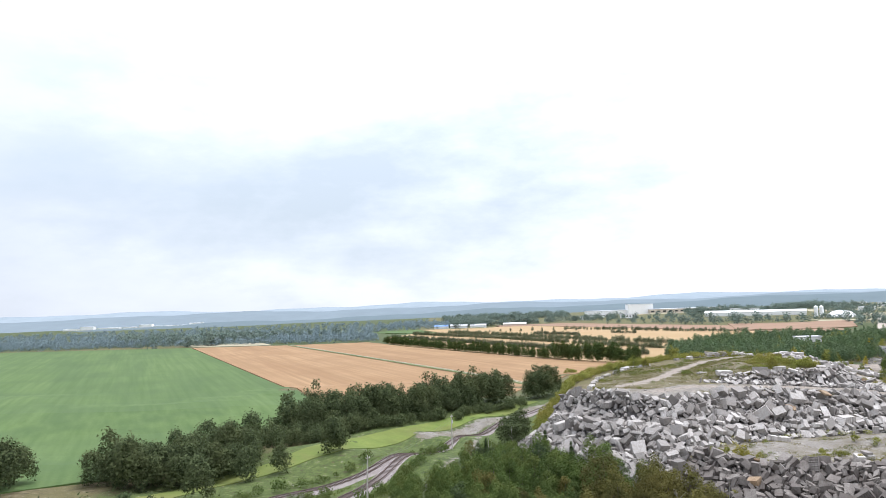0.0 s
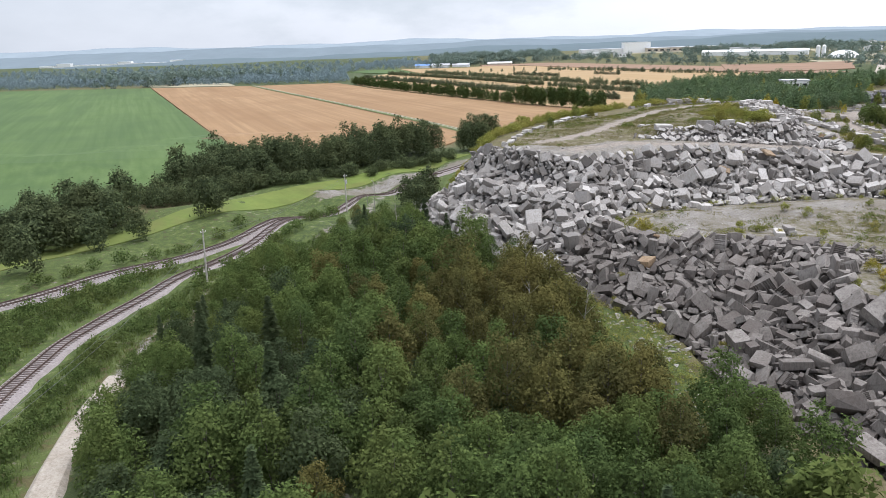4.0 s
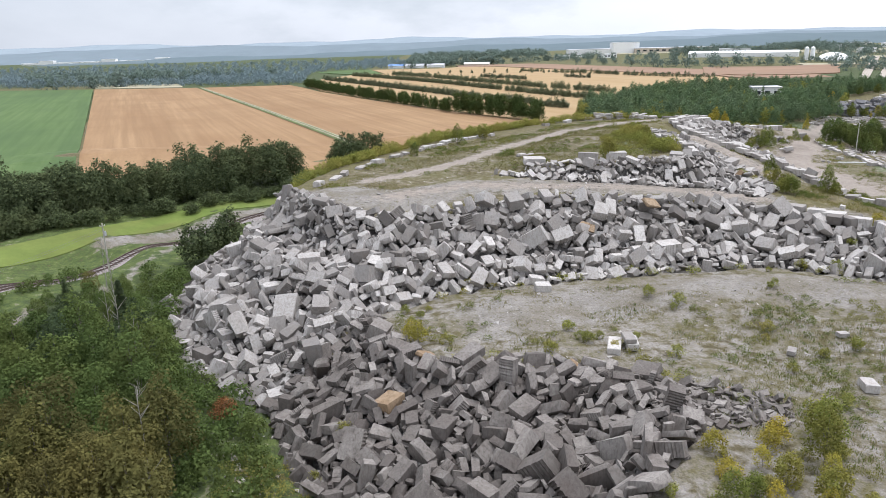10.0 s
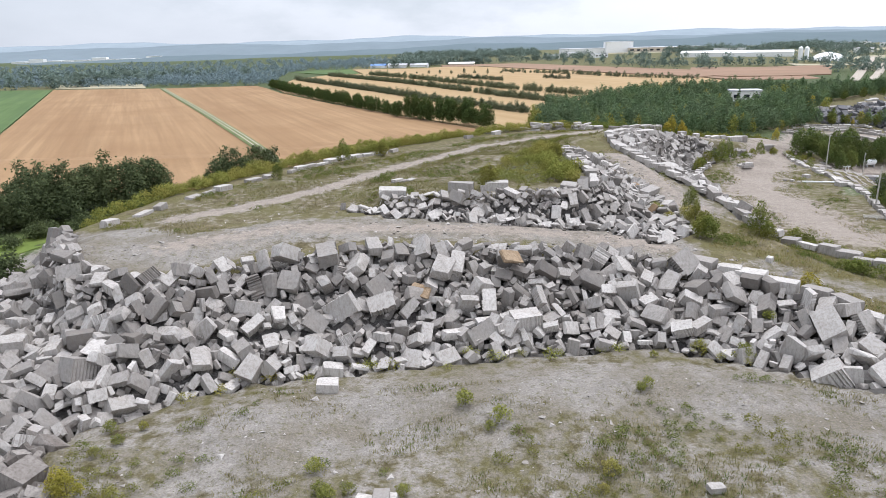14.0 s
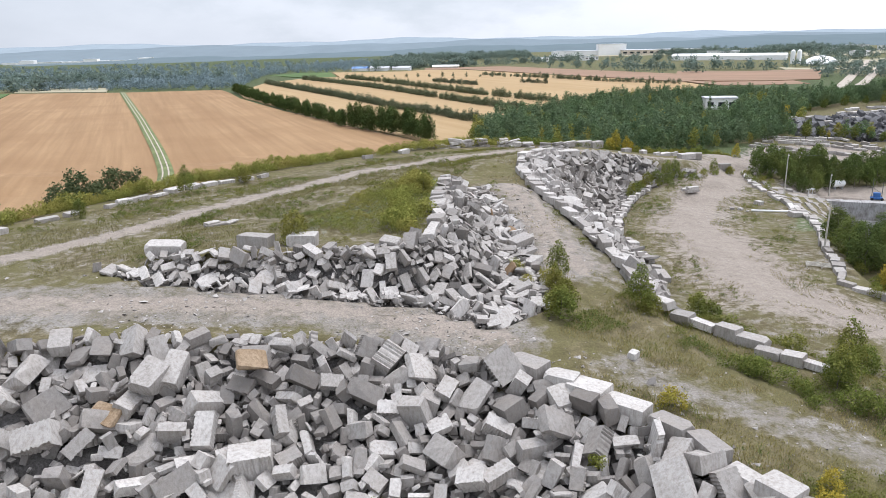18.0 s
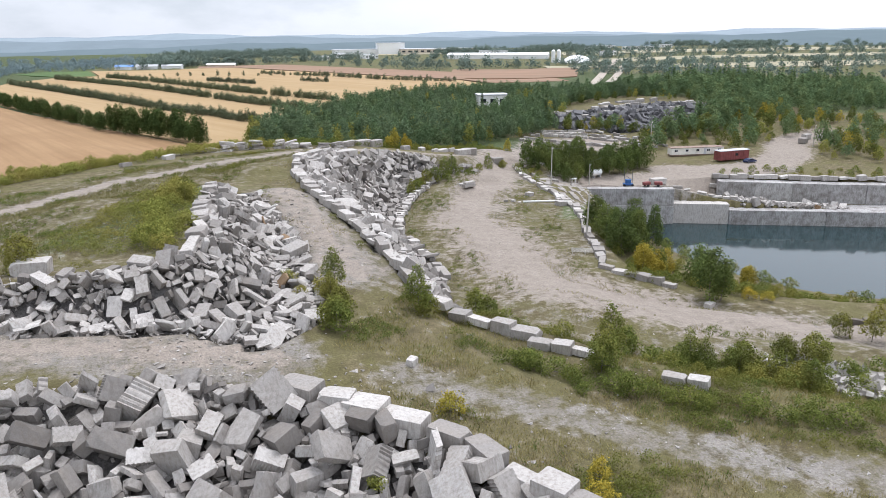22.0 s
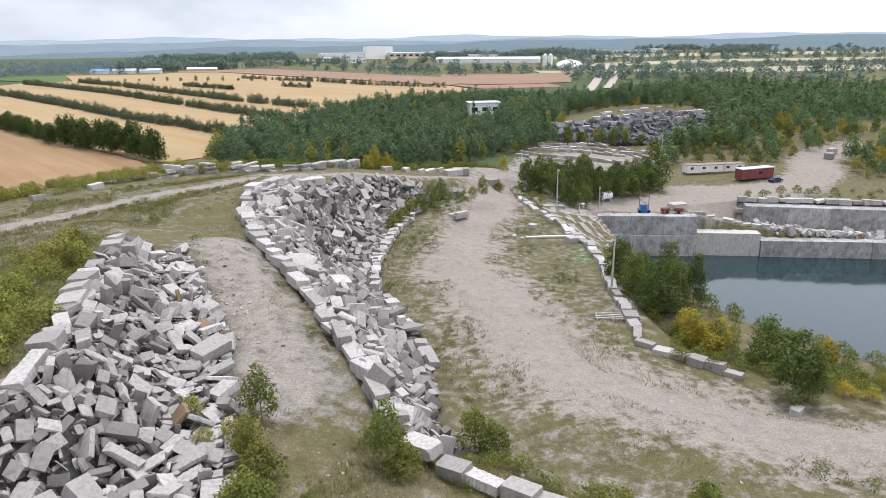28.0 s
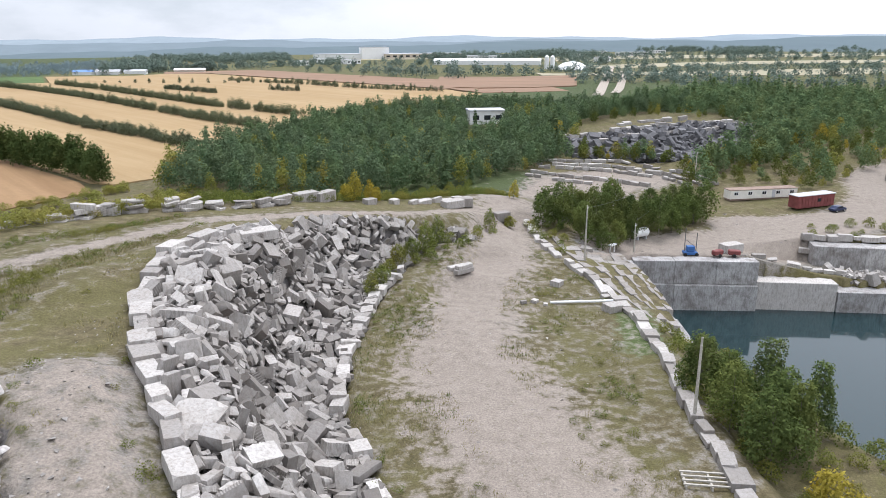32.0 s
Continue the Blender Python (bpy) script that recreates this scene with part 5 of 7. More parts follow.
def far_places(n, rng):
    out = []
    while len(out) < n:
        y = 560 + 1250 * rng.random() ** 1.3
        x = rng.uniform(-0.75, 1.15) * y + 60
        if inside(np.array([(-800, 90), (-800, 800), (-260, 725), (-60, 990), (125, 1100), (390, 690), (290, 600), (80, 370), (-60, 250)]), x, y):
            continue
        if 250 < x < 560 and y < 760:
            continue
        if x > 150 and y < 1300 and rng.random() < 0.88:
            continue
        if x < -0.02 * y + 30 and (y > 900 or rng.random() < 0.55):
            continue
        if wobble(np.array(x), np.array(y), 95.0, 0.7) + 0.5 * wobble(np.array(x), np.array(y), 37.0, 2.0) < 0.2 + 0.45 * (x > 300) * (y > 600):
            continue
        out.append((x, y))
    return out


FAR_TREE = [broadleaf(120 + k, 9, 7.5, 110, 1.1, 9, 0.0, 0.6) for k in range(4)]
LINES = [[(300, 900), (440, 850)], [(230, 1010), (330, 960)], [(400, 700), (520, 690)], [(440, 620), (700, 600)], [(560, 830), (1000, 720)], [(430, 760), (900, 660)], [(460, 900), (1000, 770)], [(520, 985), (560, 960)], [(600, 1100), (1200, 960)], [(420, 690), (600, 640)], [(680, 1240), (1500, 1080)], [(640, 1420), (1700, 1310)], [(200, 1200), (420, 1130)], [(150, 1130), (330, 1330)], [(380, 1250), (640, 1200)]]
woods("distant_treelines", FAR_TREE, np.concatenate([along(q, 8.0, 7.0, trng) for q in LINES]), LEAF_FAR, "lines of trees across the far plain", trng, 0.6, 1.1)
BACK = [(243, 334), (262, 333), (276, 322), (300, 334), (345, 352), (345, 392), (300, 378), (286, 362), (262, 362), (253, 352)]
BACK_SHRUBS = [broadleaf(140 + k, 6.5, 3.8, 700, 0.28, 9, 0.02, 0.75) for k in range(3)]
back_pts = np.concatenate([scatter(BACK, 4.2, tnp), scatter([(236, 386), (262, 368), (285, 364), (284, 356), (262, 360), (240, 372)], 4.5, tnp), scatter([(330, 300), (360, 300), (360, 360), (340, 350)], 5.5, tnp), scatter([(303, 320), (326, 330), (345, 310), (345, 275), (300, 290), (290, 302)], 4.6, tnp), scatter([(226, 388), (234, 372), (262, 366), (240, 402), (250, 430), (320, 440), (340, 420), (345, 392), (322, 392), (326, 414), (300, 434), (268, 430), (244, 412)], 4.8, tnp)])
back_mix = tnp.random(len(back_pts))
for _lo, _hi, _mat, _label in ((0, 0.5, LEAF_SHRUB, "green and yellow thicket behind the site trailer"), (0.5, 0.82, LEAF_BAND, "green trees behind the site trailer"), (0.82, 0.94, LEAF_BRACKEN, "yellow-green birches behind the site trailer"), (0.94, 1, LEAF_YELLOW, "golden autumn bushes behind the site trailer")):
    woods("woods", BACK_SHRUBS, back_pts[(back_mix >= _lo) & (back_mix < _hi)], _mat, _label, trng, *((0.6, 1.3) if _mat is LEAF_BAND else (0.35, 0.95)))
west = np.concatenate([scatter([(-80, 712), (-90, 860), (-900, 980), (-900, 830), (-420, 768), (-200, 738)], 9, tnp), scatter([(-90, 860), (-120, 1100), (-1200, 1250), (-900, 980)], 15, tnp), scatter([(-120, 1100), (-60, 1500), (-1700, 1700), (-1200, 1250)], 24, tnp), scatter([(-72, 716), (-110, 955), (-90, 1015), (-30, 1030), (60, 1110), (-60, 1500), (-120, 1100), (-90, 860)], 13, tnp)])
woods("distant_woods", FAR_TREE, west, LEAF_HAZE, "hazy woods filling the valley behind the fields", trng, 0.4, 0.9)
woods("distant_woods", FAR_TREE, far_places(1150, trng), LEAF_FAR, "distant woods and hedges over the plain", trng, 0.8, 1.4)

def bare_birch(seed, height):
    """A thin pale leafless tree with forked twigs."""
    rng = random.Random(seed)
    ob = thing("bare_tree", Matrix(), "thin pale leafless birch standing among leafy trees", "tree", "bare birches")
    lean = (rng.uniform(-0.4, 0.4), rng.uniform(-0.4, 0.4))
    part("trunk", tube("trunk", [(0, 0, -0.3), (lean[0] * 0.4, lean[1] * 0.4, height * 0.5), (lean[0], lean[1], height)], [0.08, 0.05, 0.015], PALE_BARK, 7), ob)
    for k in range(9):
        z, a, r = height * rng.uniform(0.4, 0.92), rng.uniform(0, 6.28), rng.uniform(0.5, 1.3)
        foot = (lean[0] * z / height, lean[1] * z / height, z)
        part("branch", tube("branch", [foot, (foot[0] + r * math.cos(a), foot[1] + r * math.sin(a), z + r * 1.1)], [0.03, 0.012], PALE_BARK, 5), ob)
    return ob


set_out([bare_birch(31, 8.5), bare_birch(32, 7.5), bare_birch(33, 9.2)], [(8, 150), (3, 158), (28, 110), (31, 103), (12, 139), (20, 127), (24, 119), (33, 96), (1, 164), (16, 133), (27, 99)], trng, 0.9, 1.15)

# shrubs on the terraces
SHRUBS = [plant("shrub", broadleaf(s, h, w, 1900, 0.11, 9, 0.0, 0.7), LEAF_SHRUB, "green leafy shrub on stony ground", "shrub", "shrubs of the quarry", 0.05) for s, h, w in ((201, 3.4, 2.6), (202, 2.4, 2.4), (203, 4.2, 2.4))]
set_out(SHRUBS, [(113, 184), (113.5, 182), (112.5, 178), (114, 189), (121.8, 183), (122.6, 182), (130.5, 190), (131.5, 188), (134.7, 167.5), (136, 169), (137.5, 171), (146.6, 171), (147.6, 170), (150.2, 168.2), (151.5, 169.5), (142.9, 177), (154.7, 165), (157.2, 170), (159.2, 168), (153, 162), (169.4, 175), (171.5, 172.5), (174, 171), (166, 206), (47, 215), (57, 232), (98, 222), (98, 216), (84, 190), (178, 303), (64, 243), (75, 102), (78, 103.5), (82, 106), (80, 101), (72, 99), (84, 110), (147, 276.5), (149, 279), (152, 281.5), (155, 284), (158, 287), (144.5, 271), (172, 299), (142, 267)], trng, 0.7, 1.2)
LEAF_POND = foliage("pond_tree_leaves", (0.055, 0.08, 0.026), (0.15, 0.19, 0.06), (0.16, 0.165, 0.05))
ROW_TREES = [plant("tree", broadleaf(s, h, w, 3000, 0.16, 9, 0.02, 0.65), LEAF_POND, "slender green tree beside the quarry pond", "tree", "trees by the pond", 0.09) for s, h, w in ((211, 8, 4.2), (212, 6.5, 3.8), (213, 7.2, 3.2))]
POND_TREES = [(168, 230), (170, 226), (172, 231), (166.5, 223.5), (167.5, 220.5), (170, 219), (173, 224), (171, 222), (174.5, 228), (166.5, 218), (175, 222), (165.5, 193), (169.5, 200.5), (166.5, 192)]
CLUMP = scatter([(185, 307), (186, 297), (191, 291), (200, 293), (208, 296), (220, 301), (229, 305), (226, 313), (212, 314), (198, 316)], 3.3, tnp)
set_out(ROW_TREES, POND_TREES + [tuple(q) for q in CLUMP[:30]], trng, 0.75, 1.15)
woods("thicket", [broadleaf(240 + k, 6.8, 3.6, 1500, 0.2, 9, 0.0, 0.7) for k in range(3)], CLUMP[30:], LEAF_POND, "green thicket beside the quarry yard", trng)
YELLOWS = [plant("shrub", broadleaf(s, h, w, 1500, 0.16, 9, 0.03), LEAF_YELLOW, "bright yellow autumn shrub", "shrub", "yellow shrubs", 0.05) for s, h, w in ((221, 3.6, 2.6), (222, 4.6, 2.8))]
set_out(YELLOWS, [(164.3, 208), (166, 206.3), (166.6, 209.5), (168, 207.5), (164.8, 205), (167, 212.5), (180, 203), (146, 306), (148, 308), (150.5, 306), (152.5, 309), (186, 320)], trng, 0.7, 1.1)
LOW_YELLOWS = [plant("shrub", broadleaf(s, h, w, 1000, 0.075, 9, 0.0, 0.7), LEAF_YELLOW, "low yellow and green shrub on the stony yard", "shrub", "yellow shrubs", 0.03) for s, h, w in ((271, 1.8, 1.5), (272, 2.4, 1.5), (273, 1.3, 1.6))]
set_out(LOW_YELLOWS, [(74, 107.8), (78.5, 108), (73.7, 104), (81.5, 104), (72.4, 96.5), (76, 101), (79, 99.5), (77, 105.5), (79.5, 109), (50, 130), (49, 130.5), (126, 152), (125, 150), (119, 163), (173, 190.5), (176, 192), (171, 192)], trng, 0.8, 1.3)
RUSSETS = [plant("shrub", broadleaf(s, h, w, 1800, 0.12, 9, 0.02), LEAF_RUSSET, "russet-brown leafy shrub at the edge of the wood", "shrub", "russet shrubs", 0.05) for s, h, w in ((261, 3.2, 3.6), (262, 2.6, 3.0))]
set_out(RUSSETS, [(38, 84), (36.5, 87), (38.5, 80.5), (30, 124), (35, 90)], trng, 0.8, 1.1)
HAZEL = [broadleaf(230 + k, 1.7, 2.2, 600, 0.1, 9, 0.0, 0.5) for k in range(3)]
bank_pts = np.concatenate([scatter([(18, 196), (26, 186), (42, 222), (56, 243), (84, 277), (80, 286), (50, 264), (30, 238)], 1.5, tnp), scatter([(86, 276), (104, 290), (138, 300), (170, 322), (190, 328), (186, 340), (120, 316), (92, 300)], 1.8, tnp), scatter([(166, 230), (178, 252), (188, 246), (190, 230), (198, 214), (184, 198), (170, 200), (164, 212)], 2.8, tnp), scatter([(130, 183), (146, 164), (165, 152), (176, 160), (152, 172), (136, 180)], 2.6, tnp), scatter([(152, 284), (158, 289), (168, 297), (171, 292), (160, 284), (150, 278)], 2.4, tnp), scatter([(180, 300), (184, 306), (188, 300), (183, 288), (180, 284)], 2.6, tnp), scatter([(240, 288), (262, 277), (300, 262), (300, 280), (262, 292), (244, 298)], 4.5, tnp)])
bank_pts = np.concatenate([bank_pts, along([(146, 170), (158, 164), (170, 158)], 1.2, 1.5, trng), along([(127, 172), (129.5, 169), (134, 163.5), (139, 161.5), (143.2, 157), (151.5, 155), (162, 150)], 1.3, 0.9, trng), along([(110, 190), (113, 184), (112.5, 178)], 2.6, 0.6, trng), scatter([(159, 203), (168, 195), (182, 189), (204, 182), (210, 190), (186, 199), (172, 207), (166, 214)], 1.9, tnp), along([(50, 320), (64, 330), (80, 339), (94, 348), (104, 360)], 1.3, 1.5, trng), along([(96.5, 192), (95.5, 202), (95.5, 214), (96, 226)], 1.0, 1.3, trng), scatter([(84, 283), (96, 298), (104, 330), (112, 350), (118, 352), (134, 336), (160, 338), (186, 346), (180, 330), (150, 314), (120, 304)], 2.6, tnp)])
sunny = (bank_pts[:, 1] > 182) & (bank_pts[:, 0] < 118)
woods("thicket", HAZEL, bank_pts[~sunny], LEAF_SHRUB, "low thicket of green and yellow shrubs on the banks", trng, 0.6, 1.2, category="thicket")
woods("thicket", HAZEL, bank_pts[sunny], LEAF_BRACKEN, "yellow-green thicket along the northern bank", trng, 0.7, 1.6, category="thicket")


def grass(name, poly, gap, mat, label, height, rng, npr, clear=(), patch=0.0, blades=12):
    """Tufts of thin blades, thicker in patches."""
    pts = open_ground(scatter(poly, gap, npr, 20), clear)
    pts = pts[wobble(pts[:, 0], pts[:, 1], 2.7, 0.4) + 0.8 * wobble(pts[:, 0], pts[:, 1], 7.3, 1.9) + npr.normal(size=len(pts)) * 0.35 > patch]
    z = land_z(pts[:, 0], pts[:, 1])
    n, k = len(pts), blades
    p = np.repeat(np.c_[pts, z - 0.03], k, 0) + npr.normal(size=(n * k, 3)) * (0.26, 0.26, 0)
    a = npr.random(n * k) * 6.283
    u = np.stack([np.cos(a), np.sin(a), 0 * a], 1) * 0.03
    tip = npr.normal(size=(n * k, 3)) * (0.14, 0.14, 0)
    h = (height * npr.uniform(0.4, 1.3, n * k))[:, None] * (0, 0, 1)
    vs = np.stack([p - u, p + u, p + tip + h], 1).reshape(-1, 3)
    return tagged(new(name, quick_mesh(name, vs, np.arange(n * k * 3).reshape(-1, 3), mat)), label, "grass", kind="stuff")


gnp = np.random.default_rng(9)
YARD_AREA = [(45, 137), (60, 148), (112, 148), (122, 135), (110, 100), (80, 105), (72, 124), (52, 128)]
HILLTOP = [(62, 190), (72, 189), (98, 190), (99, 228), (112, 262), (126, 282), (104, 262), (84, 240), (66, 212)]
TRACKSIDE = [(32, 178), (42, 172), (58, 184), (66, 206), (84, 236), (104, 262), (120, 276), (118, 290), (98, 280), (66, 246), (44, 216), (34, 190)]
ROADSIDE = [(133, 192), (132, 225), (135, 250), (150, 275), (168, 292), (180, 280), (176, 262), (166, 240), (157, 220), (154, 200), (165, 188), (180, 178), (160, 176), (146, 180)]
BANKSIDE = [(110, 172), (120, 186), (128, 188), (142, 178), (160, 166), (160, 140), (150, 134), (128, 146), (118, 160)]
LANESIDE = [(108, 228), (112, 205), (114, 180), (122, 178), (121, 196), (117, 222), (114, 240), (122, 262), (112, 262)]
grass("grass_tufts", YARD_AREA, 0.6, GRASS_BLADE, "sparse dry grass tufts on the stony yard", 0.32, trng, gnp, [(YARD_TRACK, 1.5)], 0.1, 16)
grass("green_weeds", YARD_AREA, 0.8, GRASS_LUSH, "patches of green weeds on the stony yard", 0.4, trng, gnp, [(YARD_TRACK, 2)], 0.7, 18)
grass("grass_tufts", HILLTOP, 0.5, GRASS_BLADE, "dry meadow grass on the hilltop", 0.35, trng, gnp, [(NORTH_TRACK, 2.2)], -0.3)
grass("grass_tufts", TRACKSIDE, 0.55, GRASS_BLADE, "dry grass along the northern track", 0.35, trng, gnp, [(NORTH_TRACK, 1.6)], 0.0)
grass("grass_tufts", ROADSIDE, 0.6, GRASS_BLADE, "thin dry grass along the sand road", 0.3, trng, gnp, [(SAND_ROAD, 3.5)], 0.1)
grass("green_weeds", ROADSIDE, 0.8, GRASS_LUSH, "patches of green weeds along the sand road", 0.35, trng, gnp, [(SAND_ROAD, 4)], 0.95)
grass("grass_tufts", BANKSIDE, 0.42, GRASS_BLADE, "dry grass and weeds beside the lower road", 0.35, trng, gnp, [(LOWER_ROAD, 2.5)], -0.2)
grass("green_weeds", BANKSIDE, 0.7, GRASS_LUSH, "patches of green weeds beside the lower road", 0.4, trng, gnp, [(LOWER_ROAD, 2.5)], 0.8)
foot_pts = np.concatenate([along([p[:2] for p in UPPER_FOOT], 2.2, 0.9, trng), along([p[:2] for p in LOWER_CREST[:6]], 2.4, 1.0, trng)])
grass("grass_tufts", LANESIDE, 0.6, GRASS_BLADE, "thin grass in the lane between the heaps", 0.28, trng, gnp, [(LANE, 1.0)], 0.3)
grass("lush_weeds", [(-62, 105), (-45, 130), (-30, 152), (-12, 178), (-4, 178), (-16, 150), (-20, 110), (-16, 60), (-30, 30), (-55, 60)], 0.65, GRASS_LUSH, "rank green weeds beside the railway", 0.7, trng, gnp, [(RAIL_MAIN, 3.4), (RAIL_SIDING, 3.0), (DIRT_LANE, 2.3)], -1.2)
WEED = [broadleaf(300 + k, 0.6, 1.3, 230, 0.065, 9, 0.0) for k in range(4)]
weed_pts = np.concatenate([scatter(p, g, gnp) for p, g in ((YARD_AREA, 1.3), (HILLTOP, 1.1), (TRACKSIDE, 1.1), (ROADSIDE, 1.4), (BANKSIDE, 0.65), (LANESIDE, 2.2))])
weed_pts = weed_pts[wobble(weed_pts[:, 0], weed_pts[:, 1], 3.3, 0.9) + 0.8 * wobble(weed_pts[:, 0], weed_pts[:, 1], 8.1, 2.2) + gnp.normal(size=len(weed_pts)) * 0.3 > 0.45]
woods("weed_clumps", WEED, open_ground(weed_pts, [(YARD_TRACK, 3), (SAND_ROAD, 5), (LANE, 2), (NORTH_TRACK, 2.5), (LOWER_ROAD, 3)]), LEAF_SHRUB, "low green and yellow weed clumps on dry ground", trng, 0.4, 1.2, category="weeds")
LOW_SHRUB = [broadleaf(310 + k, 1.8, 2.2, 300, 0.17, 9, 0.0) for k in range(3)]
rail_pts = open_ground(scatter([(-70, 100), (-48, 132), (-26, 160), (-10, 182), (-2, 180), (-14, 150), (-19, 110), (-15, 60), (-26, 30), (-60, 60)], 1.8, gnp), [(RAIL_MAIN, 4.4), (RAIL_SIDING, 4.0), (DIRT_LANE, 3.4), (FOOT_LANE, 2)])
woods("undergrowth", LOW_SHRUB, rail_pts, LEAF_GREEN, "rank green undergrowth beside the railway", trng, 0.5, 1.3, category="undergrowth")
woods("weed_clumps", WEED, foot_pts[wobble(foot_pts[:, 0], foot_pts[:, 1], 5.0, 0.3) > -0.1], LEAF_BRACKEN, "yellow-green weeds along the foot of the heap", trng, 0.6, 1.6, category="weeds")
woods("bracken", WEED, scatter([(84, 196), (99, 192), (99, 230), (90, 222)], 1.1, gnp), LEAF_BRACKEN, "green and yellow bracken on the hilltop", trng, 0.6, 1.5, category="bracken")


SLOPE = [(35, 80), (46, 78), (46, 100), (38, 114), (32, 118), (36, 100)]
woods("weed_clumps", WEED, scatter(SLOPE, 1.3, gnp), LEAF_BRACKEN, "rank green weeds on the slope below the dark heap", trng, 0.6, 1.6, category="weeds")
woods("undergrowth", LOW_SHRUB, scatter([(35, 100), (37, 114), (31, 126), (22, 136), (14, 152), (11, 172), (3, 172), (8, 156), (14, 146), (24, 124), (29, 114)], 1.7, gnp), LEAF_GREEN, "green undergrowth at the edge of the wood", trng, 0.6, 1.4, category="undergrowth")
YARD_BUSH = [plant("small_bush", broadleaf(sd, 1.2, 1.4, 900, 0.065, 9, 0.0, 0.6), LEAF_BRACKEN, "small green bush on the stony yard", "shrub", "small bushes of the yard", 0.03) for sd in (251, 252)]
set_out(YARD_BUSH, [(68.8, 102), (70, 98), (75, 99), (83, 101), (80, 96), (84, 107), (89, 115.6), (88, 123.5), (76.5, 103), (81, 107), (85, 112), (71, 100), (96, 146), (95.3, 145.4), (89, 132), (67, 134), (81, 140), (112, 157), (79, 143.5), (82, 141), (50, 138), (48, 141), (51, 141), (46, 108), (43, 118), (50, 96), (64, 127), (70, 131), (108, 153), (104, 155), (99, 154), (45, 104), (41, 113), (68, 131), (68.6, 130), (74, 131), (77, 126), (53, 130), (93, 127), (97, 128), (90, 134), (49, 136), (71, 128), (73, 124)], trng, 0.6, 1.3)


# ---- loose chips of stone ----
def chip(rng):
    bm = bmesh.new()
    for _ in range(7):
        bm.verts.new((rng.gauss(0, 0.5), rng.gauss(0, 0.4), rng.gauss(0, 0.22)))
    bmesh.ops.convex_hull(bm, input=bm.verts[:])
    return bm_mesh("chip", bm, GRANITE)


def chips(areas, label, rng, npr):
    kit = [arrays(chip(rng)) for _ in range(8)]
    out = []
    for poly, gap, size in areas:
        pts = scatter(poly, gap, npr, 16)
        pts = pts[wobble(pts[:, 0], pts[:, 1], 4.1, 0.3) + npr.normal(size=len(pts)) * 0.6 > 0.1]
        for (x, y), z in zip(pts, land_z(pts[:, 0], pts[:, 1])):
            s = size * rng.uniform(0.35, 1.0) * (2.2 if rng.random() < 0.06 else 1.0)
            out.append((rng.randrange(8), Matrix.LocRotScale((x, y, z + 0.05 * s), Euler((rng.gauss(0, 0.2), rng.gauss(0, 0.2), rng.uniform(0, 6.28))), (s, s, s))))
    tagged(new("stone_chips", joined("stone_chips", kit, out, GRANITE_FILL)), label, "stone chips", kind="stuff")


chips([(YARD_AREA, 0.75, 0.2), ([p[:2] for p in UPPER_CREST] + [(118, 168), (106, 176), (90, 181), (72, 182), (56, 178), (40, 172)], 0.6, 0.28), (ROADSIDE, 1.0, 0.16), (BANKSIDE, 0.8, 0.2), (LANESIDE, 0.8, 0.2), (TRACKSIDE, 1.1, 0.18), ([(60, 186), (72, 180), (100, 176), (116, 176), (116, 200), (112, 226), (106, 228), (110, 180), (88, 178)], 0.6, 0.3), ([(196, 289), (236, 288), (262, 300), (240, 312), (200, 306)], 1.5, 0.3), ([(32, 128), (40, 112), (48, 100), (44, 92), (36, 108), (28, 124)], 0.7, 0.35), (SLOPE, 0.4, 0.5)], "pale stone chips scattered over the quarry ground", random.Random(77), gnp)


# ---- pond and quarry walls ----
def pond():
    zs = -12.4
    out = [(185, 300), (240, 295), (345, 250), (345, 185), (240, 185), (200, 205), (185, 225)]
    me = mesh("water", [(x, y, zs) for x, y in out], [tuple(range(len(out)))], WATER)
    tagged(new("water", me), "dark still pond in the flooded quarry", "water", kind="structure")


pond()


def rock_wall(name, line, top, foot, label, bench=None, depth=3.0, seed=1, mat=None, piece=9.0):
    """A sawn rock face standing on the pond's floor, in blocks with joints, along a line in plan."""
    rng = random.Random(seed)
    wall = thing(name, Matrix(), label, "quarry wall", "", "structure")
    for (ax, ay), (bx, by) in zip(line, line[1:]):
        n = max(1, round(math.dist((ax, ay), (bx, by)) / piece))
        levels = [foot] + (bench or []) + [top]
        for k in range(n):
            for li, (z0, z1) in enumerate(zip(levels, levels[1:])):
                x0, y0 = ax + (bx - ax) * k / n, ay + (by - ay) * k / n
                x1, y1 = ax + (bx - ax) * (k + 1) / n, ay + (by - ay) * (k + 1) / n
                ln, ang = math.dist((x0, y0), (x1, y1)), math.atan2(y1 - y0, x1 - x0)
                step = 0.9 * (len(levels) - 2 - li) + rng.uniform(-0.12, 0.12)
                me = bevel_box("rock_face", ln - 0.03, depth, z1 - z0 + rng.uniform(-0.08, 0.0), mat or CUT_WALL, 0.06)
                part("rock_face", me, wall, where=pose((x0 + x1) / 2, (y0 + y1) / 2, z0, 0, 0, math.degrees(ang)) @ Matrix.Translation((0, depth / 2 - step, 0)))
    return wall


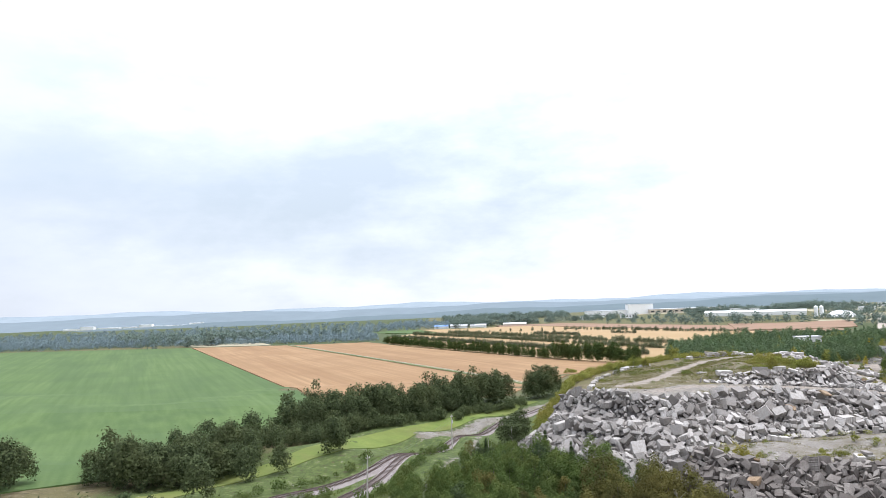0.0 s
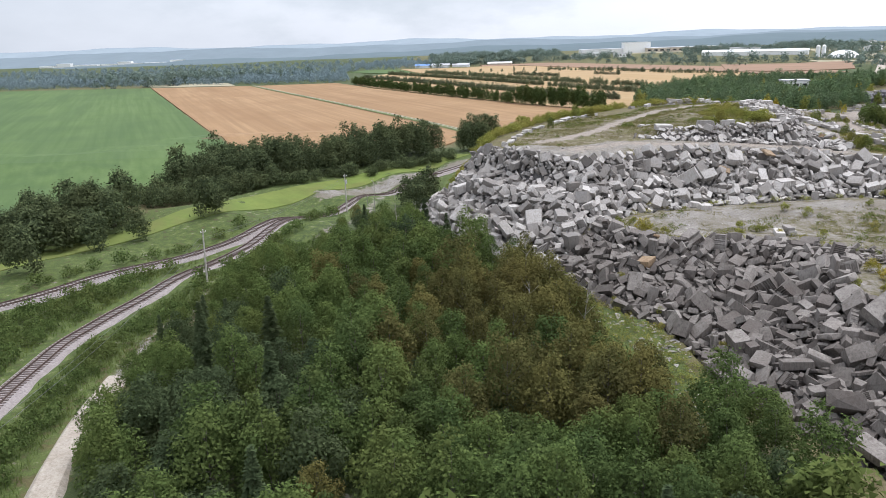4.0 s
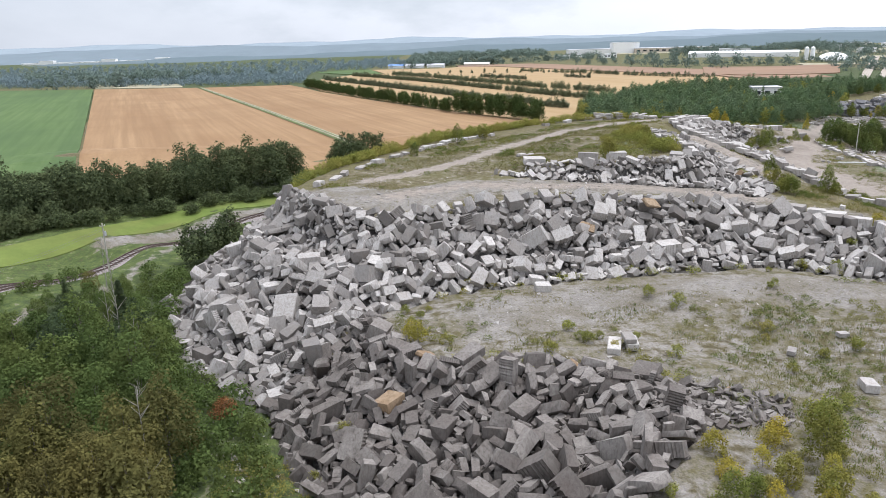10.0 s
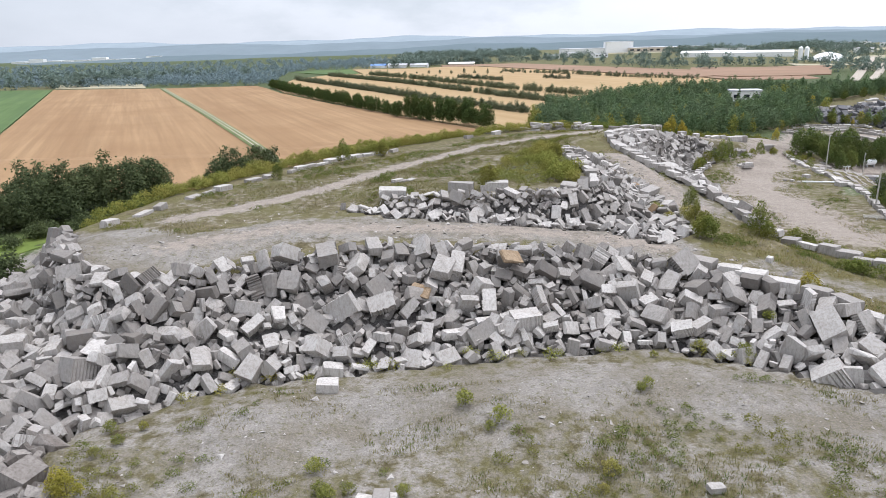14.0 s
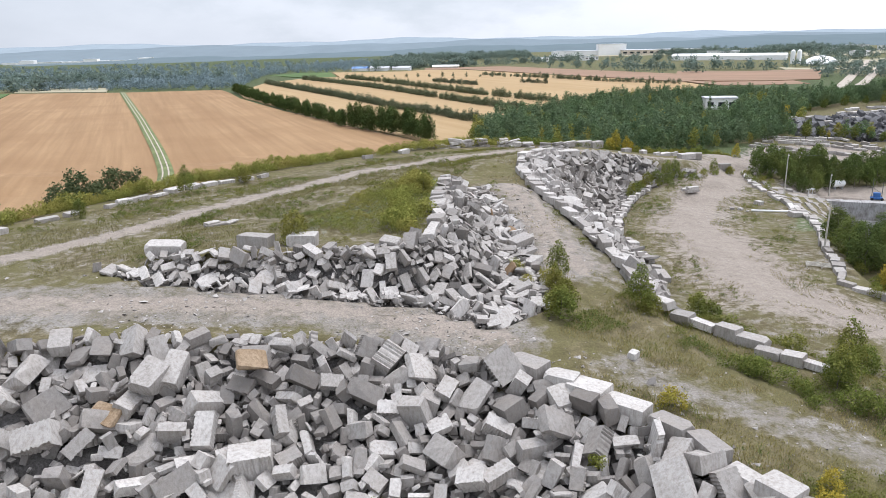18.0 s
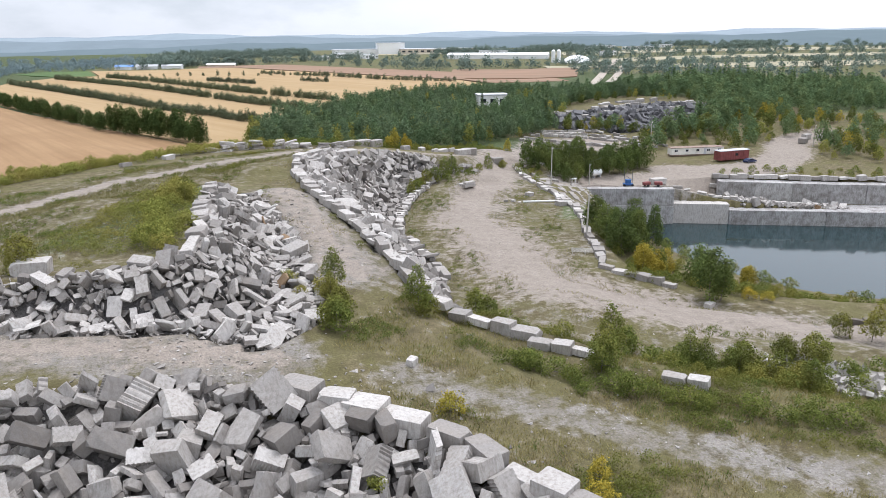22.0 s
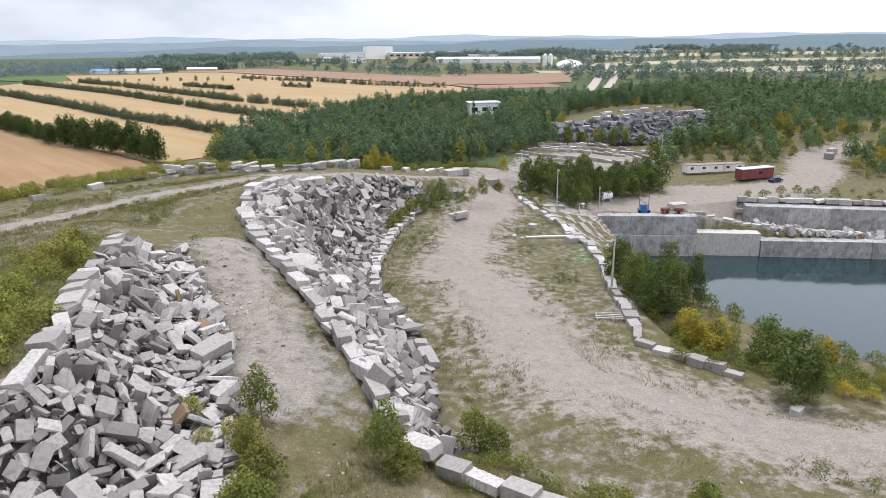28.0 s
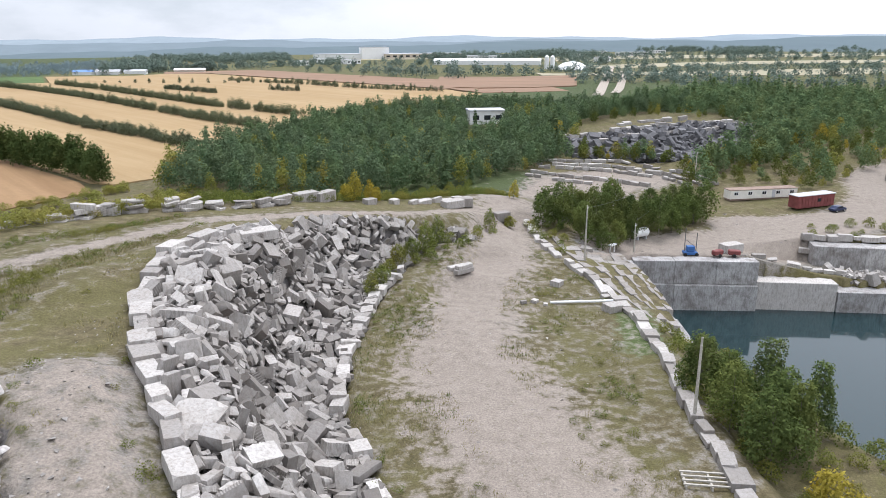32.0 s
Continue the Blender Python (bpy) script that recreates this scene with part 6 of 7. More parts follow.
rock_wall("quarry_wall", [(196.5, 287), (218, 278.5)], -2.9, -17, "tall sawn granite face streaked with dark stains", [-7.4])
rock_wall("quarry_wall", [(183.2, 250), (196.2, 287.2)], -2.9, -17, "granite face at the western end of the pond", None, 3.0, 2)
rock_wall("quarry_wall", [(217.5, 279), (231.5, 272.8)], -6.9, -17, "pale granite block projecting into the pond", None, 7.5, 3, GRANITE, 20.0)
rock_wall("quarry_wall", [(231.5, 272.5), (262, 259.5), (330, 232)], -8.4, -17, "low granite ledge above the dark water", None, 9.0, 4)
rock_wall("quarry_wall", [(236, 284), (262, 270), (330, 240)], -3.0, -9.5, "upper granite face with stained joints", None, 4.0, 5)
rock_wall("quarry_wall", [(240, 198), (216, 209), (202, 218)], -11.3, -17, "low pale rock shelf along the southern shore", None, 4.0, 6, GRANITE)
block_row([(238, 288), (250, 281.5), (262, 275), (285, 265)], 2.6, "row of pale blocks on the upper face", 1.02, SQUARE_KIT, 0.0, 21)
block_row([(237, 287), (250, 280.3), (262, 273.8), (285, 263.8), (325, 247)], 2.1, "second tier of pale blocks on the upper face", 1.05, SQUARE_KIT, 0.08, 23, -1.7)
block_row([(285, 265), (325, 248)], 2.5, "row of pale blocks along the upper face", 1.05, SQUARE_KIT, 0.05, 24)
block_row([(223, 284.5), (233, 279), (242, 274.5), (254, 268)], 2.0, "row of blocks along the quarry ramp", 1.05, SQUARE_KIT, 0.1, 22)
stone_pile([(236, 281), (252, 272), (262, 266), (262, 262), (246, 270), (236, 275)], 1.7, 1.2, PALE_KIT, GRANITE_FILL, "broken blocks tipped on the quarry ledge", [(236, 278), (262, 264)])
stone_pile([(155, 170.5), (158.5, 171), (163, 165.5), (165.5, 159.5), (160, 158.5), (156.5, 164)], 1.25, 0.6, PALE_KIT, GRANITE_FILL, "small heap of broken blocks among shrubs below the bank", [(156, 168), (162, 160)])
stone_pile([(71, 121.5), (77, 119.5), (84.5, 116.5), (83, 113), (77, 111), (72.5, 113), (70, 118)], 1.0, 0.5, WORN_KIT, WEATHERED_FILL, "spread of small broken stones at the edge of the yard", [(72, 120), (84, 115)], flat=0.6)
for k, line in enumerate(([(221, 382), (243, 369), (252, 350), (253, 336)], [(219, 376.5), (239, 364), (247, 349), (248, 335)], [(217, 371), (235.5, 359), (243, 346.5), (244, 335)], [(211, 363), (224, 351), (233, 338)], [(207, 358), (220, 346)])):
    block_row(line, 2.2, "row of sorted blocks in the storage yard", 1.12, SQUARE_KIT, 0.1, 30 + k)
far_kit = [stone_mesh("stone", _rng, DARK_ROCK, 0.4) for _ in range(8)]
stone_pile(PILES["far"], 2.6, 1.6, far_kit, DARK_ROCK, "distant heap of dark quarry rock", [(232, 384), (250, 371), (272, 364)])
block_row([(250, 392), (268, 389), (290, 392), (304, 396)], 3.0, "row of pale blocks crowning the distant heap", 1.05, SQUARE_KIT, 0.1, 41)


def slab_stack(x, y, turn, sizes, label, rough=None):
    ob = thing("slab_stack", pose(x, y, z_at(x, y), 0, 0, turn), label, "slab stack", "stacks of slabs")
    z = 0.0
    for k, (sx, sy, sz, dx, dy, a) in enumerate(sizes):
        level = z if k % 2 == 0 else 0.0
        if rough:
            part("slab", PALE_KIT[rough.randrange(len(PALE_KIT))], ob, where=pose(dx, dy, level + sz / 2, rough.gauss(0, 5), rough.gauss(0, 5), a) @ Matrix.Diagonal((sx, sy * 1.5, sz * 2.2, 1)))
        else:
            part("slab", bevel_box("slab", sx, sy, sz, GRANITE, 0.06), ob, where=pose(dx, dy, level, 0, 0, a))
        z += sz if k % 2 == 0 else 0
    return ob


shelf = thing("rock_shelf", Matrix(), "pale bare granite shelf with open joints at the pit edge", "rock shelf", "", "structure")
_srng = random.Random(51)
_inner, _outer = [(183.6, 297), (181.6, 287), (180.6, 277), (179.6, 268), (178.4, 259), (177.2, 250)], [(194.6, 290.4), (193.4, 285.4), (190.6, 277), (187.7, 268.4), (184.8, 259.8), (181.4, 249.6)]


def along_line(pts, u):
    k = min(int(u * (len(pts) - 1)), len(pts) - 2)
    f = u * (len(pts) - 1) - k
    return Vector(pts[k]) * (1 - f) + Vector(pts[k + 1]) * f


for k in range(15):
    cuts = [0.0] + [(j + _srng.uniform(-0.25, 0.25)) / 4 for j in (1, 2, 3)] + [1.0]
    for j in range(4):
        ring = []
        for u, v in ((k, cuts[j]), (k + 1, cuts[j]), (k + 1, cuts[j + 1]), (k, cuts[j + 1])):
            q = along_line(_inner, u / 15).lerp(along_line(_outer, u / 15), v)
            ring.append(q)
        heart = (ring[0] + ring[1] + ring[2] + ring[3]) / 4
        lift = _srng.uniform(0.1, 0.22)
        ring = [heart + (q - heart) * 0.97 for q in ring]
        top = [(q.x - heart.x, q.y - heart.y, max(z_at(heart.x, heart.y) + (-0.35 if v == j + 1 else 0.0), -3.1) + lift) for v, q in zip((j, j, j + 1, j + 1), ring)]
        me = mesh("slab", [(x, y, -3.6) for x, y, _ in top] + top, box_data(0, 1, 0, 1, 0, 1)[1], SHELF_ROCK)
        part("slab", me, shelf, where=pose(heart.x, heart.y, 0))
slab_stack(72, 128.5, 80, [(2.6, 1.3, 0.8, 0.3, -0.9, 4), (3.4, 1.4, 0.7, -0.4, 0.9, -6), (2.2, 1.2, 0.5, 0.2, -0.6, 10)], "few granite slabs stacked on the yard")
block_row([(238, 396), (248, 399), (262, 400), (280, 402), (298, 404), (314, 402)], 3.4, "row of pale blocks along the dark heap's top", 1.1, SQUARE_KIT, 0.1, 21, -0.6)
block_row([(262, 408), (278, 411), (298, 412)], 3.2, "second row of pale blocks on the dark heap", 1.2, SQUARE_KIT, 0.2, 22, -1.6)
_nrng = random.Random(33)
for _x, _y, _n in ((90, 283, 1), (92.5, 286, 1), (95, 288, 2), (97.5, 288.5, 1), (100, 289.5, 2), (102, 290.2, 2), (104, 291, 4), (107, 292, 4), (110.5, 293, 5), (116, 293.5, 4), (119, 294, 4), (122.5, 294.5, 3), (127, 295, 3), (130.5, 295.5, 3), (133, 297, 3)):
    slab_stack(_x, _y, _nrng.uniform(-30, 30), [(_nrng.uniform(2.0, 3.6), _nrng.uniform(1.2, 2.0), _nrng.uniform(0.35, 0.6), _nrng.uniform(-0.3, 0.3), _nrng.uniform(-0.3, 0.3), _nrng.uniform(-25, 25)) for _k in range(2 * _n) if _k % 2 == 0 for _k in (0, 1)][: 2 * _n - 1], "stack of thin rough granite slabs along the northern edge", _nrng)
for _x, _y, _t in ((138, 302, 20), (141.5, 303, 35), (168, 309, 10), (171, 311, -20), (177, 305, 5), (302, 325, 30), (307, 329, 10), (312, 326, -15), (318, 331, 25)):
    slab_stack(_x, _y, _t, [(_nrng.uniform(3, 4.6), _nrng.uniform(1.8, 2.6), _nrng.uniform(1.3, 1.9), 0, 0, 4)], "big squared granite block beside the track")
shore = thing("shore_shelf", Matrix(), "pale flat granite shelf at the pond's near shore", "rock shelf", "", "structure")
for _k in range(9):
    for _j in range(3):
        _sx, _sy = _nrng.uniform(2.6, 3.6), _nrng.uniform(1.7, 2.4)
        _m = pose(200.5 + 2.5 * _k + 0.4 * _j, 216.5 - 1.25 * _k - 2.2 * _j, -12.9 + 0.1 * _j, _nrng.uniform(-2, 2), _nrng.uniform(-2, 2), -27 + _nrng.uniform(-8, 8))
        part("slab", bevel_box("slab", _sx, _sy, _nrng.uniform(1.2, 1.7), GRANITE, 0.08), shore, where=_m)
slab_stack(157.8, 275, 20, [(3.4, 1.1, 0.7, 0, -1.0, 2), (3.2, 1.1, 0.7, 0.2, 0.8, -3), (3.0, 1.0, 0.6, 0.1, -0.9, 5)], "stack of long slabs beside the sand road")
slab_stack(70, 206, 30, [(3.0, 1.2, 0.3, 0, 0, 4), (2.2, 1.0, 0.25, 2.2, 0.4, 40), (2.0, 1.1, 0.25, -0.4, 0.2, 20)], "thin slabs lying in the hilltop grass")
slab_stack(127.5, 264.5, 10, [(4.6, 2.6, 1.2, 0, 0, 3)], "large flat white granite slab beside the heap")
pipe = thing("white_pipe", Matrix(), "long white pipe lying beside stone debris", "pipe")
part("tube", tube("tube", [(167, 262, z_at(167, 262) + 0.2), (176, 259.5, z_at(176, 259.5) + 0.5)], [0.2, 0.2], WHITE_PAINT, 10), pipe)
planks = thing("plank_frame", pose(158.5, 216, z_at(158.5, 216), 0, 0, -25), "grey wooden frame of planks in the weeds", "frame")
for k in range(4):
    part("plank", boxes("plank", [(-2.2, 2.2, -1.0 + 0.6 * k, -0.85 + 0.6 * k, 0.3, 0.42)], POLE_WOOD), planks)
for px in (-2.0, 0.0, 2.0):
    part("post", boxes("post", [(px - 0.08, px + 0.08, -1.1, 1.0, -0.1, 0.3)], POLE_WOOD), planks)
block_row([(176, 179), (186, 172), (200, 166)], 1.8, "broken blocks beside the lower track", 1.0, WORN_KIT, 0.1, 61)
for x, y, s, a in ((174, 257, 2.2, 12), (163, 262.5, 0.9, 15), (165, 263, 1.0, 40), (166, 261.5, 0.8, 70), (163.5, 190.4, 1.7, 30), (97, 131, 1.2, 10), (90, 128, 1.6, 60), (66, 147.5, 2.0, 5), (107, 153.5, 2.2, 20), (93, 119, 2.0, 80), (172, 270, 1.8, 40), (176, 262, 1.6, 10), (118, 171, 1.1, 50)):
    b = new("boulder", SQUARE_KIT[int(a) % len(SQUARE_KIT)])
    b.matrix_basis = Matrix.LocRotScale((x, y, z_at(x, y) + 0.22 * s), Euler((0.06, 0.05, radians(a))), (s, s, s))
    tagged(b, "single pale granite block lying on the ground", "boulder", "loose boulders")


# ---- buildings, vehicles, machines ----
def site_office(x, y, turn, length):
    ob = thing("site_trailer", pose(x, y, z_at(x, y), 0, 0, turn), "long white site trailer with small windows", "trailer")
    part("body", bevel_box("body", length, 3.0, 2.2, CREAM_PAINT, 0.06, 0.4), ob)
    part("roof", bevel_box("roof", length + 0.3, 3.3, 0.16, BROWN_ROOF, 0.04, 2.6), ob, "brownish flat roof edge")
    part("skirt", bevel_box("skirt", length - 0.3, 2.7, 0.4, BROWN_ROOF, 0.02), ob)
    for k in range(5):
        px = -length / 2 + 1.6 + k * (length - 3.2) / 4
        w = part("window", boxes("window", [(px - 0.6, px + 0.6, -1.56, -1.5, 1.35, 2.2)], WHITE_PAINT), ob)
        part("pane", boxes("pane", [(px - 0.5, px - 0.04, -1.58, -1.561, 1.42, 2.12), (px + 0.04, px + 0.5, -1.58, -1.561, 1.42, 2.12)], DARK_GLASS), w)
    part("door", boxes("door", [(2.2, 3.1, -1.57, -1.5, 0.45, 2.4)], GREY_ROOF), ob, "grey door")


site_office(254, 320.5, -8, 18.5)


def container(x, y, turn):
    ob = thing("red_container", pose(x, y, z_at(x, y), 0, 0, turn), "faded red storage shed shaped like a boxcar", "shed")
    part("body", bevel_box("body", 11.5, 3.0, 2.9, RED_PAINT, 0.05, 0.3), ob)
    for k in range(12):
        px = -5.5 + k
        part("rib", boxes("rib", [(px - 0.05, px + 0.05, -1.58, -1.49, 0.35, 3.1)], RED_PAINT), ob)
    part("roof", bevel_box("roof", 12.0, 3.3, 0.2, GREY_ROOF, 0.05, 3.2), ob, "pale roof edge")
    w = part("window", boxes("window", [(0.3, 1.2, -1.62, -1.5, 1.6, 2.4)], BLACK_RUBBER), ob)
    part("pane", boxes("pane", [(0.38, 1.12, -1.64, -1.621, 1.68, 2.32)], DARK_GLASS), w)


container(260.5, 310.5, 3)


def car(x, y, turn):
    ob = thing("car", pose(x, y, z_at(x, y), 0, 0, turn), "dark blue parked car beside the red shed", "car")
    bm = bmesh.new()
    side = [(-2.2, 0.35), (-2.2, 0.85), (-1.6, 0.95), (-1.0, 1.42), (0.5, 1.45), (1.2, 0.98), (2.1, 0.85), (2.2, 0.35)]
    a = [bm.verts.new((px, -0.85, pz)) for px, pz in side]
    b = [bm.verts.new((px, 0.85, pz)) for px, pz in side]
    bm.faces.new(a), bm.faces.new(b[::-1])
    for i in range(8):
        j = (i + 1) % 8
        bm.faces.new((a[j], a[i], b[i], b[j]))
    bmesh.ops.bevel(bm, geom=bm.edges[:], offset=0.07, segments=2, affect="EDGES")
    part("body", bm_mesh("body", bm, CAR_PAINT), ob)
    part("side_window", boxes("side_window", [(-0.95, 0.55, -0.87, 0.87, 0.98, 1.34)], DARK_GLASS), ob, "dark side windows")
    for px in (-1.35, 1.35):
        for py in (-0.8, 0.8):
            w = part("wheel", tube("wheel", [(px, py - 0.1, 0.33), (px, py + 0.1, 0.33)], [0.33, 0.33], BLACK_RUBBER, 14), ob)
            part("rim", tube("rim", [(px, py - 0.12, 0.33), (px, py + 0.12, 0.33)], [0.19, 0.19], GREY_ROOF, 10), w)


car(264, 305.8, 8)


def utility_pole(x, y, height, lean=(0, 0), arm=True, lamp=False, label="weathered wooden utility pole with a crossarm"):
    ob = thing("utility_pole", pose(x, y, z_at(x, y) - 0.3, lean[0], lean[1], 40), label, "utility pole", "utility poles")
    part("pole", tube("pole", [(0, 0, 0), (0, 0, height / 2), (0, 0, height)], [0.17, 0.14, 0.1], POLE_WOOD, 10), ob)
    if arm:
        part("crossarm", boxes("crossarm", [(-0.45, 0.45, -0.16, -0.06, height - 0.5, height - 0.4)], POLE_WOOD), ob)
        for px in (-0.4, 0.4):
            part("insulator", tube("insulator", [(px, -0.11, height - 0.4), (px, -0.11, height - 0.22)], [0.05, 0.035], WHITE_PAINT, 8), ob)
    if lamp:
        part("transformer", tube("transformer", [(0.28, 0, height - 2.2), (0.28, 0, height - 1.4)], [0.22, 0.22], GREY_ROOF, 12), ob, "grey cylindrical transformer")
    return ob


utility_pole(-20.6, 67.9, 8.6, (0, -2))
utility_pole(-21.5, 126.5, 9.0, (0, 2))
utility_pole(-5, 176, 9.0, (0, 0), True, True, "weathered utility pole carrying a grey transformer")
utility_pole(163.1, 224.3, 8.6, (-1, 5), False, label="bare leaning wooden pole at the pond side")
utility_pole(182.5, 280.5, 10.0, (0, 0), True, label="wooden utility pole beside the road")
utility_pole(199, 291, 6.0, (0, 0), True, label="short wooden pole beside the white tank")
utility_pole(251, 343, 8.0, (0, 0))
utility_pole(300, 318, 8.0, (0, 3))


def cable(a, b, sag, r=0.018):
    pts = [tuple(a[i] + (b[i] - a[i]) * k / 12 - (sag * 4 * (k / 12) * (1 - k / 12) if i == 2 else 0) for i in range(3)) for k in range(13)]
    tagged(new("cable", tube("cable", pts, [r] * 13, CABLE, 5)), "thin dark cable hanging between poles", "cable", "overhead cables")


for o in (-0.5, 0.5):
    cable((-14 + o, 20, 8), (-20.6 + o, 67.9, 8.0), 0.9)
    cable((-20.6 + o, 67.9, 8.0), (-21.5 + o, 126.5, 8.4), 1.2)
    cable((-21.5 + o, 126.5, 8.4), (-5 + o, 176, 8.4), 1.1)
cable((182.5, 280.5, 9.6), (251, 343, 6.6), 2.4)
cable((199, 291, 3.6), (251, 343, 6.2), 2.0)


def tank(x, y):
    ob = thing("fuel_tank", pose(x, y, z_at(x, y), 0, 0, 10), "white cylindrical fuel tank lying on stands", "tank")
    pr = [(-1.9, 0.3), (-1.75, 0.75), (-1.5, 0.92), (1.5, 0.92), (1.75, 0.75), (1.9, 0.3)]
    part("shell", tube("shell", [(px, 0, 1.4) for px, _ in pr], [r for _, r in pr], WHITE_PAINT, 20), ob)
    for px in (-1.1, 1.1):
        part("stand", boxes("stand", [(px - 0.12, px + 0.12, -0.7, 0.7, 0, 0.75)], GREY_ROOF), ob)


tank(204.5, 297.5)


def workbench(x, y):
    ob = thing("workbench", pose(x, y, z_at(x, y), 0, 0, 30), "small white metal frame with a flat top", "frame")
    part("top", boxes("top", [(-1.0, 1.0, -0.5, 0.5, 1.6, 1.75)], WHITE_PAINT), ob)
    for px in (-0.8, 0.8):
        part("leg", boxes("leg", [(px - 0.08, px + 0.08, -0.08, 0.08, 0, 1.6)], WHITE_PAINT), ob)


workbench(194.5, 291.5)


def drill(x, y):
    ob = thing("drill_rig", pose(x, y, z_at(x, y), 0, 0, -20), "blue drilling rig with two upright masts", "machine")
    part("frame", bevel_box("frame", 2.6, 1.6, 0.5, BLUE_PAINT, 0.05, 0.3), ob)
    part("engine", bevel_box("engine", 1.5, 1.2, 1.1, BLUE_PAINT, 0.1, 0.8), ob)
    for px in (-1.1, 1.1):
        part("mast", tube("mast", [(px, 0, 0.3), (px, 0, 5.4 if px < 0 else 4.4)], [0.09, 0.07], CABLE, 8), ob, "dark steel mast")
        part("wheel", tube("wheel", [(px, -0.95, 0.35), (px, -0.75, 0.35)], [0.35, 0.35], BLACK_RUBBER, 12), ob)
    part("brace", tube("brace", [(-1.1, 0, 3.2), (1.1, 0, 1.6)], [0.05, 0.05], CABLE, 6), ob)


drill(208.5, 286.5)


def compressor(x, y, turn):
    ob = thing("compressor", pose(x, y, z_at(x, y), 0, 0, turn), "dark red towed compressor near the pit edge", "machine", "compressors")
    part("hood", bevel_box("hood", 2.2, 1.2, 0.9, RED_PAINT, 0.16, 0.45), ob)
    part("drawbar", boxes("drawbar", [(1.1, 2.2, -0.06, 0.06, 0.4, 0.52)], CABLE), ob)
    for py in (-0.7, 0.7):
        part("wheel", tube("wheel", [(0, py - 0.1, 0.35), (0, py + 0.1, 0.35)], [0.35, 0.35], BLACK_RUBBER, 12), ob)


compressor(212.5, 283.6, 10)
compressor(215.5, 282.6, -30)
slab_stack(217.5, 286, 5, [(4.2, 2.4, 1.6, 0, 0, 0)], "large squared block beside the compressors")


def hall(name, x, y, turn, sx, sy, sz, wall, roof, label, pitch=0.0, bays=0):
    ob = thing(name, pose(x, y, z_at(x, y), 0, 0, turn), label, "building", "distant buildings")
    part("wall", boxes("wall", [(-sx / 2, sx / 2, -sy / 2, sy / 2, -1, sz)], wall), ob)
    if pitch:
        v = [(-sx / 2 - 0.5, -sy / 2 - 0.5, sz), (sx / 2 + 0.5, -sy / 2 - 0.5, sz), (sx / 2 + 0.5, 0, sz + pitch), (-sx / 2 - 0.5, 0, sz + pitch), (-sx / 2 - 0.5, sy / 2 + 0.5, sz), (sx / 2 + 0.5, sy / 2 + 0.5, sz)]
        part("roof", mesh("roof", v, [(0, 1, 2, 3), (3, 2, 5, 4), (0, 3, 4), (1, 5, 2), (0, 4, 5, 1)], roof), ob)
    else:
        part("roof", boxes("roof", [(-sx / 2 - 0.4, sx / 2 + 0.4, -sy / 2 - 0.4, sy / 2 + 0.4, sz, sz + 0.6)], roof), ob)
    for k in range(bays):
        px = -sx / 2 + (k + 0.5) * sx / bays
        part("window", boxes("window", [(px - sx / bays * 0.28, px + sx / bays * 0.28, -sy / 2 - 0.08, -sy / 2 + 0.1, sz * 0.35, sz * 0.7)], DARK_GLASS), ob)


hall("factory_tower", 430, 1570, -4, 52, 40, 21, WHITE_PAINT, GREY_ROOF, "tall white factory block on the plain", bays=0)
hall("factory", 520, 1560, -4, 150, 60, 9, TAN_WALL, GREY_ROOF, "low tan factory hall beside the tower", bays=12)
hall("factory", 400, 1600, -4, 160, 50, 9, WHITE_PAINT, GREY_ROOF, "low white factory hall", bays=0)
hall("warehouse", 500, 1150, -30, 150, 24, 6, WHITE_PAINT, WHITE_PAINT, "very long white warehouse with a pale roof", 3.0)
hall("office", 560, 1330, -20, 50, 20, 8, WHITE_PAINT, GREY_ROOF, "white works building with windows", bays=8)
sheet("hay_field", [(-262, 728), (-176, 712), (-200, 770), (-296, 800)], PALE_FIELD, "pale stubble field behind the grain", 0.5, 30)
hall("barn", -6, 1060, -12, 20, 9, 2.6, WHITE_PAINT, BLUE_ROOF, "white barn with a blue metal roof", 2.2)
hall("barn", 20, 1055, -12, 25, 9, 2.6, WHITE_PAINT, GREY_ROOF, "white barn with a grey metal roof", 2.4)
hall("barn", 48, 1050, -12, 23, 9, 2.6, WHITE_PAINT, GREY_ROOF, "white barn with a grey metal roof", 2.2)
hall("barn", 104, 1070, -12, 34, 9, 2.4, TAN_WALL, WHITE_PAINT, "long low pale barn", 2.0)
hall("workshop", 237, 471, -10, 15, 10, 5.5, WHITE_PAINT, GREY_ROOF, "open-fronted white workshop among the trees", bays=3)
for k, (x, y, s) in enumerate(((820, 1500, 40), (900, 1420, 60), (760, 1620, 30), (980, 1700, 50), (640, 1480, 40), (1050, 1560, 34), (330, 1280, 24), (300, 1380, 30), (250, 1250, 18), (700, 1180, 30))):
    hall("warehouse", x, y, -20 + 7 * k, s, 18, 6, WHITE_PAINT, GREY_ROOF, "small pale industrial building far off", 0.0, 4)
for k in range(10):
    hall("factory", -1240 + 44 * k + 8 * (k % 3), 2400 + 7 * k, 5, 42, 26, 5 + 6 * (k % 4 == 1), WHITE_PAINT, WHITE_PAINT, "pale works building across the valley")


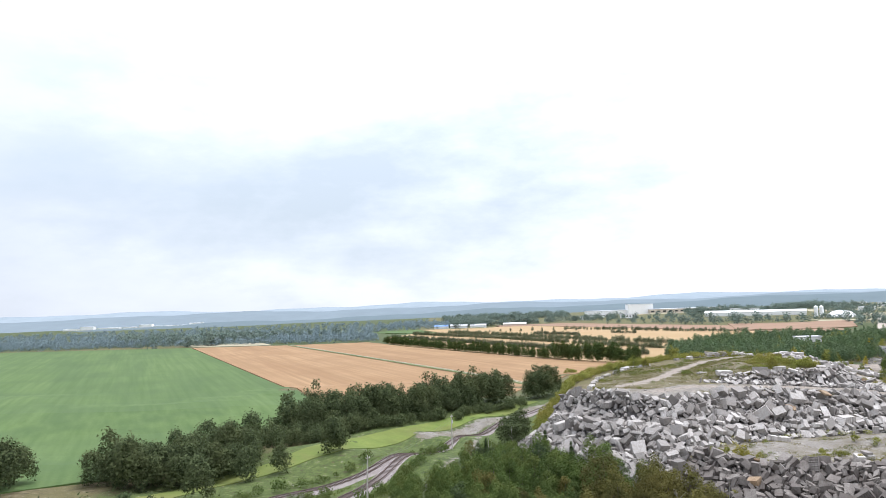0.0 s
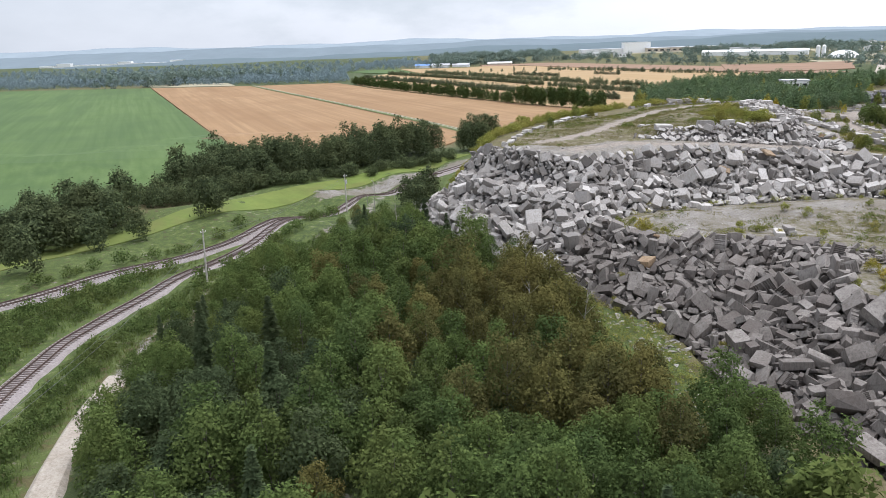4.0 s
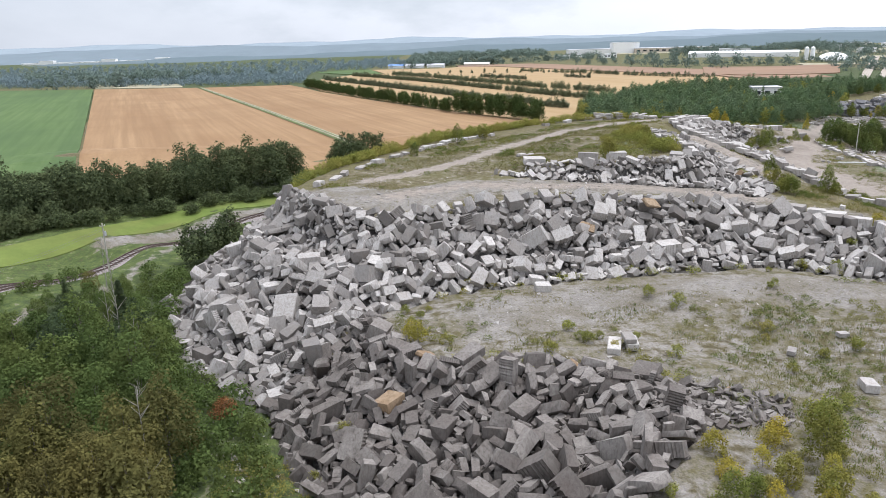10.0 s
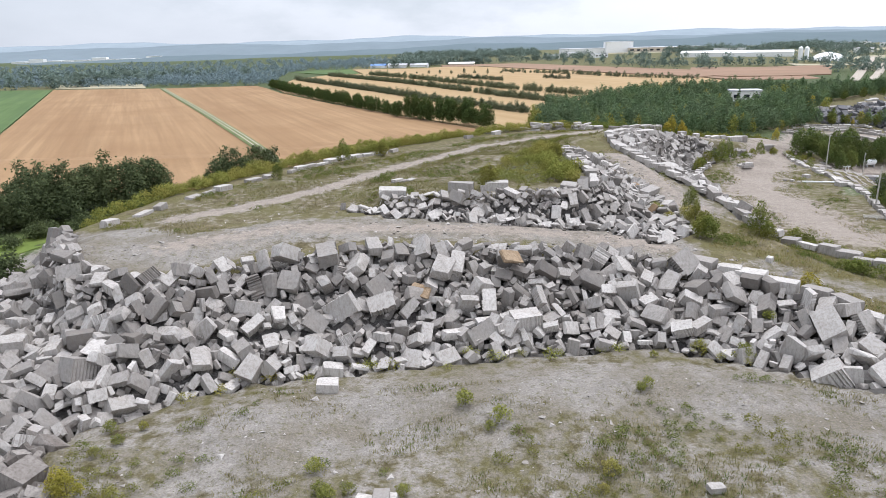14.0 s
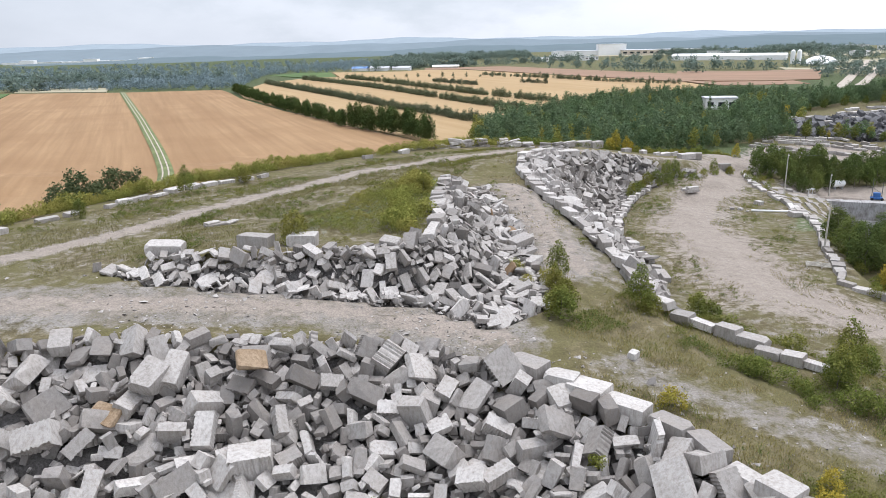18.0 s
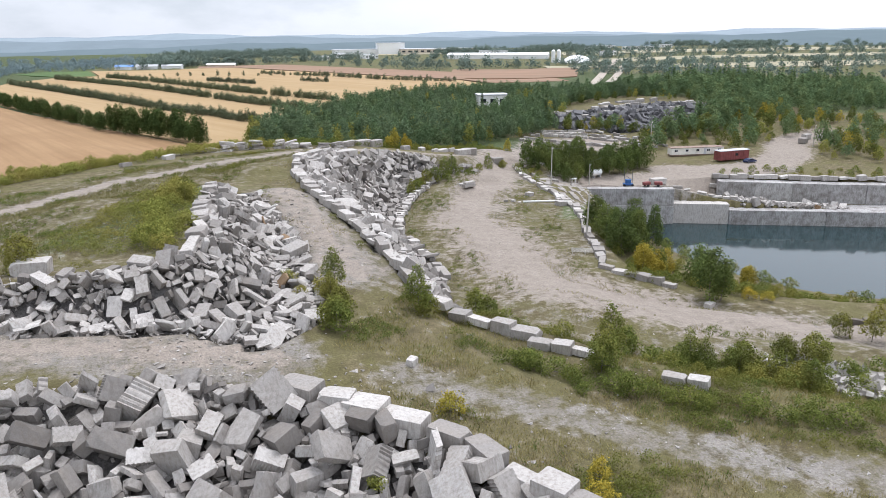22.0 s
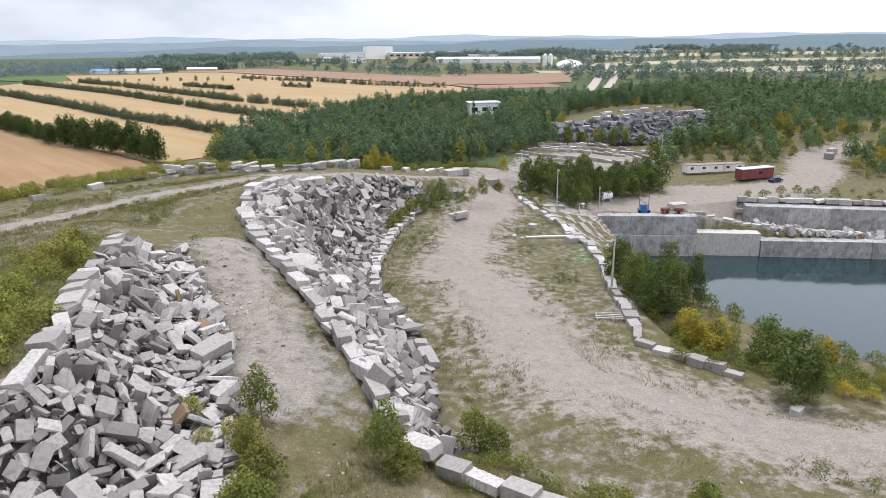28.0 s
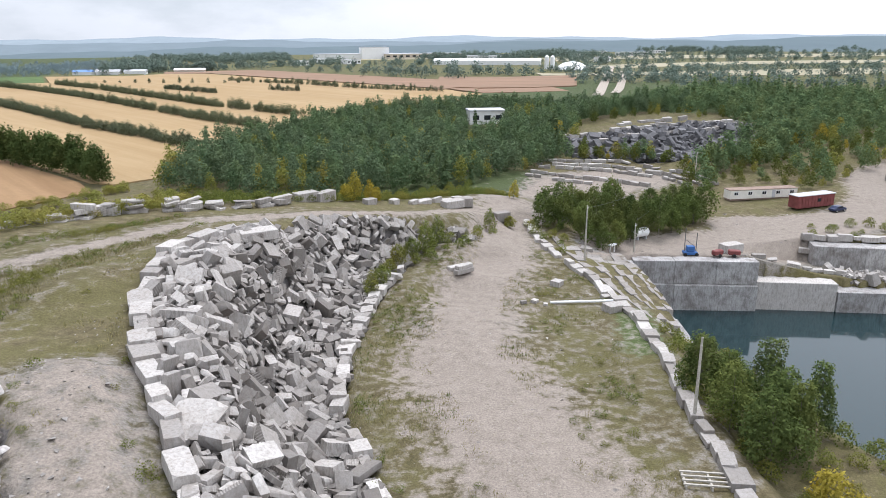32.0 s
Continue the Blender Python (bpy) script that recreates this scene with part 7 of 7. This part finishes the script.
def dome(x, y, r, sz):
    ob = thing("storage_dome", pose(x, y, z_at(x, y)), "white fabric storage dome on the plain", "dome")
    bm = bmesh.new()
    bmesh.ops.create_uvsphere(bm, u_segments=32, v_segments=16, radius=r)
    bmesh.ops.delete(bm, geom=[v for v in bm.verts if v.co.z < -0.01], context="VERTS")
    bmesh.ops.scale(bm, vec=(1, 1, sz / r), verts=bm.verts)
    me = bm_mesh("shell", bm, WHITE_PAINT)
    part("shell", me, ob)
    part("ring_wall", tube("ring_wall", [(0, 0, -0.5), (0, 0, 2.0)], [r * 1.01, r * 1.01], GREY_ROOF, 32), ob)


dome(535, 962, 19, 11)
for x, y, h in ((508, 975, 14), (514, 972, 14)):
    s = thing("silo", pose(x, y, z_at(x, y)), "tall white silo beside the dome", "silo", "silos")
    part("shell", tube("shell", [(0, 0, -0.5), (0, 0, h), (0, 0, h + 2)], [2.6, 2.6, 0.4], WHITE_PAINT, 18), s)


# ---- distance ----
def hills(name, dist, height, mat, label, seed, base=-60.0, tilt=0.0, span=(-70, 70)):
    """A long wooded ridge round the plain."""
    vs, fs, n = [], [], 180
    rise = max(6.0, 0.3 * height)
    for k in range(n + 1):
        a = radians(span[0] + (span[1] - span[0]) * k / n)
        h = height + tilt * math.sin(a) + rise * (0.5 * math.sin(k * 0.21 + seed) + 0.35 * math.sin(k * 0.47 + seed * 2) + 0.14 * math.sin(k * 1.3 + seed))
        for d, z in ((dist - 700, base), (dist - 350, base * 0.2 + h * 0.62), (dist, h), (dist + 150, base)):
            vs.append((80 + d * math.sin(a), 100 + d * math.cos(a), z))
    for k in range(n):
        for j in range(3):
            i = k * 4 + j
            fs.append((i, i + 4, i + 5, i + 1))
    tagged(new(name, mesh(name, vs, fs, mat, True)), label, "hills", kind="structure")


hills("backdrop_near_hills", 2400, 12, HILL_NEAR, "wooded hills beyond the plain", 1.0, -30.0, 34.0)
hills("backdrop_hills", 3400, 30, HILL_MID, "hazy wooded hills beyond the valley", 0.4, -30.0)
hills("backdrop_far_hills", 4500, 46, HILL_FAR, "hills on the horizon, coloured faint blue for haze", 2.3, -30.0)
